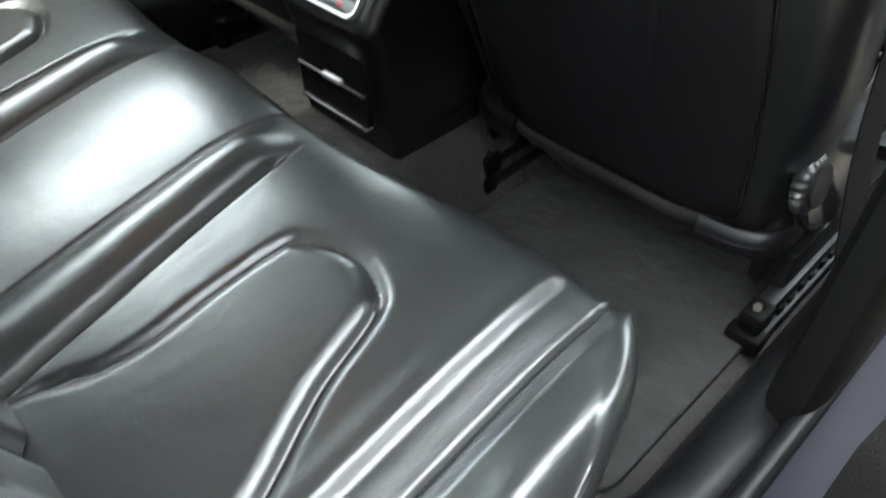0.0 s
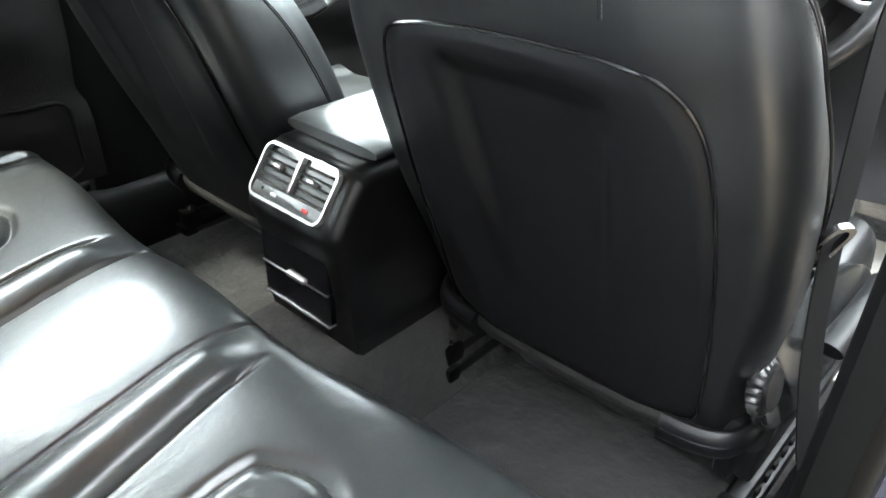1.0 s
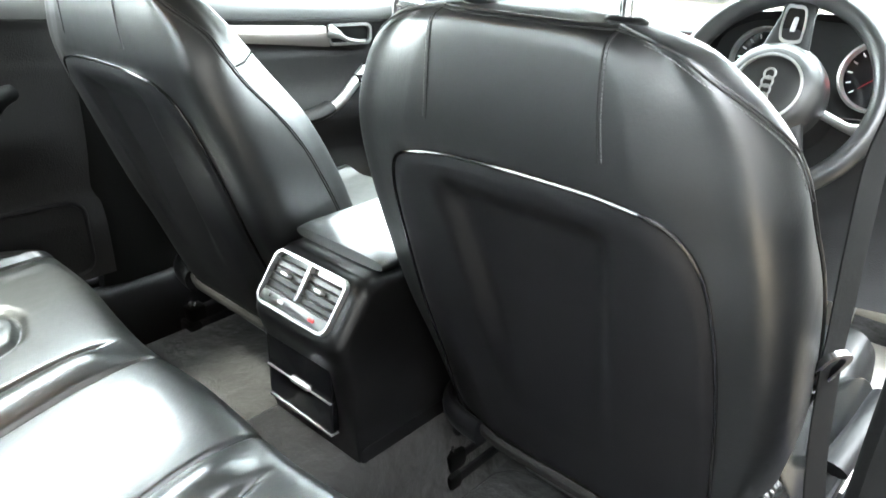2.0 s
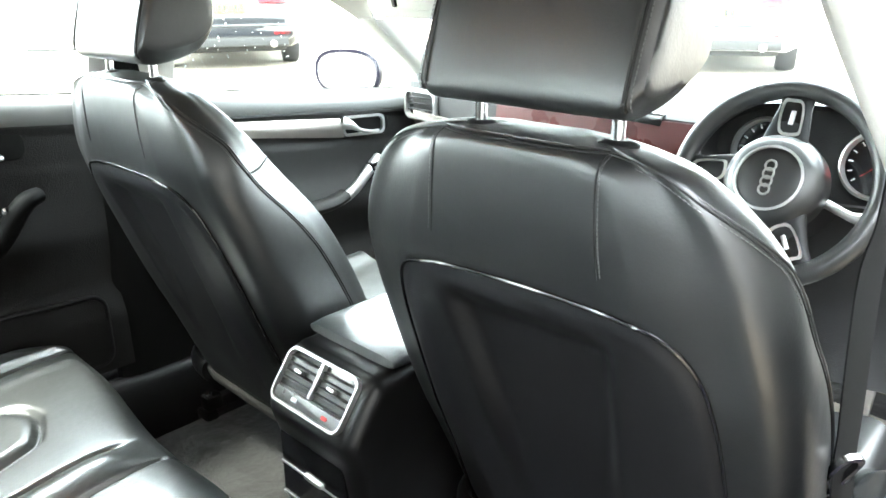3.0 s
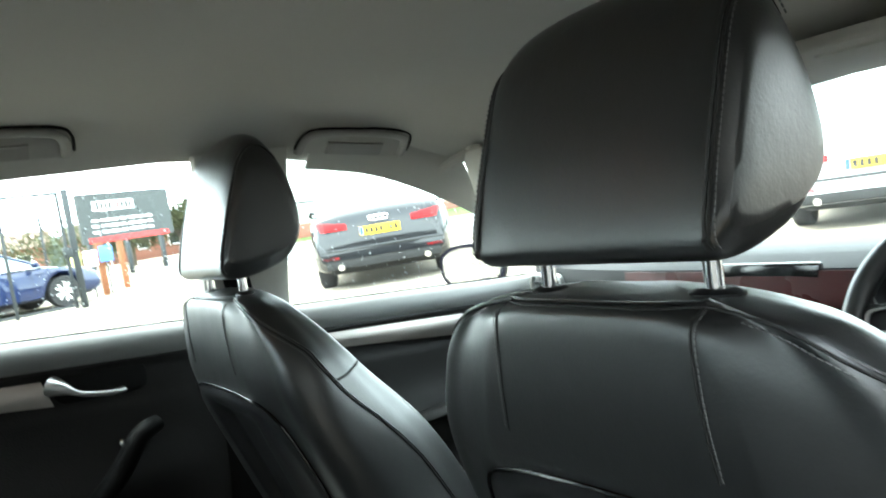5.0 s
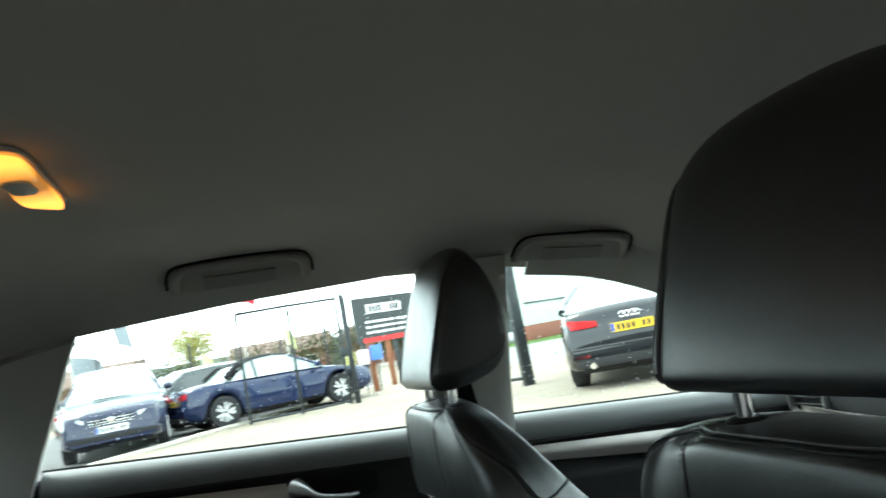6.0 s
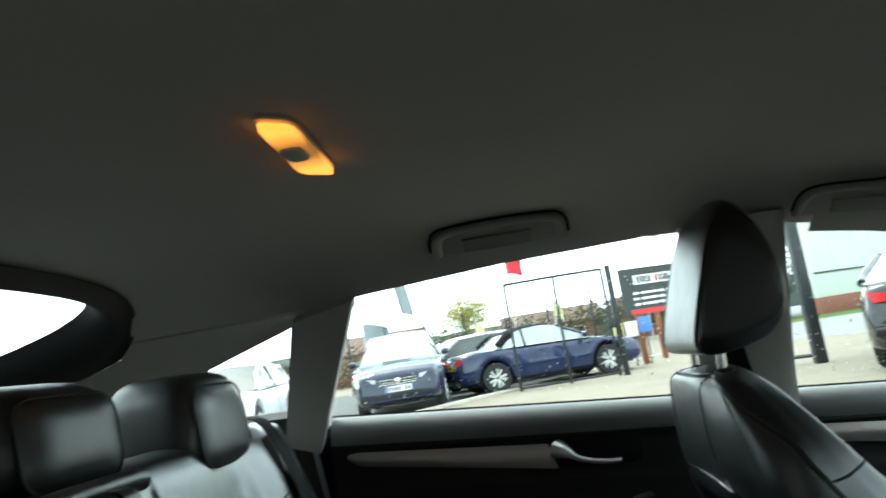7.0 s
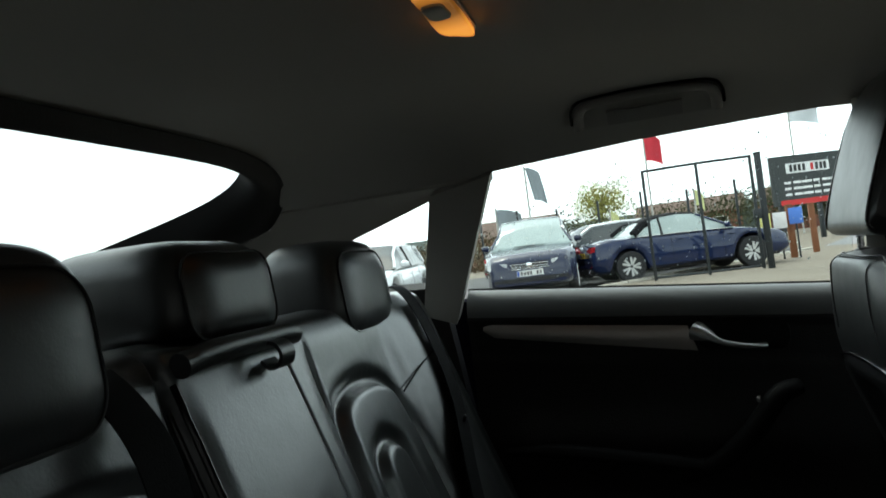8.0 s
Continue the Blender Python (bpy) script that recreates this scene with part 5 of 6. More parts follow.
lm = Matrix.Rotation(radians(180), 4, "X") @ Matrix.Diagonal((1, 0.84, 1, 1))
part("bezel", plate([(x * 1.06, y * 1.10) for x, y in ol], 0.004, 0.002, lm @ Matrix.Translation((0, 0, -0.003))), GREY_PLASTIC, lamp)
part("diffuser", plate(ol, 0.006, 0.003, lm @ Matrix.Translation((0, 0, 0.0035))), AMBER, lamp, "glowing amber diffuser")
part("switch", plate(round_rect(0.044, 0.027, 0.010), 0.005, 0.002, lm @ Matrix.Translation((0.0, 0.002, 0.0075))), GREY_PLASTIC, lamp, "grey rocker switch")


HANDLE_GREY = mat("grey_handle_plastic", (0.27, 0.263, 0.247), 0.6, var=0.06, var_scale=8, bump=0.2, bump_scale=600)


def grab_handle(name, y, x, z, sx, slope, label):
    g = thing(name, (sx * x, y, z), label, "grab handle", "grab handles")
    def w(u, v, n):
        """u along the car, v up the trim, n off the surface."""
        return Vector((-sx * (0.78 * v + 0.58 * n), u, 0.60 * v - 0.80 * n + slope * u))
    body = spline([w(-0.108, -0.034, 0.003), w(-0.104, 0.0, 0.007), w(-0.086, 0.022, 0.011), w(-0.03, 0.030, 0.013), w(0.03, 0.030, 0.013), w(0.086, 0.022, 0.011), w(0.104, 0.0, 0.007), w(0.108, -0.034, 0.003)], 6)
    part("grip", tube(body, 0.0085, 12, flat=0.75), HANDLE_GREY, g)
    part("recess", thick(grid(lambda u, v: w(u, v, 0.004), steps(-0.098, 0.098, 10), steps(-0.036, 0.020, 4)), 0.002), HEADLINER, g)
    part("inner_grip", thick(grid(lambda u, v: w(u, v, 0.010 + 0.004 * math.cos(12 * u)), steps(-0.06, 0.055, 10), steps(-0.026, 0.002, 4)), 0.004), HANDLE_GREY, g)
    # dark tube drawn in place of the shade along the grip's upper edge
    part("shade_line", tube([p + Vector((-sx * 0.011, 0, 0.006)) + Vector((0, 0.010 * (1 if p.y > 0 else -1), 0)) for p in body], 0.0024, 6), PLASTIC_DARK, g)
    return g


grab_handle("grab_handle", -0.282, 0.527, 1.232, -1, -0.01, "grey folded roof grab handle over the rear window")
grab_handle("grab_handle", 0.313, 0.522, 1.186, -1, -0.11, "grey roof grab handle over the front window")
grab_handle("grab_handle", -0.282, 0.527, 1.232, 1, -0.01, "grey roof grab handle over the open door")

for sx, nm in ((-1, "passenger"), (1, "driver")):
    vz = thing("sun_visor", (sx * 0.33, 0.555 if sx < 0 else 0.60, 1.142 if sx < 0 else 1.134), "light grey sun visor " + ("folded down, with red airbag label" if sx < 0 else "folded up against the roof"), "sun visor", "sun visors")
    if sx < 0:
        vb = basis((0, 0, 0), (1, 0, 0), (0, 0.20, -0.98), (0, -0.98, -0.20))
    else:
        vb = basis((0, 0, 0), (1, 0, 0), (0, -0.975, 0.22), (0, -0.22, -0.975))
    part("flap", plate(round_rect(0.35, 0.122, 0.03), 0.016, 0.007, vb @ Matrix.Translation((0, 0.061, 0))), GREY_PLASTIC, vz)
    part("mirror_cover", plate(round_rect(0.15, 0.075, 0.008), 0.004, 0.002, vb @ Matrix.Translation((0.0, 0.066, 0.016))), GREY_PLASTIC, vz)
    part("cover_grip", plate(round_rect(0.011, 0.056, 0.004), 0.004, 0.001, vb @ Matrix.Translation((sx * 0.088, 0.070, 0.016))), PLASTIC, vz)
    part("hinge", tube([(sx * 0.185, 0.0, 0.006), (sx * 0.15, 0.0, 0.0), (sx * 0.12, 0.0, -0.004)], 0.008, 10), GREY_PLASTIC, vz)
    if sx < 0:
        lb = part("airbag_label", plate(round_rect(0.095, 0.036, 0.002), 0.0008, 0, vb @ Matrix.Translation((0.022, 0.021, 0.0165))), LABEL_RED, vz, "red warning label")
        for k in range(3):
            part("label_text", plate(round_rect(0.08 - 0.015 * k, 0.003, 0.0005, 2), 0.0006, 0, vb @ Matrix.Translation((0.02, 0.012 + 0.008 * k, 0.0175))), WHITE, lb)
part_mirror = thing("interior_mirror", (0.0, 0.72, 1.06), "black interior mirror under the windscreen top", "mirror")
part("housing", plate(round_rect(0.23, 0.07, 0.025), 0.035, 0.012, basis((0, 0, 0), (1, 0.15, 0), (0, 0, 1), (0.15, -1, 0)) @ Matrix.Translation((0, 0, -0.03))), PLASTIC, part_mirror)
part("glass", plate(round_rect(0.21, 0.055, 0.02), 0.002, 0, basis((0, 0, 0), (1, 0.15, 0), (0, 0, 1), (0.15, -1, 0)) @ Matrix.Translation((0, 0, 0.005))), CHROME, part_mirror)
part("stem", tube([(0, 0.01, 0.0), (0, 0.03, 0.07)], 0.01, 8), PLASTIC, part_mirror)

# ---- seat belts ----
b = thing("seat_belt", (0.62, 0.1, 0.3), "black seat belt hanging by the door pillar", "seat belt", "front belts")
b.location = (0, 0, 0)
part("webbing", strap(spline([(0.585, 0.150, 1.06), (0.603, 0.155, 0.97), (0.606, 0.152, 0.91), (0.601, 0.150, 0.865), (0.600, 0.167, 0.787), (0.600, 0.190, 0.698), (0.603, 0.190, 0.640), (0.612, 0.215, 0.50), (0.630, 0.25, 0.36), (0.640, 0.27, 0.30)], 8), 0.047, 0.0016, (0.15, 1, 0)), BELT, b)
part("guide", tube([(0.585, 0.125, 1.06), (0.580, 0.15, 1.066), (0.585, 0.175, 1.06)], 0.006, 8), PLASTIC, b)
tm = basis((0.598, 0.180, 0.642), (0.42, 0.0, 0.91), (0.45, 0.87, -0.21), (0.79, -0.50, -0.365))
ol = round_rect(0.062, 0.034, 0.015)
part("tongue", frame_ring(ol, [(x * 0.80, y * 0.62) for x, y in ol], 0.006, tm), DULL_CHROME, b, "chrome belt tongue")
part("tongue_grip", plate(round_rect(0.03, 0.04, 0.008), 0.014, 0.005, tm @ Matrix.Translation((-0.046, 0, -0.004))), PLASTIC, b)
b = thing("seat_belt", (-0.62, 0.1, 0.3), "black seat belt hanging by the far pillar", "seat belt", "front belts")
b.location = (0, 0, 0)
part("webbing", strap(spline([(-0.60, 0.06, 1.06), (-0.615, 0.075, 0.95), (-0.63, 0.10, 0.80), (-0.64, 0.12, 0.62), (-0.645, 0.15, 0.40)], 8), 0.047, 0.0016, (0.15, 1, 0)), BELT, b)
part("guide", tube([(-0.60, 0.03, 1.06), (-0.590, 0.06, 1.068), (-0.60, 0.09, 1.06)], 0.009, 8), PLASTIC, b)
b = thing("rear_seat_belt", (0, 0, 0), "black seat belt across the rear backrest", "seat belt", "rear belts")
part("webbing", strap(spline([(-0.54, -0.80, 0.985), (-0.515, -0.725, 0.985), on_back(-0.490, 0.90, 0.030), on_back(-0.462, 0.79, 0.030), on_back(-0.395, 0.69, 0.024), on_back(-0.33, 0.56, 0.014)], 8), 0.046, 0.0016, (1, 0, 0)), BELT, b)
part("guide", tube([(-0.60, -0.80, 0.972), (-0.57, -0.795, 0.978), (-0.54, -0.80, 0.972)], 0.008, 8), PLASTIC, b)
part("stopper", lathe([(0.006, 0), (0.006, 0.004), (0.0, 0.005)], basis(on_back(-0.445, 0.76, 0.032), (1, 0, 0), (0, 0.3, 0.95), (0, 0.95, -0.3)), 12), PLASTIC, b)
b = thing("rear_seat_belt", (0, 0, 0), "black seat belt beside the centre armrest", "seat belt", "rear belts")
part("webbing", strap(spline([(0.20, -0.82, 0.985), (0.20, -0.745, 0.975), on_back(0.205, 0.90, 0.025), on_back(0.215, 0.78, 0.02), on_back(0.22, 0.62, 0.02), on_back(0.225, 0.5, 0.02)], 8), 0.046, 0.0016, (1, 0, 0)), BELT, b)

part("guide", tube([(0.17, -0.82, 0.992), (0.20, -0.815, 0.998), (0.23, -0.82, 0.992)], 0.008, 8), PLASTIC, b)

# floor mats
for sx in (-1, 1):
    fm_ = thing("floor_mat", (sx * 0.38, 0.06, 0.2), "dark grey carpet mat in the rear footwell", "floor mat", "floor mats")
    ol = round_rect(0.42, 0.42, 0.05)
    part("mat_sheet", plate(ol, 0.010, 0.004), MAT_RUG, fm_)
    part("mat_edge", tube([(x, y, 0.006) for x, y in ol], 0.002, 6, True), BELT, fm_)

# protective paper in the driver's footwell
PAPER = mat("white_paper", (0.72, 0.69, 0.62), 0.85, spec=0.2, var=0.06, var_scale=4, bump2=0.3, bump2_scale=6)
pp = thing("paper_mat", (0.45, 0.68, 0.21), "creased white paper mat in the driver's footwell", "paper mat")
part("sheet", thick(grid(lambda x, y: Vector((x, y, 0.012 + 0.02 * smoothstep(0.1, 0.3, y) + 0.006 * noise.noise(Vector((x * 9, y * 9, 3))) + 0.004 * abs(math.sin(14 * y)))), steps(-0.2, 0.15, 30), steps(-0.12, 0.36, 30)), 0.001), PAPER, pp)

# outer mirror on the far door
mr = thing("door_mirror", (-0.88, 0.80, 0.86), "dark painted outer door mirror with pale glass", "mirror")
mo = basis((0, 0, 0), (0.95, 0.30, 0), (0, 0, 1), (0.30, -0.95, 0))
hs = []
for zz, sc in ((-0.05, 0.5), (-0.045, 0.75), (-0.02, 0.95), (0.0, 1.0), (0.008, 1.0)):
    hs.append([mo @ Vector((sc * 0.105 * math.copysign(abs(math.cos(a)) ** 0.75, math.cos(a)), sc * 0.062 * math.copysign(abs(math.sin(a)) ** 0.75, math.sin(a)), zz)) for a in steps(0, 2 * math.pi * 39 / 40, 39)])
part("housing", loft(hs), PAINT, mr)
part("glass", move(loft([[Vector((0.094 * sc * math.copysign(abs(math.cos(a)) ** 0.75, math.cos(a)), 0.052 * sc * math.copysign(abs(math.sin(a)) ** 0.75, math.sin(a)), 0.0095)) for a in steps(0, 2 * math.pi * 39 / 40, 39)] for sc in (1.0, 0.05)]), mo), CHROME, mr, "mirror glass reflecting the sky")
part("foot", tube([(0.04, 0.0, -0.05), (0.12, 0.02, -0.06)], 0.018, 8), PAINT, mr)

# ---- outside: yard, fence, parked cars, street ----
G = 0.12
YARD = mat("pale_concrete_yard", (0.215, 0.185, 0.145), 0.92, spec=0.2, var=0.25, var_scale=0.7, bump=0.5, bump_scale=50, bump2=0.3, bump2_scale=4)
TARMAC = mat("dark_wet_tarmac", (0.075, 0.072, 0.07), 0.75, spec=0.3, var=0.35, var_scale=1.2, bump=0.6, bump_scale=70)
ROAD = mat("grey_road", (0.2, 0.2, 0.2), 0.85, spec=0.25, var=0.2, var_scale=0.5, bump=0.4, bump_scale=60)
KERB = mat("kerb_concrete", (0.48, 0.45, 0.38), 0.9, var=0.2, var_scale=3, bump=0.4, bump_scale=40)
GRASS = mat("verge_grass", (0.07, 0.11, 0.03), 0.95, spec=0.1, var=0.4, var_scale=2, bump=0.8, bump_scale=30)
FENCE = mat("dark_fence_steel", (0.012, 0.016, 0.018), 0.45, var=0.3, var_scale=9, bump=0.15, bump_scale=90)
WOOD = mat("stained_post_wood", (0.20, 0.075, 0.03), 0.8, var=0.35, var_scale=6, bump=0.5, bump_scale=40)
TYRE = mat("tyre_rubber", (0.015, 0.015, 0.016), 0.75, var=0.2, var_scale=20, bump=0.3, bump_scale=90)
RIM = mat("alloy_rim", (0.62, 0.62, 0.6), 0.4, metal=0.25, var=0.08, var_scale=20)
CAR_GLASS = mat("car_window_dark", (0.02, 0.026, 0.026), 0.06, spec=0.7, var=0.2, var_scale=3)
# pale base colour stands in for the sky reflected in the windows
CAR_GLASS_PALE = mat("car_window_painted_sky", (0.32, 0.38, 0.36), 0.08, spec=0.9, var=0.25, var_scale=2)
LAMP_RED = mat("tail_lamp_red", (0.55, 0.02, 0.025), 0.2, spec=0.6, var=0.15, var_scale=12)
LAMP_CLEAR = mat("head_lamp", (0.6, 0.62, 0.63), 0.12, spec=0.7, var=0.15, var_scale=14)
PLATE_Y = mat("yellow_plate", (0.75, 0.48, 0.02), 0.5, var=0.06, var_scale=20)
PLATE_W = mat("white_plate", (0.78, 0.78, 0.76), 0.5, var=0.06, var_scale=20)
PLATE_B = mat("plate_blue_band", (0.02, 0.08, 0.4), 0.5, var=0.05, var_scale=20)
INK = mat("plate_ink", (0.015, 0.015, 0.015), 0.6)
UNDER = mat("underbody_black", (0.012, 0.012, 0.012), 0.8, var=0.2, var_scale=6)


def paint(name, c, coat=1.0):
    return mat(name, c, 0.45, spec=0.12, coat=coat, var=0.06, var_scale=3, rough_var=0.04)


P_BLUE = paint("blue_car_paint", (0.005, 0.014, 0.055))
P_NAVY = paint("navy_car_paint", (0.008, 0.013, 0.04))
P_BLACK = paint("black_car_paint", (0.006, 0.007, 0.009))
P_GREY = paint("dark_grey_car_paint", (0.02, 0.022, 0.025))
P_SILVER = paint("silver_car_paint", (0.5, 0.5, 0.5))
P_WHITE = paint("white_car_paint", (0.75, 0.76, 0.76))
SOFT_TOP = mat("black_soft_top", (0.012, 0.012, 0.013), 0.9, spec=0.15, bump=0.5, bump_scale=120)

bm = grid(lambda x, y: Vector((x, y, G)), steps(-400, 400, 16), steps(-400, 400, 16))
struct("ground", bm, YARD, "pale worn concrete yard with stains", "ground")


def flat_area(name, pts, z, material, label, cat):
    bm = bmesh.new()
    bm.faces.new([bm.verts.new((x, y, z)) for x, y in pts])
    return struct(name, thick(bm, 0.003), material, label, cat)


flat_area("car_park", [(-12.6, -3.0), (-22.4, 3.85), (-30, 3.85), (-34, -2), (-34, -22), (-9.5, -22), (-8.0, -6.3)], G + 0.008, TARMAC, "dark tarmac car park with loose grit", "car park")
flat_area("road", [(-23.5, 4.4), (-14.5, 8.2), (-9, 40), (-140, 160), (-260, 80)], G + 0.006, ROAD, "grey road behind the fence", "road")
flat_area("verge", [(-36, 11), (-30, 26), (-60, 60), (-90, 40)], G + 0.012, GRASS, "green grass verge beyond the road", "verge")
a, b2 = Vector((-12.6, -3.0)), Vector((-22.4, 3.85))
n = 14
for i in range(n):
    p, q = a.lerp(b2, i / n), a.lerp(b2, (i + 1) / n - 0.003)
    d = (q - p).normalized()
    w = Vector((-d.y, d.x)) * 0.06
    bm = loft([[Vector((*(c - w), G)), Vector((*(c - w), G + 0.05)), Vector((*(c - w * 0.7), G + 0.06)), Vector((*(c + w * 0.7), G + 0.06)), Vector((*(c + w), G + 0.05)), Vector((*(c + w), G))] for c in (p, q)])
    if i == 0:
        kerb = thing("kerb", (0, 0, 0), "pale concrete kerb edging the car park", "kerb", "", "structure")
    part("kerb_stone", bm, KERB, kerb)


# ---- cars ----
def make_wheel(r, w):
    tyre = lathe([(r * 0.66, -w / 2), (r * 0.93, -w / 2), (r, -w * 0.36), (r, w * 0.36), (r * 0.93, w / 2), (r * 0.66, w / 2)], None, 36)
    bms = [lathe([(r * 0.60, w * 0.30), (r * 0.69, w * 0.47), (r * 0.66, w * 0.50), (r * 0.58, w * 0.36), (r * 0.55, w * 0.1)], None, 36)]
    for k in range(5):
        for o in (-7, 7):
            a = radians(72 * k + 18 + o)
            bms.append(tube([(r * 0.10 * math.cos(a), r * 0.10 * math.sin(a), w * 0.36), (r * 0.62 * math.cos(a + radians(o)), r * 0.62 * math.sin(a + radians(o)), w * 0.44)], r * 0.105, 6))
    bms.append(lathe([(r * 0.16, w * 0.2), (r * 0.15, w * 0.42), (0.0, w * 0.44)], None, 16))
    disc = lathe([(r * 0.62, -w * 0.2), (r * 0.62, w * 0.05), (0.0, w * 0.05)], None, 24)
    return tyre, join(*bms), disc


# side outlines: (y from the tail 0..1, height of bonnet/belt/boot), and roofline
SHAPES = {
    "suv": dict(deck=[(0, 0.62), (0.03, 0.98), (0.2, 1.08), (0.66, 1.04), (0.72, 1.02), (0.94, 0.90), (0.985, 0.80), (1, 0.60)],
                roof=[(0.02, 1.05), (0.06, 1.45), (0.12, 1.62), (0.3, 1.67), (0.52, 1.64), (0.62, 1.45), (0.725, 1.03)]),
    "cab": dict(deck=[(0, 0.55), (0.02, 0.90), (0.10, 0.97), (0.3, 0.95), (0.66, 0.92), (0.75, 0.90), (0.95, 0.76), (0.99, 0.66), (1, 0.5)],
                roof=[(0.20, 0.97), (0.27, 1.22), (0.36, 1.36), (0.46, 1.39), (0.55, 1.34), (0.72, 0.92)]),
    "saloon": dict(deck=[(0, 0.55), (0.012, 0.90), (0.03, 0.985), (0.16, 0.985), (0.4, 0.95), (0.70, 0.93), (0.77, 0.92), (0.95, 0.78), (0.99, 0.68), (1, 0.5)],
                   roof=[(0.06, 0.985), (0.16, 1.16), (0.26, 1.34), (0.40, 1.41), (0.55, 1.38), (0.66, 1.18), (0.76, 0.93)]),
    "estate": dict(deck=[(0, 0.55), (0.015, 0.92), (0.2, 0.98), (0.5, 0.95), (0.70, 0.93), (0.77, 0.92), (0.95, 0.78), (0.99, 0.68), (1, 0.5)],
                   roof=[(0.015, 0.95), (0.06, 1.22), (0.12, 1.40), (0.3, 1.45), (0.52, 1.42), (0.64, 1.2), (0.76, 0.93)]),
}


def car(name, label, shape, L, W, pt, at, rz, rear_plate=True, roof_mat=None, glass=CAR_GLASS, wheels=True):
    sh = SHAPES[shape]
    c = thing(name, (at[0], at[1], G), label, "car", "parked cars")
    c.rotation_euler = (0, 0, radians(rz))
    def half(k):
        return W / 2 * (1 - 0.10 * smoothstep(0.10, 0.0, k) - 0.14 * smoothstep(0.86, 1.0, k) - 0.06 * smoothstep(0.985, 1.0, k) - 0.04 * smoothstep(0.02, 0.0, k))
    ks = sorted(set([0, 0.004, 0.012, 0.03, 0.05] + steps(0.08, 0.92, 34) + [0.94, 0.955, 0.97, 0.98, 0.99, 0.996, 1.0]))
    wr = 0.335
    axles = (0.185, 0.80)
    rings = []
    for k in ks:
        y = (k - 0.5) * L
        h = lerp(sh["deck"], k)[0]
        w = half(k)
        z0 = 0.24 + 0.10 * smoothstep(0.04, 0.0, k) + 0.06 * smoothstep(0.95, 1.0, k)
        for ax in axles:
            dy = abs(y - (ax - 0.5) * L)
            if dy < wr + 0.05:
                z0 = max(z0, math.sqrt(max(0, (wr + 0.05) ** 2 - dy * dy)) + 0.33)
        z0 = min(z0, h - 0.12)
        prof = [(0.90, z0), (0.985, z0 + 0.05), (1.0, z0 + (h - z0) * 0.35), (0.995, z0 + (h - z0) * 0.62), (0.97, z0 + (h - z0) * 0.70), (0.955, z0 + (h - z0) * 0.9), (0.88, h - 0.008), (0.5, h + 0.015), (0.0, h + 0.025)]
        ring = [Vector((w * a, y, z)) for a, z in prof] + [Vector((-w * a, y, z)) for a, z in prof[-2::-1]]
        rings.append(ring)
    body = part("body", loft(rings), pt, c, "", 50)
    # underside and wheel housings
    part("underbody", box(-W / 2 * 0.78, W / 2 * 0.78, -0.47 * L, 0.46 * L, 0.2, 0.66, 0.05), UNDER, c)
    # cabin: glass house with painted roof
    k0, k1 = sh["roof"][0][0], sh["roof"][-1][0]
    gr, rr = [], []
    for k in steps(k0, k1, 36):
        y = (k - 0.5) * L
        zr, zb = lerp(sh["roof"], k)[0], lerp(sh["deck"], k)[0] - 0.01
        w = half(k) * 0.935
        t = smoothstep(0.0, 0.45, zr - zb)
        wr_ = w * (1 - 0.22 * t)
        pts = [(w, zb), (w - (w - wr_) * 0.55, zb + (zr - zb) * 0.55), (wr_, zb + (zr - zb) * 0.93), (wr_ * 0.90, zr), (0.0, zr + 0.025 * t)]
        gr.append([Vector((a, y, z)) for a, z in pts] + [Vector((-a, y, z)) for a, z in pts[-2::-1]])
        if zr - zb > 0.20:
            rr.append((k, [Vector((a * s, y, z)) for s in (1,) for a, z in ((wr_ + 0.006, zb + (zr - zb) * 0.88), (wr_ + 0.005, zb + (zr - zb) * 0.93 + 0.006), (wr_ * 0.90, zr + 0.008), (0, zr + 0.025 * t + 0.008), (-wr_ * 0.90, zr + 0.008), (-wr_ - 0.005, zb + (zr - zb) * 0.93 + 0.006), (-wr_ - 0.006, zb + (zr - zb) * 0.88))]))
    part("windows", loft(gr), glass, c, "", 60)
    ra, rb = (0.28, 0.56) if shape == "cab" else ((0.10, 0.54) if shape in ("suv", "estate") else (0.24, 0.57))
    part("roof", thick(loft([r for k, r in rr if ra <= k <= rb], closed=False), 0.004), roof_mat or pt, c)
    # pillars as bars on the glass
    def edge(k, f):
        y = (k - 0.5) * L
        zr, zb = lerp(sh["roof"], k)[0], lerp(sh["deck"], k)[0] - 0.01
        w = half(k) * 0.935
        t = smoothstep(0.0, 0.45, zr - zb)
        x = w - (w - w * (1 - 0.22 * t)) * f
        return Vector((x, y, zb + (zr - zb) * f * 0.93))
    for sx in (-1, 1):
        m = Vector((sx, 1, 1))
        part("front_pillar", tube([edge(k, 0.97) * m for k in steps(rb - 0.01, k1 - 0.01, 8)], 0.028, 8), pt, c)
        part("rear_pillar", tube([edge(k, 0.97) * m for k in steps(k0 + 0.015, ra + 0.02, 8)], 0.05 if shape != "cab" else 0.09, 8), roof_mat or pt, c)
        mid = 0.42 if shape != "cab" else 0.36
        part("door_pillar", tube([edge(mid, f) * m for f in steps(0.0, 0.95, 4)], 0.028, 6), UNDER, c)
        part("waist_line", tube([edge(k, 0.02) * m for k in steps(k0 + 0.03, k1 - 0.03, 12)], 0.010, 6), SATIN, c)
        mx = half(0.68) * 0.97
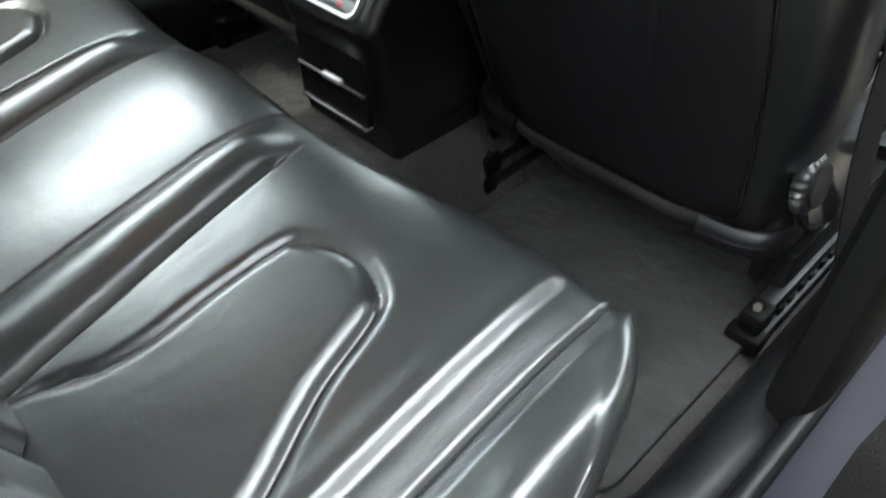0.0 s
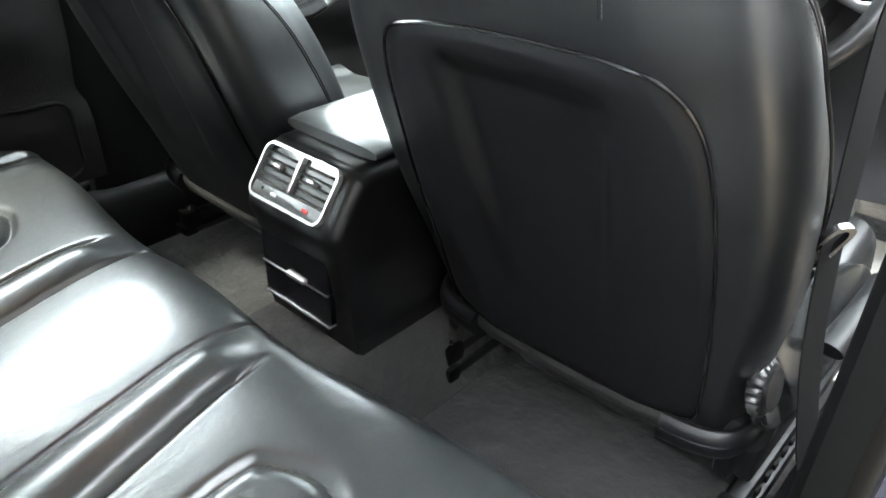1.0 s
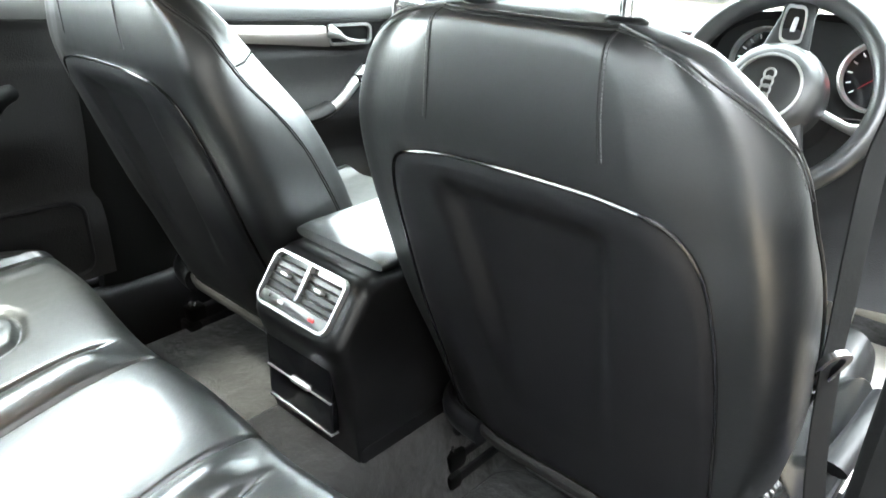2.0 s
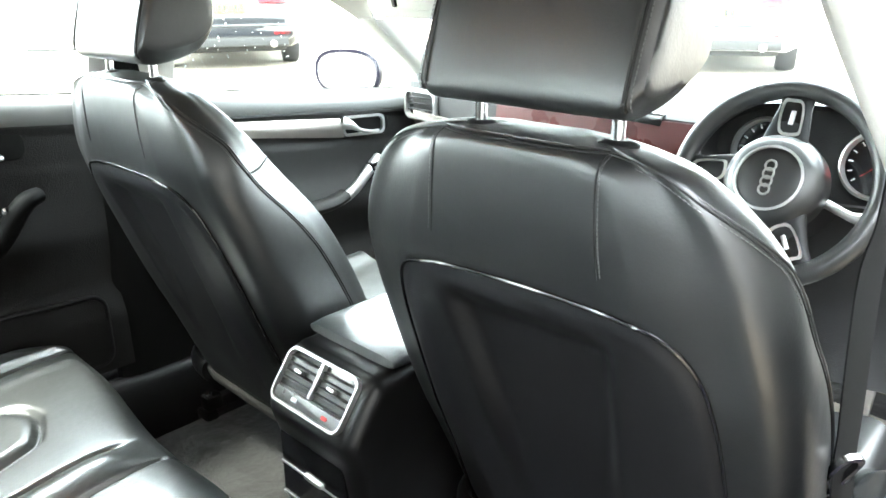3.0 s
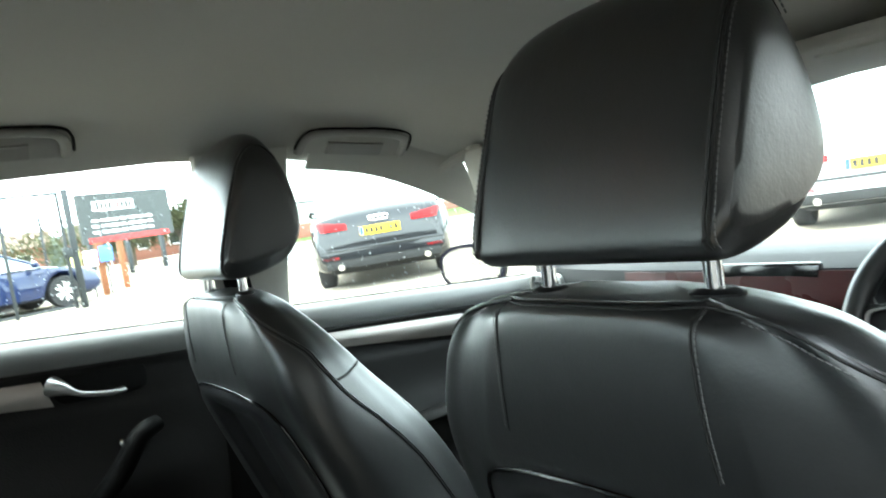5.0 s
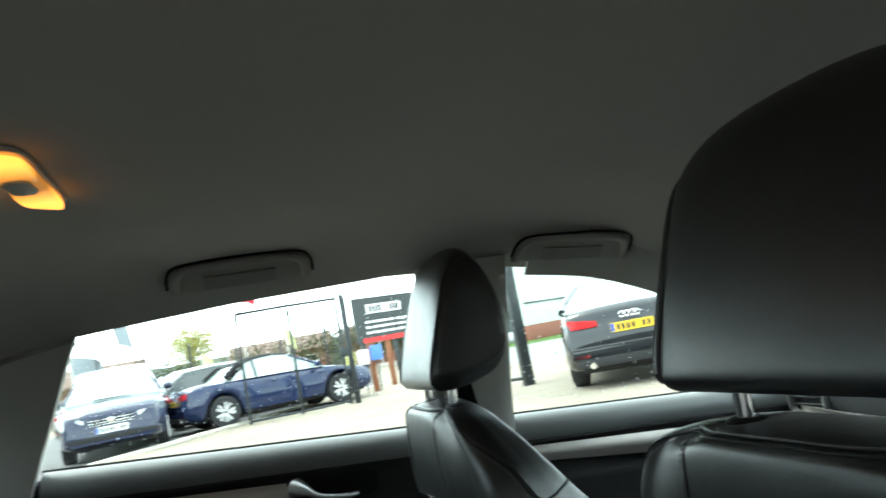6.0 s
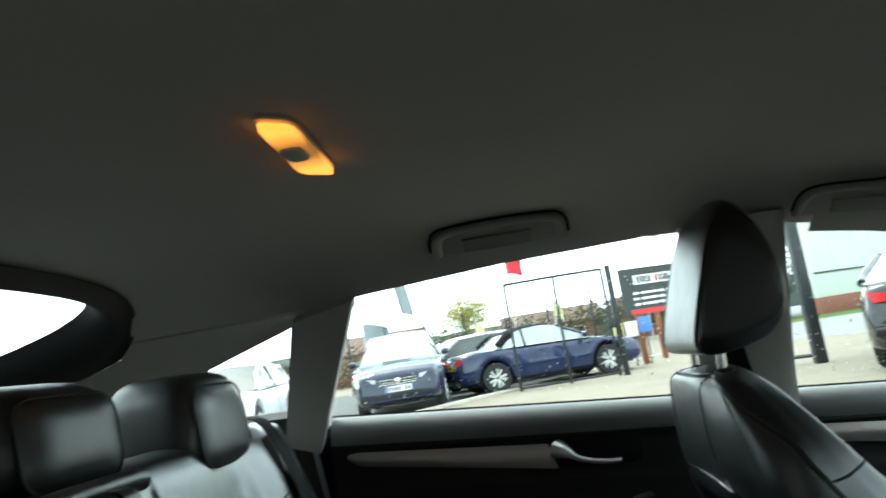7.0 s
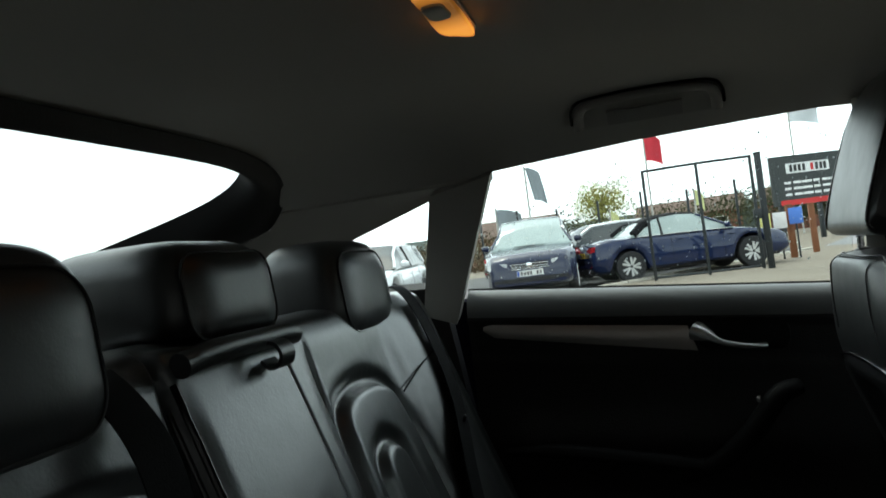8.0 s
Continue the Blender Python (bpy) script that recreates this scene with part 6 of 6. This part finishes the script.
        mir = part("door_mirror", loft([[Vector((sx * (mx + 0.03 + 0.10 * i), (0.675 - 0.5) * L + 0.06 * math.sin(a) * s, lerp(sh["deck"], 0.68)[0] + 0.07 + 0.065 * math.cos(a) * s)) for a in steps(0, 2 * math.pi * 11 / 12, 11)] for i, s in ((0, 0.7), (0.3, 1.0), (1.2, 1.0), (1.6, 0.6))]), pt, c)
        # door shut lines and handles
        for k in ((0.40, 0.66) if shape == "cab" else (0.27, 0.43, 0.66)):
            y = (k - 0.5) * L
            h = lerp(sh["deck"], k)[0]
            part("shut_line", tube([Vector((sx * half(k) * a * 1.002, y, z)) for a, z in ((0.985, 0.32), (1.0, 0.24 + (h - 0.24) * 0.35), (0.995, 0.24 + (h - 0.24) * 0.62), (0.97, 0.24 + (h - 0.24) * 0.70), (0.955, 0.24 + (h - 0.24) * 0.9))], 0.005, 5), UNDER, c)
            hk = k + 0.025
            part("door_handle", tube([Vector((sx * half(hk) * 0.975, (hk - 0.5) * L + q, 0.24 + (h - 0.24) * 0.80)) for q in (0.0, 0.07, 0.15)], 0.012, 6), pt, c)
        for ax in axles:
            tyre, rim_, disc = make_wheel(wr, 0.21)
            wm_ = Matrix.Translation((sx * (W / 2 - 0.115), (ax - 0.5) * L, wr)) @ Matrix.Rotation(radians(90 if sx > 0 else -90), 4, "Y")
            wh = part("wheel", move(tyre, wm_), TYRE, c)
            part("alloy_rim", move(rim_, wm_), RIM, wh, "five-spoke alloy rim")
            part("brake_disc", move(disc, wm_), UNDER, wh)
        # lamps wrapped round the corners
        h = lerp(sh["deck"], 0.02)[0]
        def wrap(k, xa, z, lift, fwd):
            return Vector((sx * half(k) * xa, (k - 0.5) * L + fwd, z + lift))
        tl = [[wrap(0.004, 0.52 + 0.46 * u, h - 0.17, 0.07 * v + 0.05 * u * v, -0.012 + 0.30 * max(0, u - 0.8)) for u in steps(0, 1.05, 10)] for v in (0, 0.5, 1)]
        part("tail_lamp", thick(loft(tl, closed=False), 0.03), LAMP_RED, c, "red tail lamp")
        hf = lerp(sh["deck"], 0.97)[0]
        hl = [[Vector((sx * half(0.985) * (0.55 + 0.46 * u), (0.993 - 0.5) * L - 0.22 * u * u + 0.012, hf - 0.20 + 0.11 * v + 0.03 * u * v)) for u in steps(0, 1, 10)] for v in (0, 0.5, 1)]
        part("head_lamp", thick(loft(hl, closed=False), 0.03), LAMP_CLEAR, c, "clear glass head lamp")
        part("reflector", box(sx * W * 0.36 - 0.10, sx * W * 0.36 + 0.10, -0.5 * L + 0.0, -0.5 * L + 0.03, 0.40, 0.44, 0.005), LAMP_RED, c)
        part("fog_lamp", box(sx * W * 0.34 - 0.11, sx * W * 0.34 + 0.11, 0.5 * L - 0.05, 0.5 * L + 0.005, 0.36, 0.43, 0.01), UNDER, c)
        part("exhaust", lathe([(0.035, 0), (0.04, 0.002), (0.04, 0.10), (0.033, 0.10)], basis((sx * W * 0.30, -0.5 * L + 0.06, 0.30), (1, 0, 0), (0, 0, 1), (0, -1, 0)), 14), CHROME, c)
    part("rear_bumper_line", box(-W * 0.42, W * 0.42, -0.5 * L - 0.012, -0.5 * L + 0.03, 0.50, 0.53, 0.008), P_GREY, c)
    part("rear_valance", box(-W * 0.40, W * 0.40, -0.5 * L - 0.004, -0.5 * L + 0.06, 0.27, 0.38, 0.012), UNDER, c)
    gz = lerp(sh["deck"], 0.985)[0]
    gr_ = part("grille", box(-0.36, 0.36, 0.5 * L - 0.05, 0.5 * L + 0.004, gz - 0.20, gz - 0.07, 0.012), UNDER, c)
    for q in (0.10, 0.15, 0.19):
        part("grille_bar", box(-0.37, 0.37, 0.5 * L - 0.02, 0.5 * L + 0.012, gz - q - 0.006, gz - q + 0.006, 0.003), CHROME, gr_)
    part("front_badge", lathe([(0.05, 0), (0.055, 0.006), (0.045, 0.012), (0.0, 0.012)], basis((0, 0.5 * L + 0.008, gz - 0.13), (1, 0, 0), (0, 0, 1), (0, 1, 0)), 24), CHROME, c)
    part("lower_intake", box(-0.55, 0.55, 0.5 * L - 0.06, 0.5 * L + 0.002, 0.34, 0.44, 0.012), UNDER, c)
    for k in range(4):
        part("rear_badge", tube([(-0.09 + 0.06 * k + 0.035 * math.cos(q), -0.5 * L - 0.012, lerp(sh["deck"], 0.02)[0] - 0.075 + 0.035 * math.sin(q)) for q in steps(0, 2 * math.pi * 15 / 16, 15)], 0.006, 5, True, up=(0, 1, 0)), CHROME, c)
    for front, pm, y, z in ((True, PLATE_W, 0.5 * L + 0.012, gz - 0.28), (False, PLATE_Y, -0.5 * L - 0.018, lerp(sh["deck"], 0.02)[0] - 0.22)):
        f = 1 if front else -1
        plm = basis((0, y, z), (-f, 0, 0), (0, 0, 1), (0, f, 0))
        pl = part("number_plate", plate(round_rect(0.52, 0.112, 0.01), 0.008, 0, plm), pm, c, "white plate" if front else "yellow plate")
        part("plate_band", plate(round_rect(0.045, 0.10, 0.004), 0.002, 0, plm @ Matrix.Translation((-0.232, 0, 0.008))), PLATE_B, pl)
        for k in range(7):
            if k != 4:
                part("plate_bar", plate(round_rect(0.038, 0.07, 0.003, 2), 0.002, 0, plm @ Matrix.Translation((-0.165 + 0.062 * k, 0, 0.008))), INK, pl)
    part("wiper", tube([(-0.3, (k1 - 0.5) * L - 0.03, lerp(sh["deck"], k1)[0] + 0.04), (0.35, (k1 - 0.5) * L - 0.02, lerp(sh["deck"], k1)[0] + 0.05)], 0.010, 5), UNDER, c)
    return c


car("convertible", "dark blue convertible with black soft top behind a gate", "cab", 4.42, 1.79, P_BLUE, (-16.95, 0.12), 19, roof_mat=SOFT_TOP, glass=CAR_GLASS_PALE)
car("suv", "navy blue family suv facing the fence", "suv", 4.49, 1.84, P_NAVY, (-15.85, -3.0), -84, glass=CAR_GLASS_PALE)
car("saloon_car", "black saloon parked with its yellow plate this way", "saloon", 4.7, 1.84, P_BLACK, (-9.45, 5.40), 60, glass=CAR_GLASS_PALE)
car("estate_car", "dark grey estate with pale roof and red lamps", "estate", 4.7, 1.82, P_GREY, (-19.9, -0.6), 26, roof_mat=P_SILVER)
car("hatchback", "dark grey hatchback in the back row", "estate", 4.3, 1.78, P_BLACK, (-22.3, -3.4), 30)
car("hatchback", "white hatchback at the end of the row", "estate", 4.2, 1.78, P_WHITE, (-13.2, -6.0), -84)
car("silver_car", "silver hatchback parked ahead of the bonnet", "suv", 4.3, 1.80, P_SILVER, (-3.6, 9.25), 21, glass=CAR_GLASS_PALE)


# ---- gate and fence ----
def post(name, x, y, s, h, label, material=FENCE, group="fence posts"):
    p = thing(name, (x, y, G), label, "post", group)
    part("shaft", box(-s / 2, s / 2, -s / 2, s / 2, 0, h, 0.008), material, p)
    part("cap", box(-s * 0.56, s * 0.56, -s * 0.56, s * 0.56, h, h + 0.02, 0.006), material, p)
    return p


gate = thing("gate", (0, 0, G), "black steel frame gate standing open", "gate")
gp = [Vector((-14.78, -0.43, 0)), Vector((-14.70, 0.60, 0)), Vector((-14.90, 1.62, 0))]
for i, p in enumerate(gp):
    part("stile", box(p.x - 0.03, p.x + 0.03, p.y - 0.03, p.y + 0.03, 0.02, 2.27, 0.006), FENCE, gate)
part("top_rail", tube([gp[0] + Vector((0, 0, 2.25)), gp[1] + Vector((0, 0, 2.25)), gp[2] + Vector((0, 0, 2.25))], 0.03, 6), FENCE, gate)
part("bottom_rail", tube([gp[0] + Vector((0, 0, 0.08)), gp[1] + Vector((0, 0, 0.08)), gp[2] + Vector((0, 0, 0.08))], 0.025, 6), FENCE, gate)
part("latch", box(-14.86, -14.78, 1.55, 1.70, 1.0, 1.2, 0.01), FENCE, gate)
post("gate_post", -15.04, 1.78, 0.12, 2.30, "thick black steel gate post")
post("gate_post", -10.55, 3.94, 0.16, 2.75, "thick black steel post by the entrance")
fence = thing("rail", (0, 0, G), "low black steel rail beside the entrance post", "rail")
part("bar", tube([(-10.55, 3.94, 0.12), (-11.2, 3.2, 0.12)], 0.03, 6), FENCE, fence)
for i in range(8):
    post("fence_post", -31.5 + 0.3 * i, -9.5 + 1.75 * i, 0.09, 2.6 + 0.1 * (i % 3), "dark slim fence post at the back of the car park")
for x, y, h in ((-18.4, 2.75, 1.25), (-20.1, 3.55, 1.25)):
    p = post("bollard", x, y, 0.14, h, "reddish brown timber bollard with paper notice", WOOD, "bollards")
NOTICE = [mat("notice_" + n, c, 0.6, var=0.1, var_scale=8) for n, c in (("yellow", (0.7, 0.65, 0.2)), ("white", (0.75, 0.72, 0.7)), ("blue", (0.08, 0.2, 0.6)))]
for i, (y, z) in enumerate(((2.15, 1.05), (2.5, 1.05), (2.85, 1.12))):
    nb = thing("notice_board", (-18.2, y, G), "small coloured notice on a thin stake", "notice", "notices")
    part("stake", tube([(0, 0, 0), (0, 0, z)], 0.02, 6), FENCE, nb)
    part("notice", box(0.02, 0.03, -0.15, 0.15, z - 0.32, z + 0.06, 0.004), NOTICE[i], nb)

# ---- big sign ----
SIGN = mat("dark_sign_face", (0.03, 0.035, 0.034), 0.5, var=0.2, var_scale=2)
sg = thing("advert_board", (-33.6, 6.3, G), "large dark advertising board with white panel and pale lines", "sign")
sm = basis((0, 0, 0), (-0.42, 0.907, 0), (0, 0, 1), (0.907, 0.42, 0))
part("board", plate(round_rect(4.6, 2.1, 0.03), 0.12, 0, sm @ Matrix.Translation((0.3, 2.55, 0))), SIGN, sg)
part("name_panel", plate(round_rect(2.0, 0.42, 0.02), 0.02, 0, sm @ Matrix.Translation((-0.3, 3.05, 0.12))), WHITE, sg)
for k, q in enumerate((-1.08, -0.88, -0.68, -0.48, -0.10, 0.12, 0.32, 0.50)):
    part("name_bar", plate(round_rect(0.13, 0.30, 0.01), 0.01, 0, sm @ Matrix.Translation((q, 3.05, 0.14))), RED if k == 4 else INK, sg)
for k in range(3):
    for j in range(7):
        part("text_bar", plate(round_rect(0.30 + 0.08 * ((j * 7 + k * 3) % 3), 0.10, 0.01), 0.01, 0, sm @ Matrix.Translation((-1.3 + 0.45 * j, 2.45 - 0.25 * k, 0.12))), WHITE, sg)
part("red_band", plate(round_rect(4.0, 0.22, 0.02), 0.01, 0, sm @ Matrix.Translation((0.3, 1.62, 0.12))), RED, sg)
for q in (-1.6, 0.2, 2.0):
    part("leg", move(box(q - 0.08, q + 0.08, -0.08, 0.08, 0, 1.6, 0.01), sm @ basis((0, 0, -0.1), (1, 0, 0), (0, 0, -1), (0, 1, 0))), FENCE, sg)

# ---- flags ----
def flag(x, y, h, w, fh, material, label, lean=0.0):
    f = thing("flag", (x, y, G), label, "flag", "flags")
    part("pole", tube([(0, 0, 0), (0, 0, h)], 0.05, 8), GREY_PLASTIC, f)
    part("cloth", thick(grid(lambda u, v: Vector((0.25 * math.sin(4 * u + 2 * v) * u, 0.05 + w * u - lean * v, h - 0.1 - fh * v - 0.35 * u * u)), steps(0, 1, 14), steps(0, 1, 14)), 0.01), material, f)


FLAG_R, FLAG_G, FLAG_Y, FLAG_W = (mat("flag_" + n, c, 0.8, var=0.15, var_scale=1.5) for n, c in (("red", (0.55, 0.03, 0.05)), ("grey", (0.25, 0.28, 0.3)), ("yellow", (0.62, 0.64, 0.30)), ("white", (0.7, 0.72, 0.75))))
flag(-44, -0.4, 7.0, 0.9, 1.5, FLAG_R, "red cloth flag on a tall pole")
flag(-38.6, -6.7, 5.6, 0.7, 1.8, FLAG_G, "grey cloth banner on a tall pole", -0.3)
flag(-48.2, 8.2, 8.0, 1.6, 1.1, FLAG_W, "white cloth flag on a tall pole")
flag(-40, 1.8, 3.2, 0.4, 0.8, FLAG_Y, "yellow cloth flag on a pole")
flag(-40, -2.6, 2.7, 0.4, 0.7, FLAG_Y, "yellow cloth flag on a short pole")
flag(-36, -8.0, 3.4, 1.2, 0.9, FLAG_G, "grey banner board on a pole")

# ---- buildings ----
CLAD = mat("pale_green_cladding", (0.55, 0.60, 0.55), 0.55, var=0.08, var_scale=0.8, bump=0.1, bump_scale=12)
BRICK = mat("red_brown_brick", (0.22, 0.09, 0.06), 0.9, var=0.3, var_scale=6, bump=0.5, bump_scale=30)
ROOF_T = mat("brown_roof_tiles", (0.12, 0.075, 0.055), 0.9, var=0.3, var_scale=5, bump=0.6, bump_scale=16)
wh = thing("warehouse", (-42.5, 16.6, G), "pale green clad warehouse with brick base and dark seam", "building")
wmx = basis((0, 0, 0), (-0.575, 0.818, 0), (-0.818, -0.575, 0), (0, 0, 1))
part("plinth", move(box(0, 40, 0, 0.4, 0, 0.95, 0.02), wmx), BRICK, wh)
for k in range(20):
    part("cladding_panel", move(box(2 * k + 0.01, 2 * k + 1.99, 0.02, 0.38, 0.95, 9.0, 0.02), wmx), CLAD, wh)
part("dark_seam", move(box(0, 40, -0.03, 0.02, 2.3, 2.4, 0), wmx), FENCE, wh)
part("roof", move(box(-0.6, 40.2, -0.1, 12, 9.0, 9.3, 0.02), wmx), FENCE, wh)
for k in range(3):
    wb = thing("barrier_block", tuple(wmx @ Vector((1.8 + 1.75 * k, -6.5, 0)) + Vector((-42.5, 16.6, G))), "white concrete barrier block on the verge", "barrier", "barriers")
    part("block", move(loft([[Vector((a * s, b_ * t, z)) for a, b_ in ((-0.7, -0.35), (0.7, -0.35), (0.7, 0.35), (-0.7, 0.35))] for s, t, z in ((1, 1, 0), (1, 1, 0.2), (0.96, 0.7, 0.95), (0.9, 0.5, 1.0))]), wmx), PLATE_W, wb)
for x, y, w, d, h, rz in ((-62, -13, 9, 7, 2.5, 10), (-74, 3, 9, 7, 2.6, -5), (-76, 15, 10, 7, 2.8, 8)):
    hs = thing("house", (x, y, G), "low brick house with brown pitched roof", "house", "houses")
    hs.rotation_euler = (0, 0, radians(rz))
    part("wall", box(-d / 2, d / 2, -w / 2, w / 2, 0, h, 0.02), BRICK, hs)
    part("roof", loft([[Vector((-d / 2 - 0.4, yy, h)), Vector((d / 2 + 0.4, yy, h)), Vector((0.2, yy, h + 1.5)), Vector((-0.2, yy, h + 1.5))] for yy in (-w / 2 - 0.4, w / 2 + 0.4)]), ROOF_T, hs)
    for k in range(3):
        wn_ = part("window", box(d / 2 - 0.02, d / 2 + 0.05, -w * 0.3 + k * w * 0.3 - 0.6, -w * 0.3 + k * w * 0.3 + 0.6, 1.0, 2.1, 0.02), PLATE_W, hs)
        part("window_pane", box(d / 2 + 0.05, d / 2 + 0.06, -w * 0.3 + k * w * 0.3 - 0.5, -w * 0.3 + k * w * 0.3 + 0.5, 1.1, 2.0, 0), CAR_GLASS, wn_)

# ---- trees and hedges ----
LEAF_W = mat("willow_leaves", (0.36, 0.35, 0.10), 0.7, spec=0.2, var=0.35, var_scale=0.8)
LEAF_D = mat("hedge_leaves", (0.06, 0.065, 0.03), 0.8, spec=0.2, var=0.4, var_scale=0.4)
LEAF_B = mat("winter_twigs", (0.11, 0.085, 0.05), 0.85, spec=0.15, var=0.35, var_scale=0.4)
BARK = mat("bark", (0.09, 0.07, 0.05), 0.9, var=0.3, var_scale=4, bump=0.8, bump_scale=20)
rnd = random.Random(7)


def leaves(centres, n, spread, size, droop=0.0):
    verts, faces = [], []
    for cx, cy, cz, r in centres:
        for _ in range(n):
            v = Vector((rnd.gauss(0, 1), rnd.gauss(0, 1), rnd.gauss(0, 1)))
            v = v.normalized() * r * rnd.random() ** 0.4
            p = Vector((cx, cy, cz)) + Vector((v.x, v.y, v.z * spread - droop * rnd.random()))
            a = Vector((rnd.gauss(0, 1), rnd.gauss(0, 1), rnd.gauss(0, 1))).normalized()
            b = a.cross(Vector((rnd.gauss(0, 1), rnd.gauss(0, 1), rnd.gauss(0, 1)))).normalized()
            s = size * (0.6 + 0.8 * rnd.random())
            i = len(verts)
            verts += [p - a * s, p - b * s * 0.5, p + a * s, p + b * s * 0.5]
            faces.append((i, i + 1, i + 2, i + 3))
    me = bpy.data.meshes.new("leaves")
    me.from_pydata(verts, [], faces)
    return me


def tree(x, y, h, r, material, label, n=90, size=0.16, droop=0.5):
    t = thing("tree", (x, y, G), label, "tree", "trees")
    part("trunk", tube(spline([(0, 0, 0), (0.1, 0.05, h * 0.25), (0.0, 0.1, h * 0.5), (0.1, 0.0, h * 0.75)], 5), lambda k: 0.22 * (1 - 0.75 * k), 10), BARK, t)
    cs = []
    for k in range(14):
        a = rnd.random() * 6.28
        d = r * (0.35 + 0.55 * rnd.random())
        p = Vector((d * math.cos(a), d * math.sin(a), h * (0.5 + 0.4 * rnd.random())))
        part("limb", tube(spline([(0.05, 0.05, h * (0.25 + 0.3 * rnd.random())), p * 0.5 + Vector((0, 0, h * 0.28)), p], 4), lambda q: 0.07 * (1 - 0.8 * q), 6), BARK, t)
        cs.append((p.x, p.y, p.z, r * (0.28 + 0.22 * rnd.random())))
    me = leaves(cs, n, 0.8, size, droop)
    me.materials.append(material)
    cr_ = new("crown", me)
    cr_.parent = t
    return t


tree(-59.2, -4.6, 6.6, 3.1, LEAF_W, "yellow-green willow coming into leaf", 330, 0.09, 1.6)
tree(-52, 13.5, 4.6, 2.4, LEAF_D, "dark bushy tree behind the sign", 260, 0.12, 0.6)
tree(-50, 9.8, 4.0, 2.2, LEAF_D, "dark bushy tree by the road", 260, 0.12, 0.6)
for nm, mt, lab, pts in (("hedge", LEAF_D, "dark green hedge and shrubs at the far side", [(-56 + rnd.uniform(-4, 4), y, 1.0 + 0.07 * max(0, y) + rnd.uniform(-0.3, 1.3), 1.5 + rnd.random()) for y in steps(-12, 24, 44)]),
                         ("brown_scrub", LEAF_B, "brown leafless scrub along the field edge", [(-52 + rnd.uniform(-4, 4), y, 0.9 + rnd.uniform(-0.3, 0.8), 1.4 + rnd.random()) for y in steps(-44, -11, 44)])):
    me = leaves(pts, 420, 0.8, 0.11)
    me.materials.append(mt)
    tagged(new(nm, me), lab, "hedge", "", "stuff").location = (0, 0, G)

# unseen plain wall, added to cut the skylight through the open doors
bm = box(1.78, 2.05, -9.0, 2.0, G - 0.02, 2.5, 0.02)
struct("wall_light_block", bm, mat("dark_blocking_wall", (0.12, 0.115, 0.11), 0.85, spec=0.2, var=0.15, var_scale=1.0, bump=0.3, bump_scale=60), "plain dark wall added out of view to block light", "wall")

# far wooded ridge all round
RIDGE = mat("far_wooded_ridge", (0.07, 0.085, 0.075), 0.95, spec=0.1, var=0.35, var_scale=0.05)
rg = []
for k in range(181):
    a = 2 * math.pi * k / 180
    r = 210 + 12 * math.sin(3 * a)
    hh = 8.5 + 4.5 * noise.noise(Vector((3 * math.cos(a), 3 * math.sin(a), 0))) + 1.2 * noise.noise(Vector((30 * math.cos(a), 30 * math.sin(a), 2)))
    rg.append([Vector((r * math.cos(a), r * math.sin(a), -1)), Vector((r * math.cos(a), r * math.sin(a), G + hh * 0.7)), Vector(((r + 12) * math.cos(a), (r + 12) * math.sin(a), G + hh)), Vector(((r + 30) * math.cos(a), (r + 30) * math.sin(a), -1))])
struct("backdrop", loft(rg, closed=False), RIDGE, "far wooded hills round the horizon", "backdrop")

# ---- rain drops on the side windows ----
DROP = mat("rain_drop", (0.75, 0.78, 0.8), 0.1, spec=0.8)
rd = random.Random(21)
for nm, ya, yb, cnt, lab in (("rain_drops", -0.63, 0.0, 420, "small rain drops on the rear side window"), ("rain_drops", 0.20, 0.75, 240, "small rain drops on the front side window")):
    verts, faces = [], []
    for _ in range(cnt):
        y = rd.uniform(ya, yb)
        zz = sill_z(y) + 0.02 + (rail_z(y) - sill_z(y) - 0.02) * rd.random() ** (1.0 if ya < 0 else 1.6)
        r = 0.0006 + 0.0013 * rd.random() ** 2.5
        c = Vector((-side_x(zz, y) - 0.0165, y, zz))
        i = len(verts)
        n = 7
        for ring_r, off in ((r, 0.0), (r * 0.75, -r * 0.4)):
            for k in range(n):
                a = 2 * math.pi * k / n
                verts.append(c + Vector((off, ring_r * math.cos(a), ring_r * 1.2 * math.sin(a))))
        verts.append(c + Vector((-r * 0.6, 0, 0)))
        for k in range(n):
            j = (k + 1) % n
            faces += [(i + k, i + j, i + n + j, i + n + k), (i + n + k, i + n + j, i + 2 * n)]
    me = bpy.data.meshes.new("rain_drops")
    me.from_pydata(verts, [], faces)
    me.materials.append(DROP)
    tagged(new(nm, me), lab, "rain drops", "", "stuff")
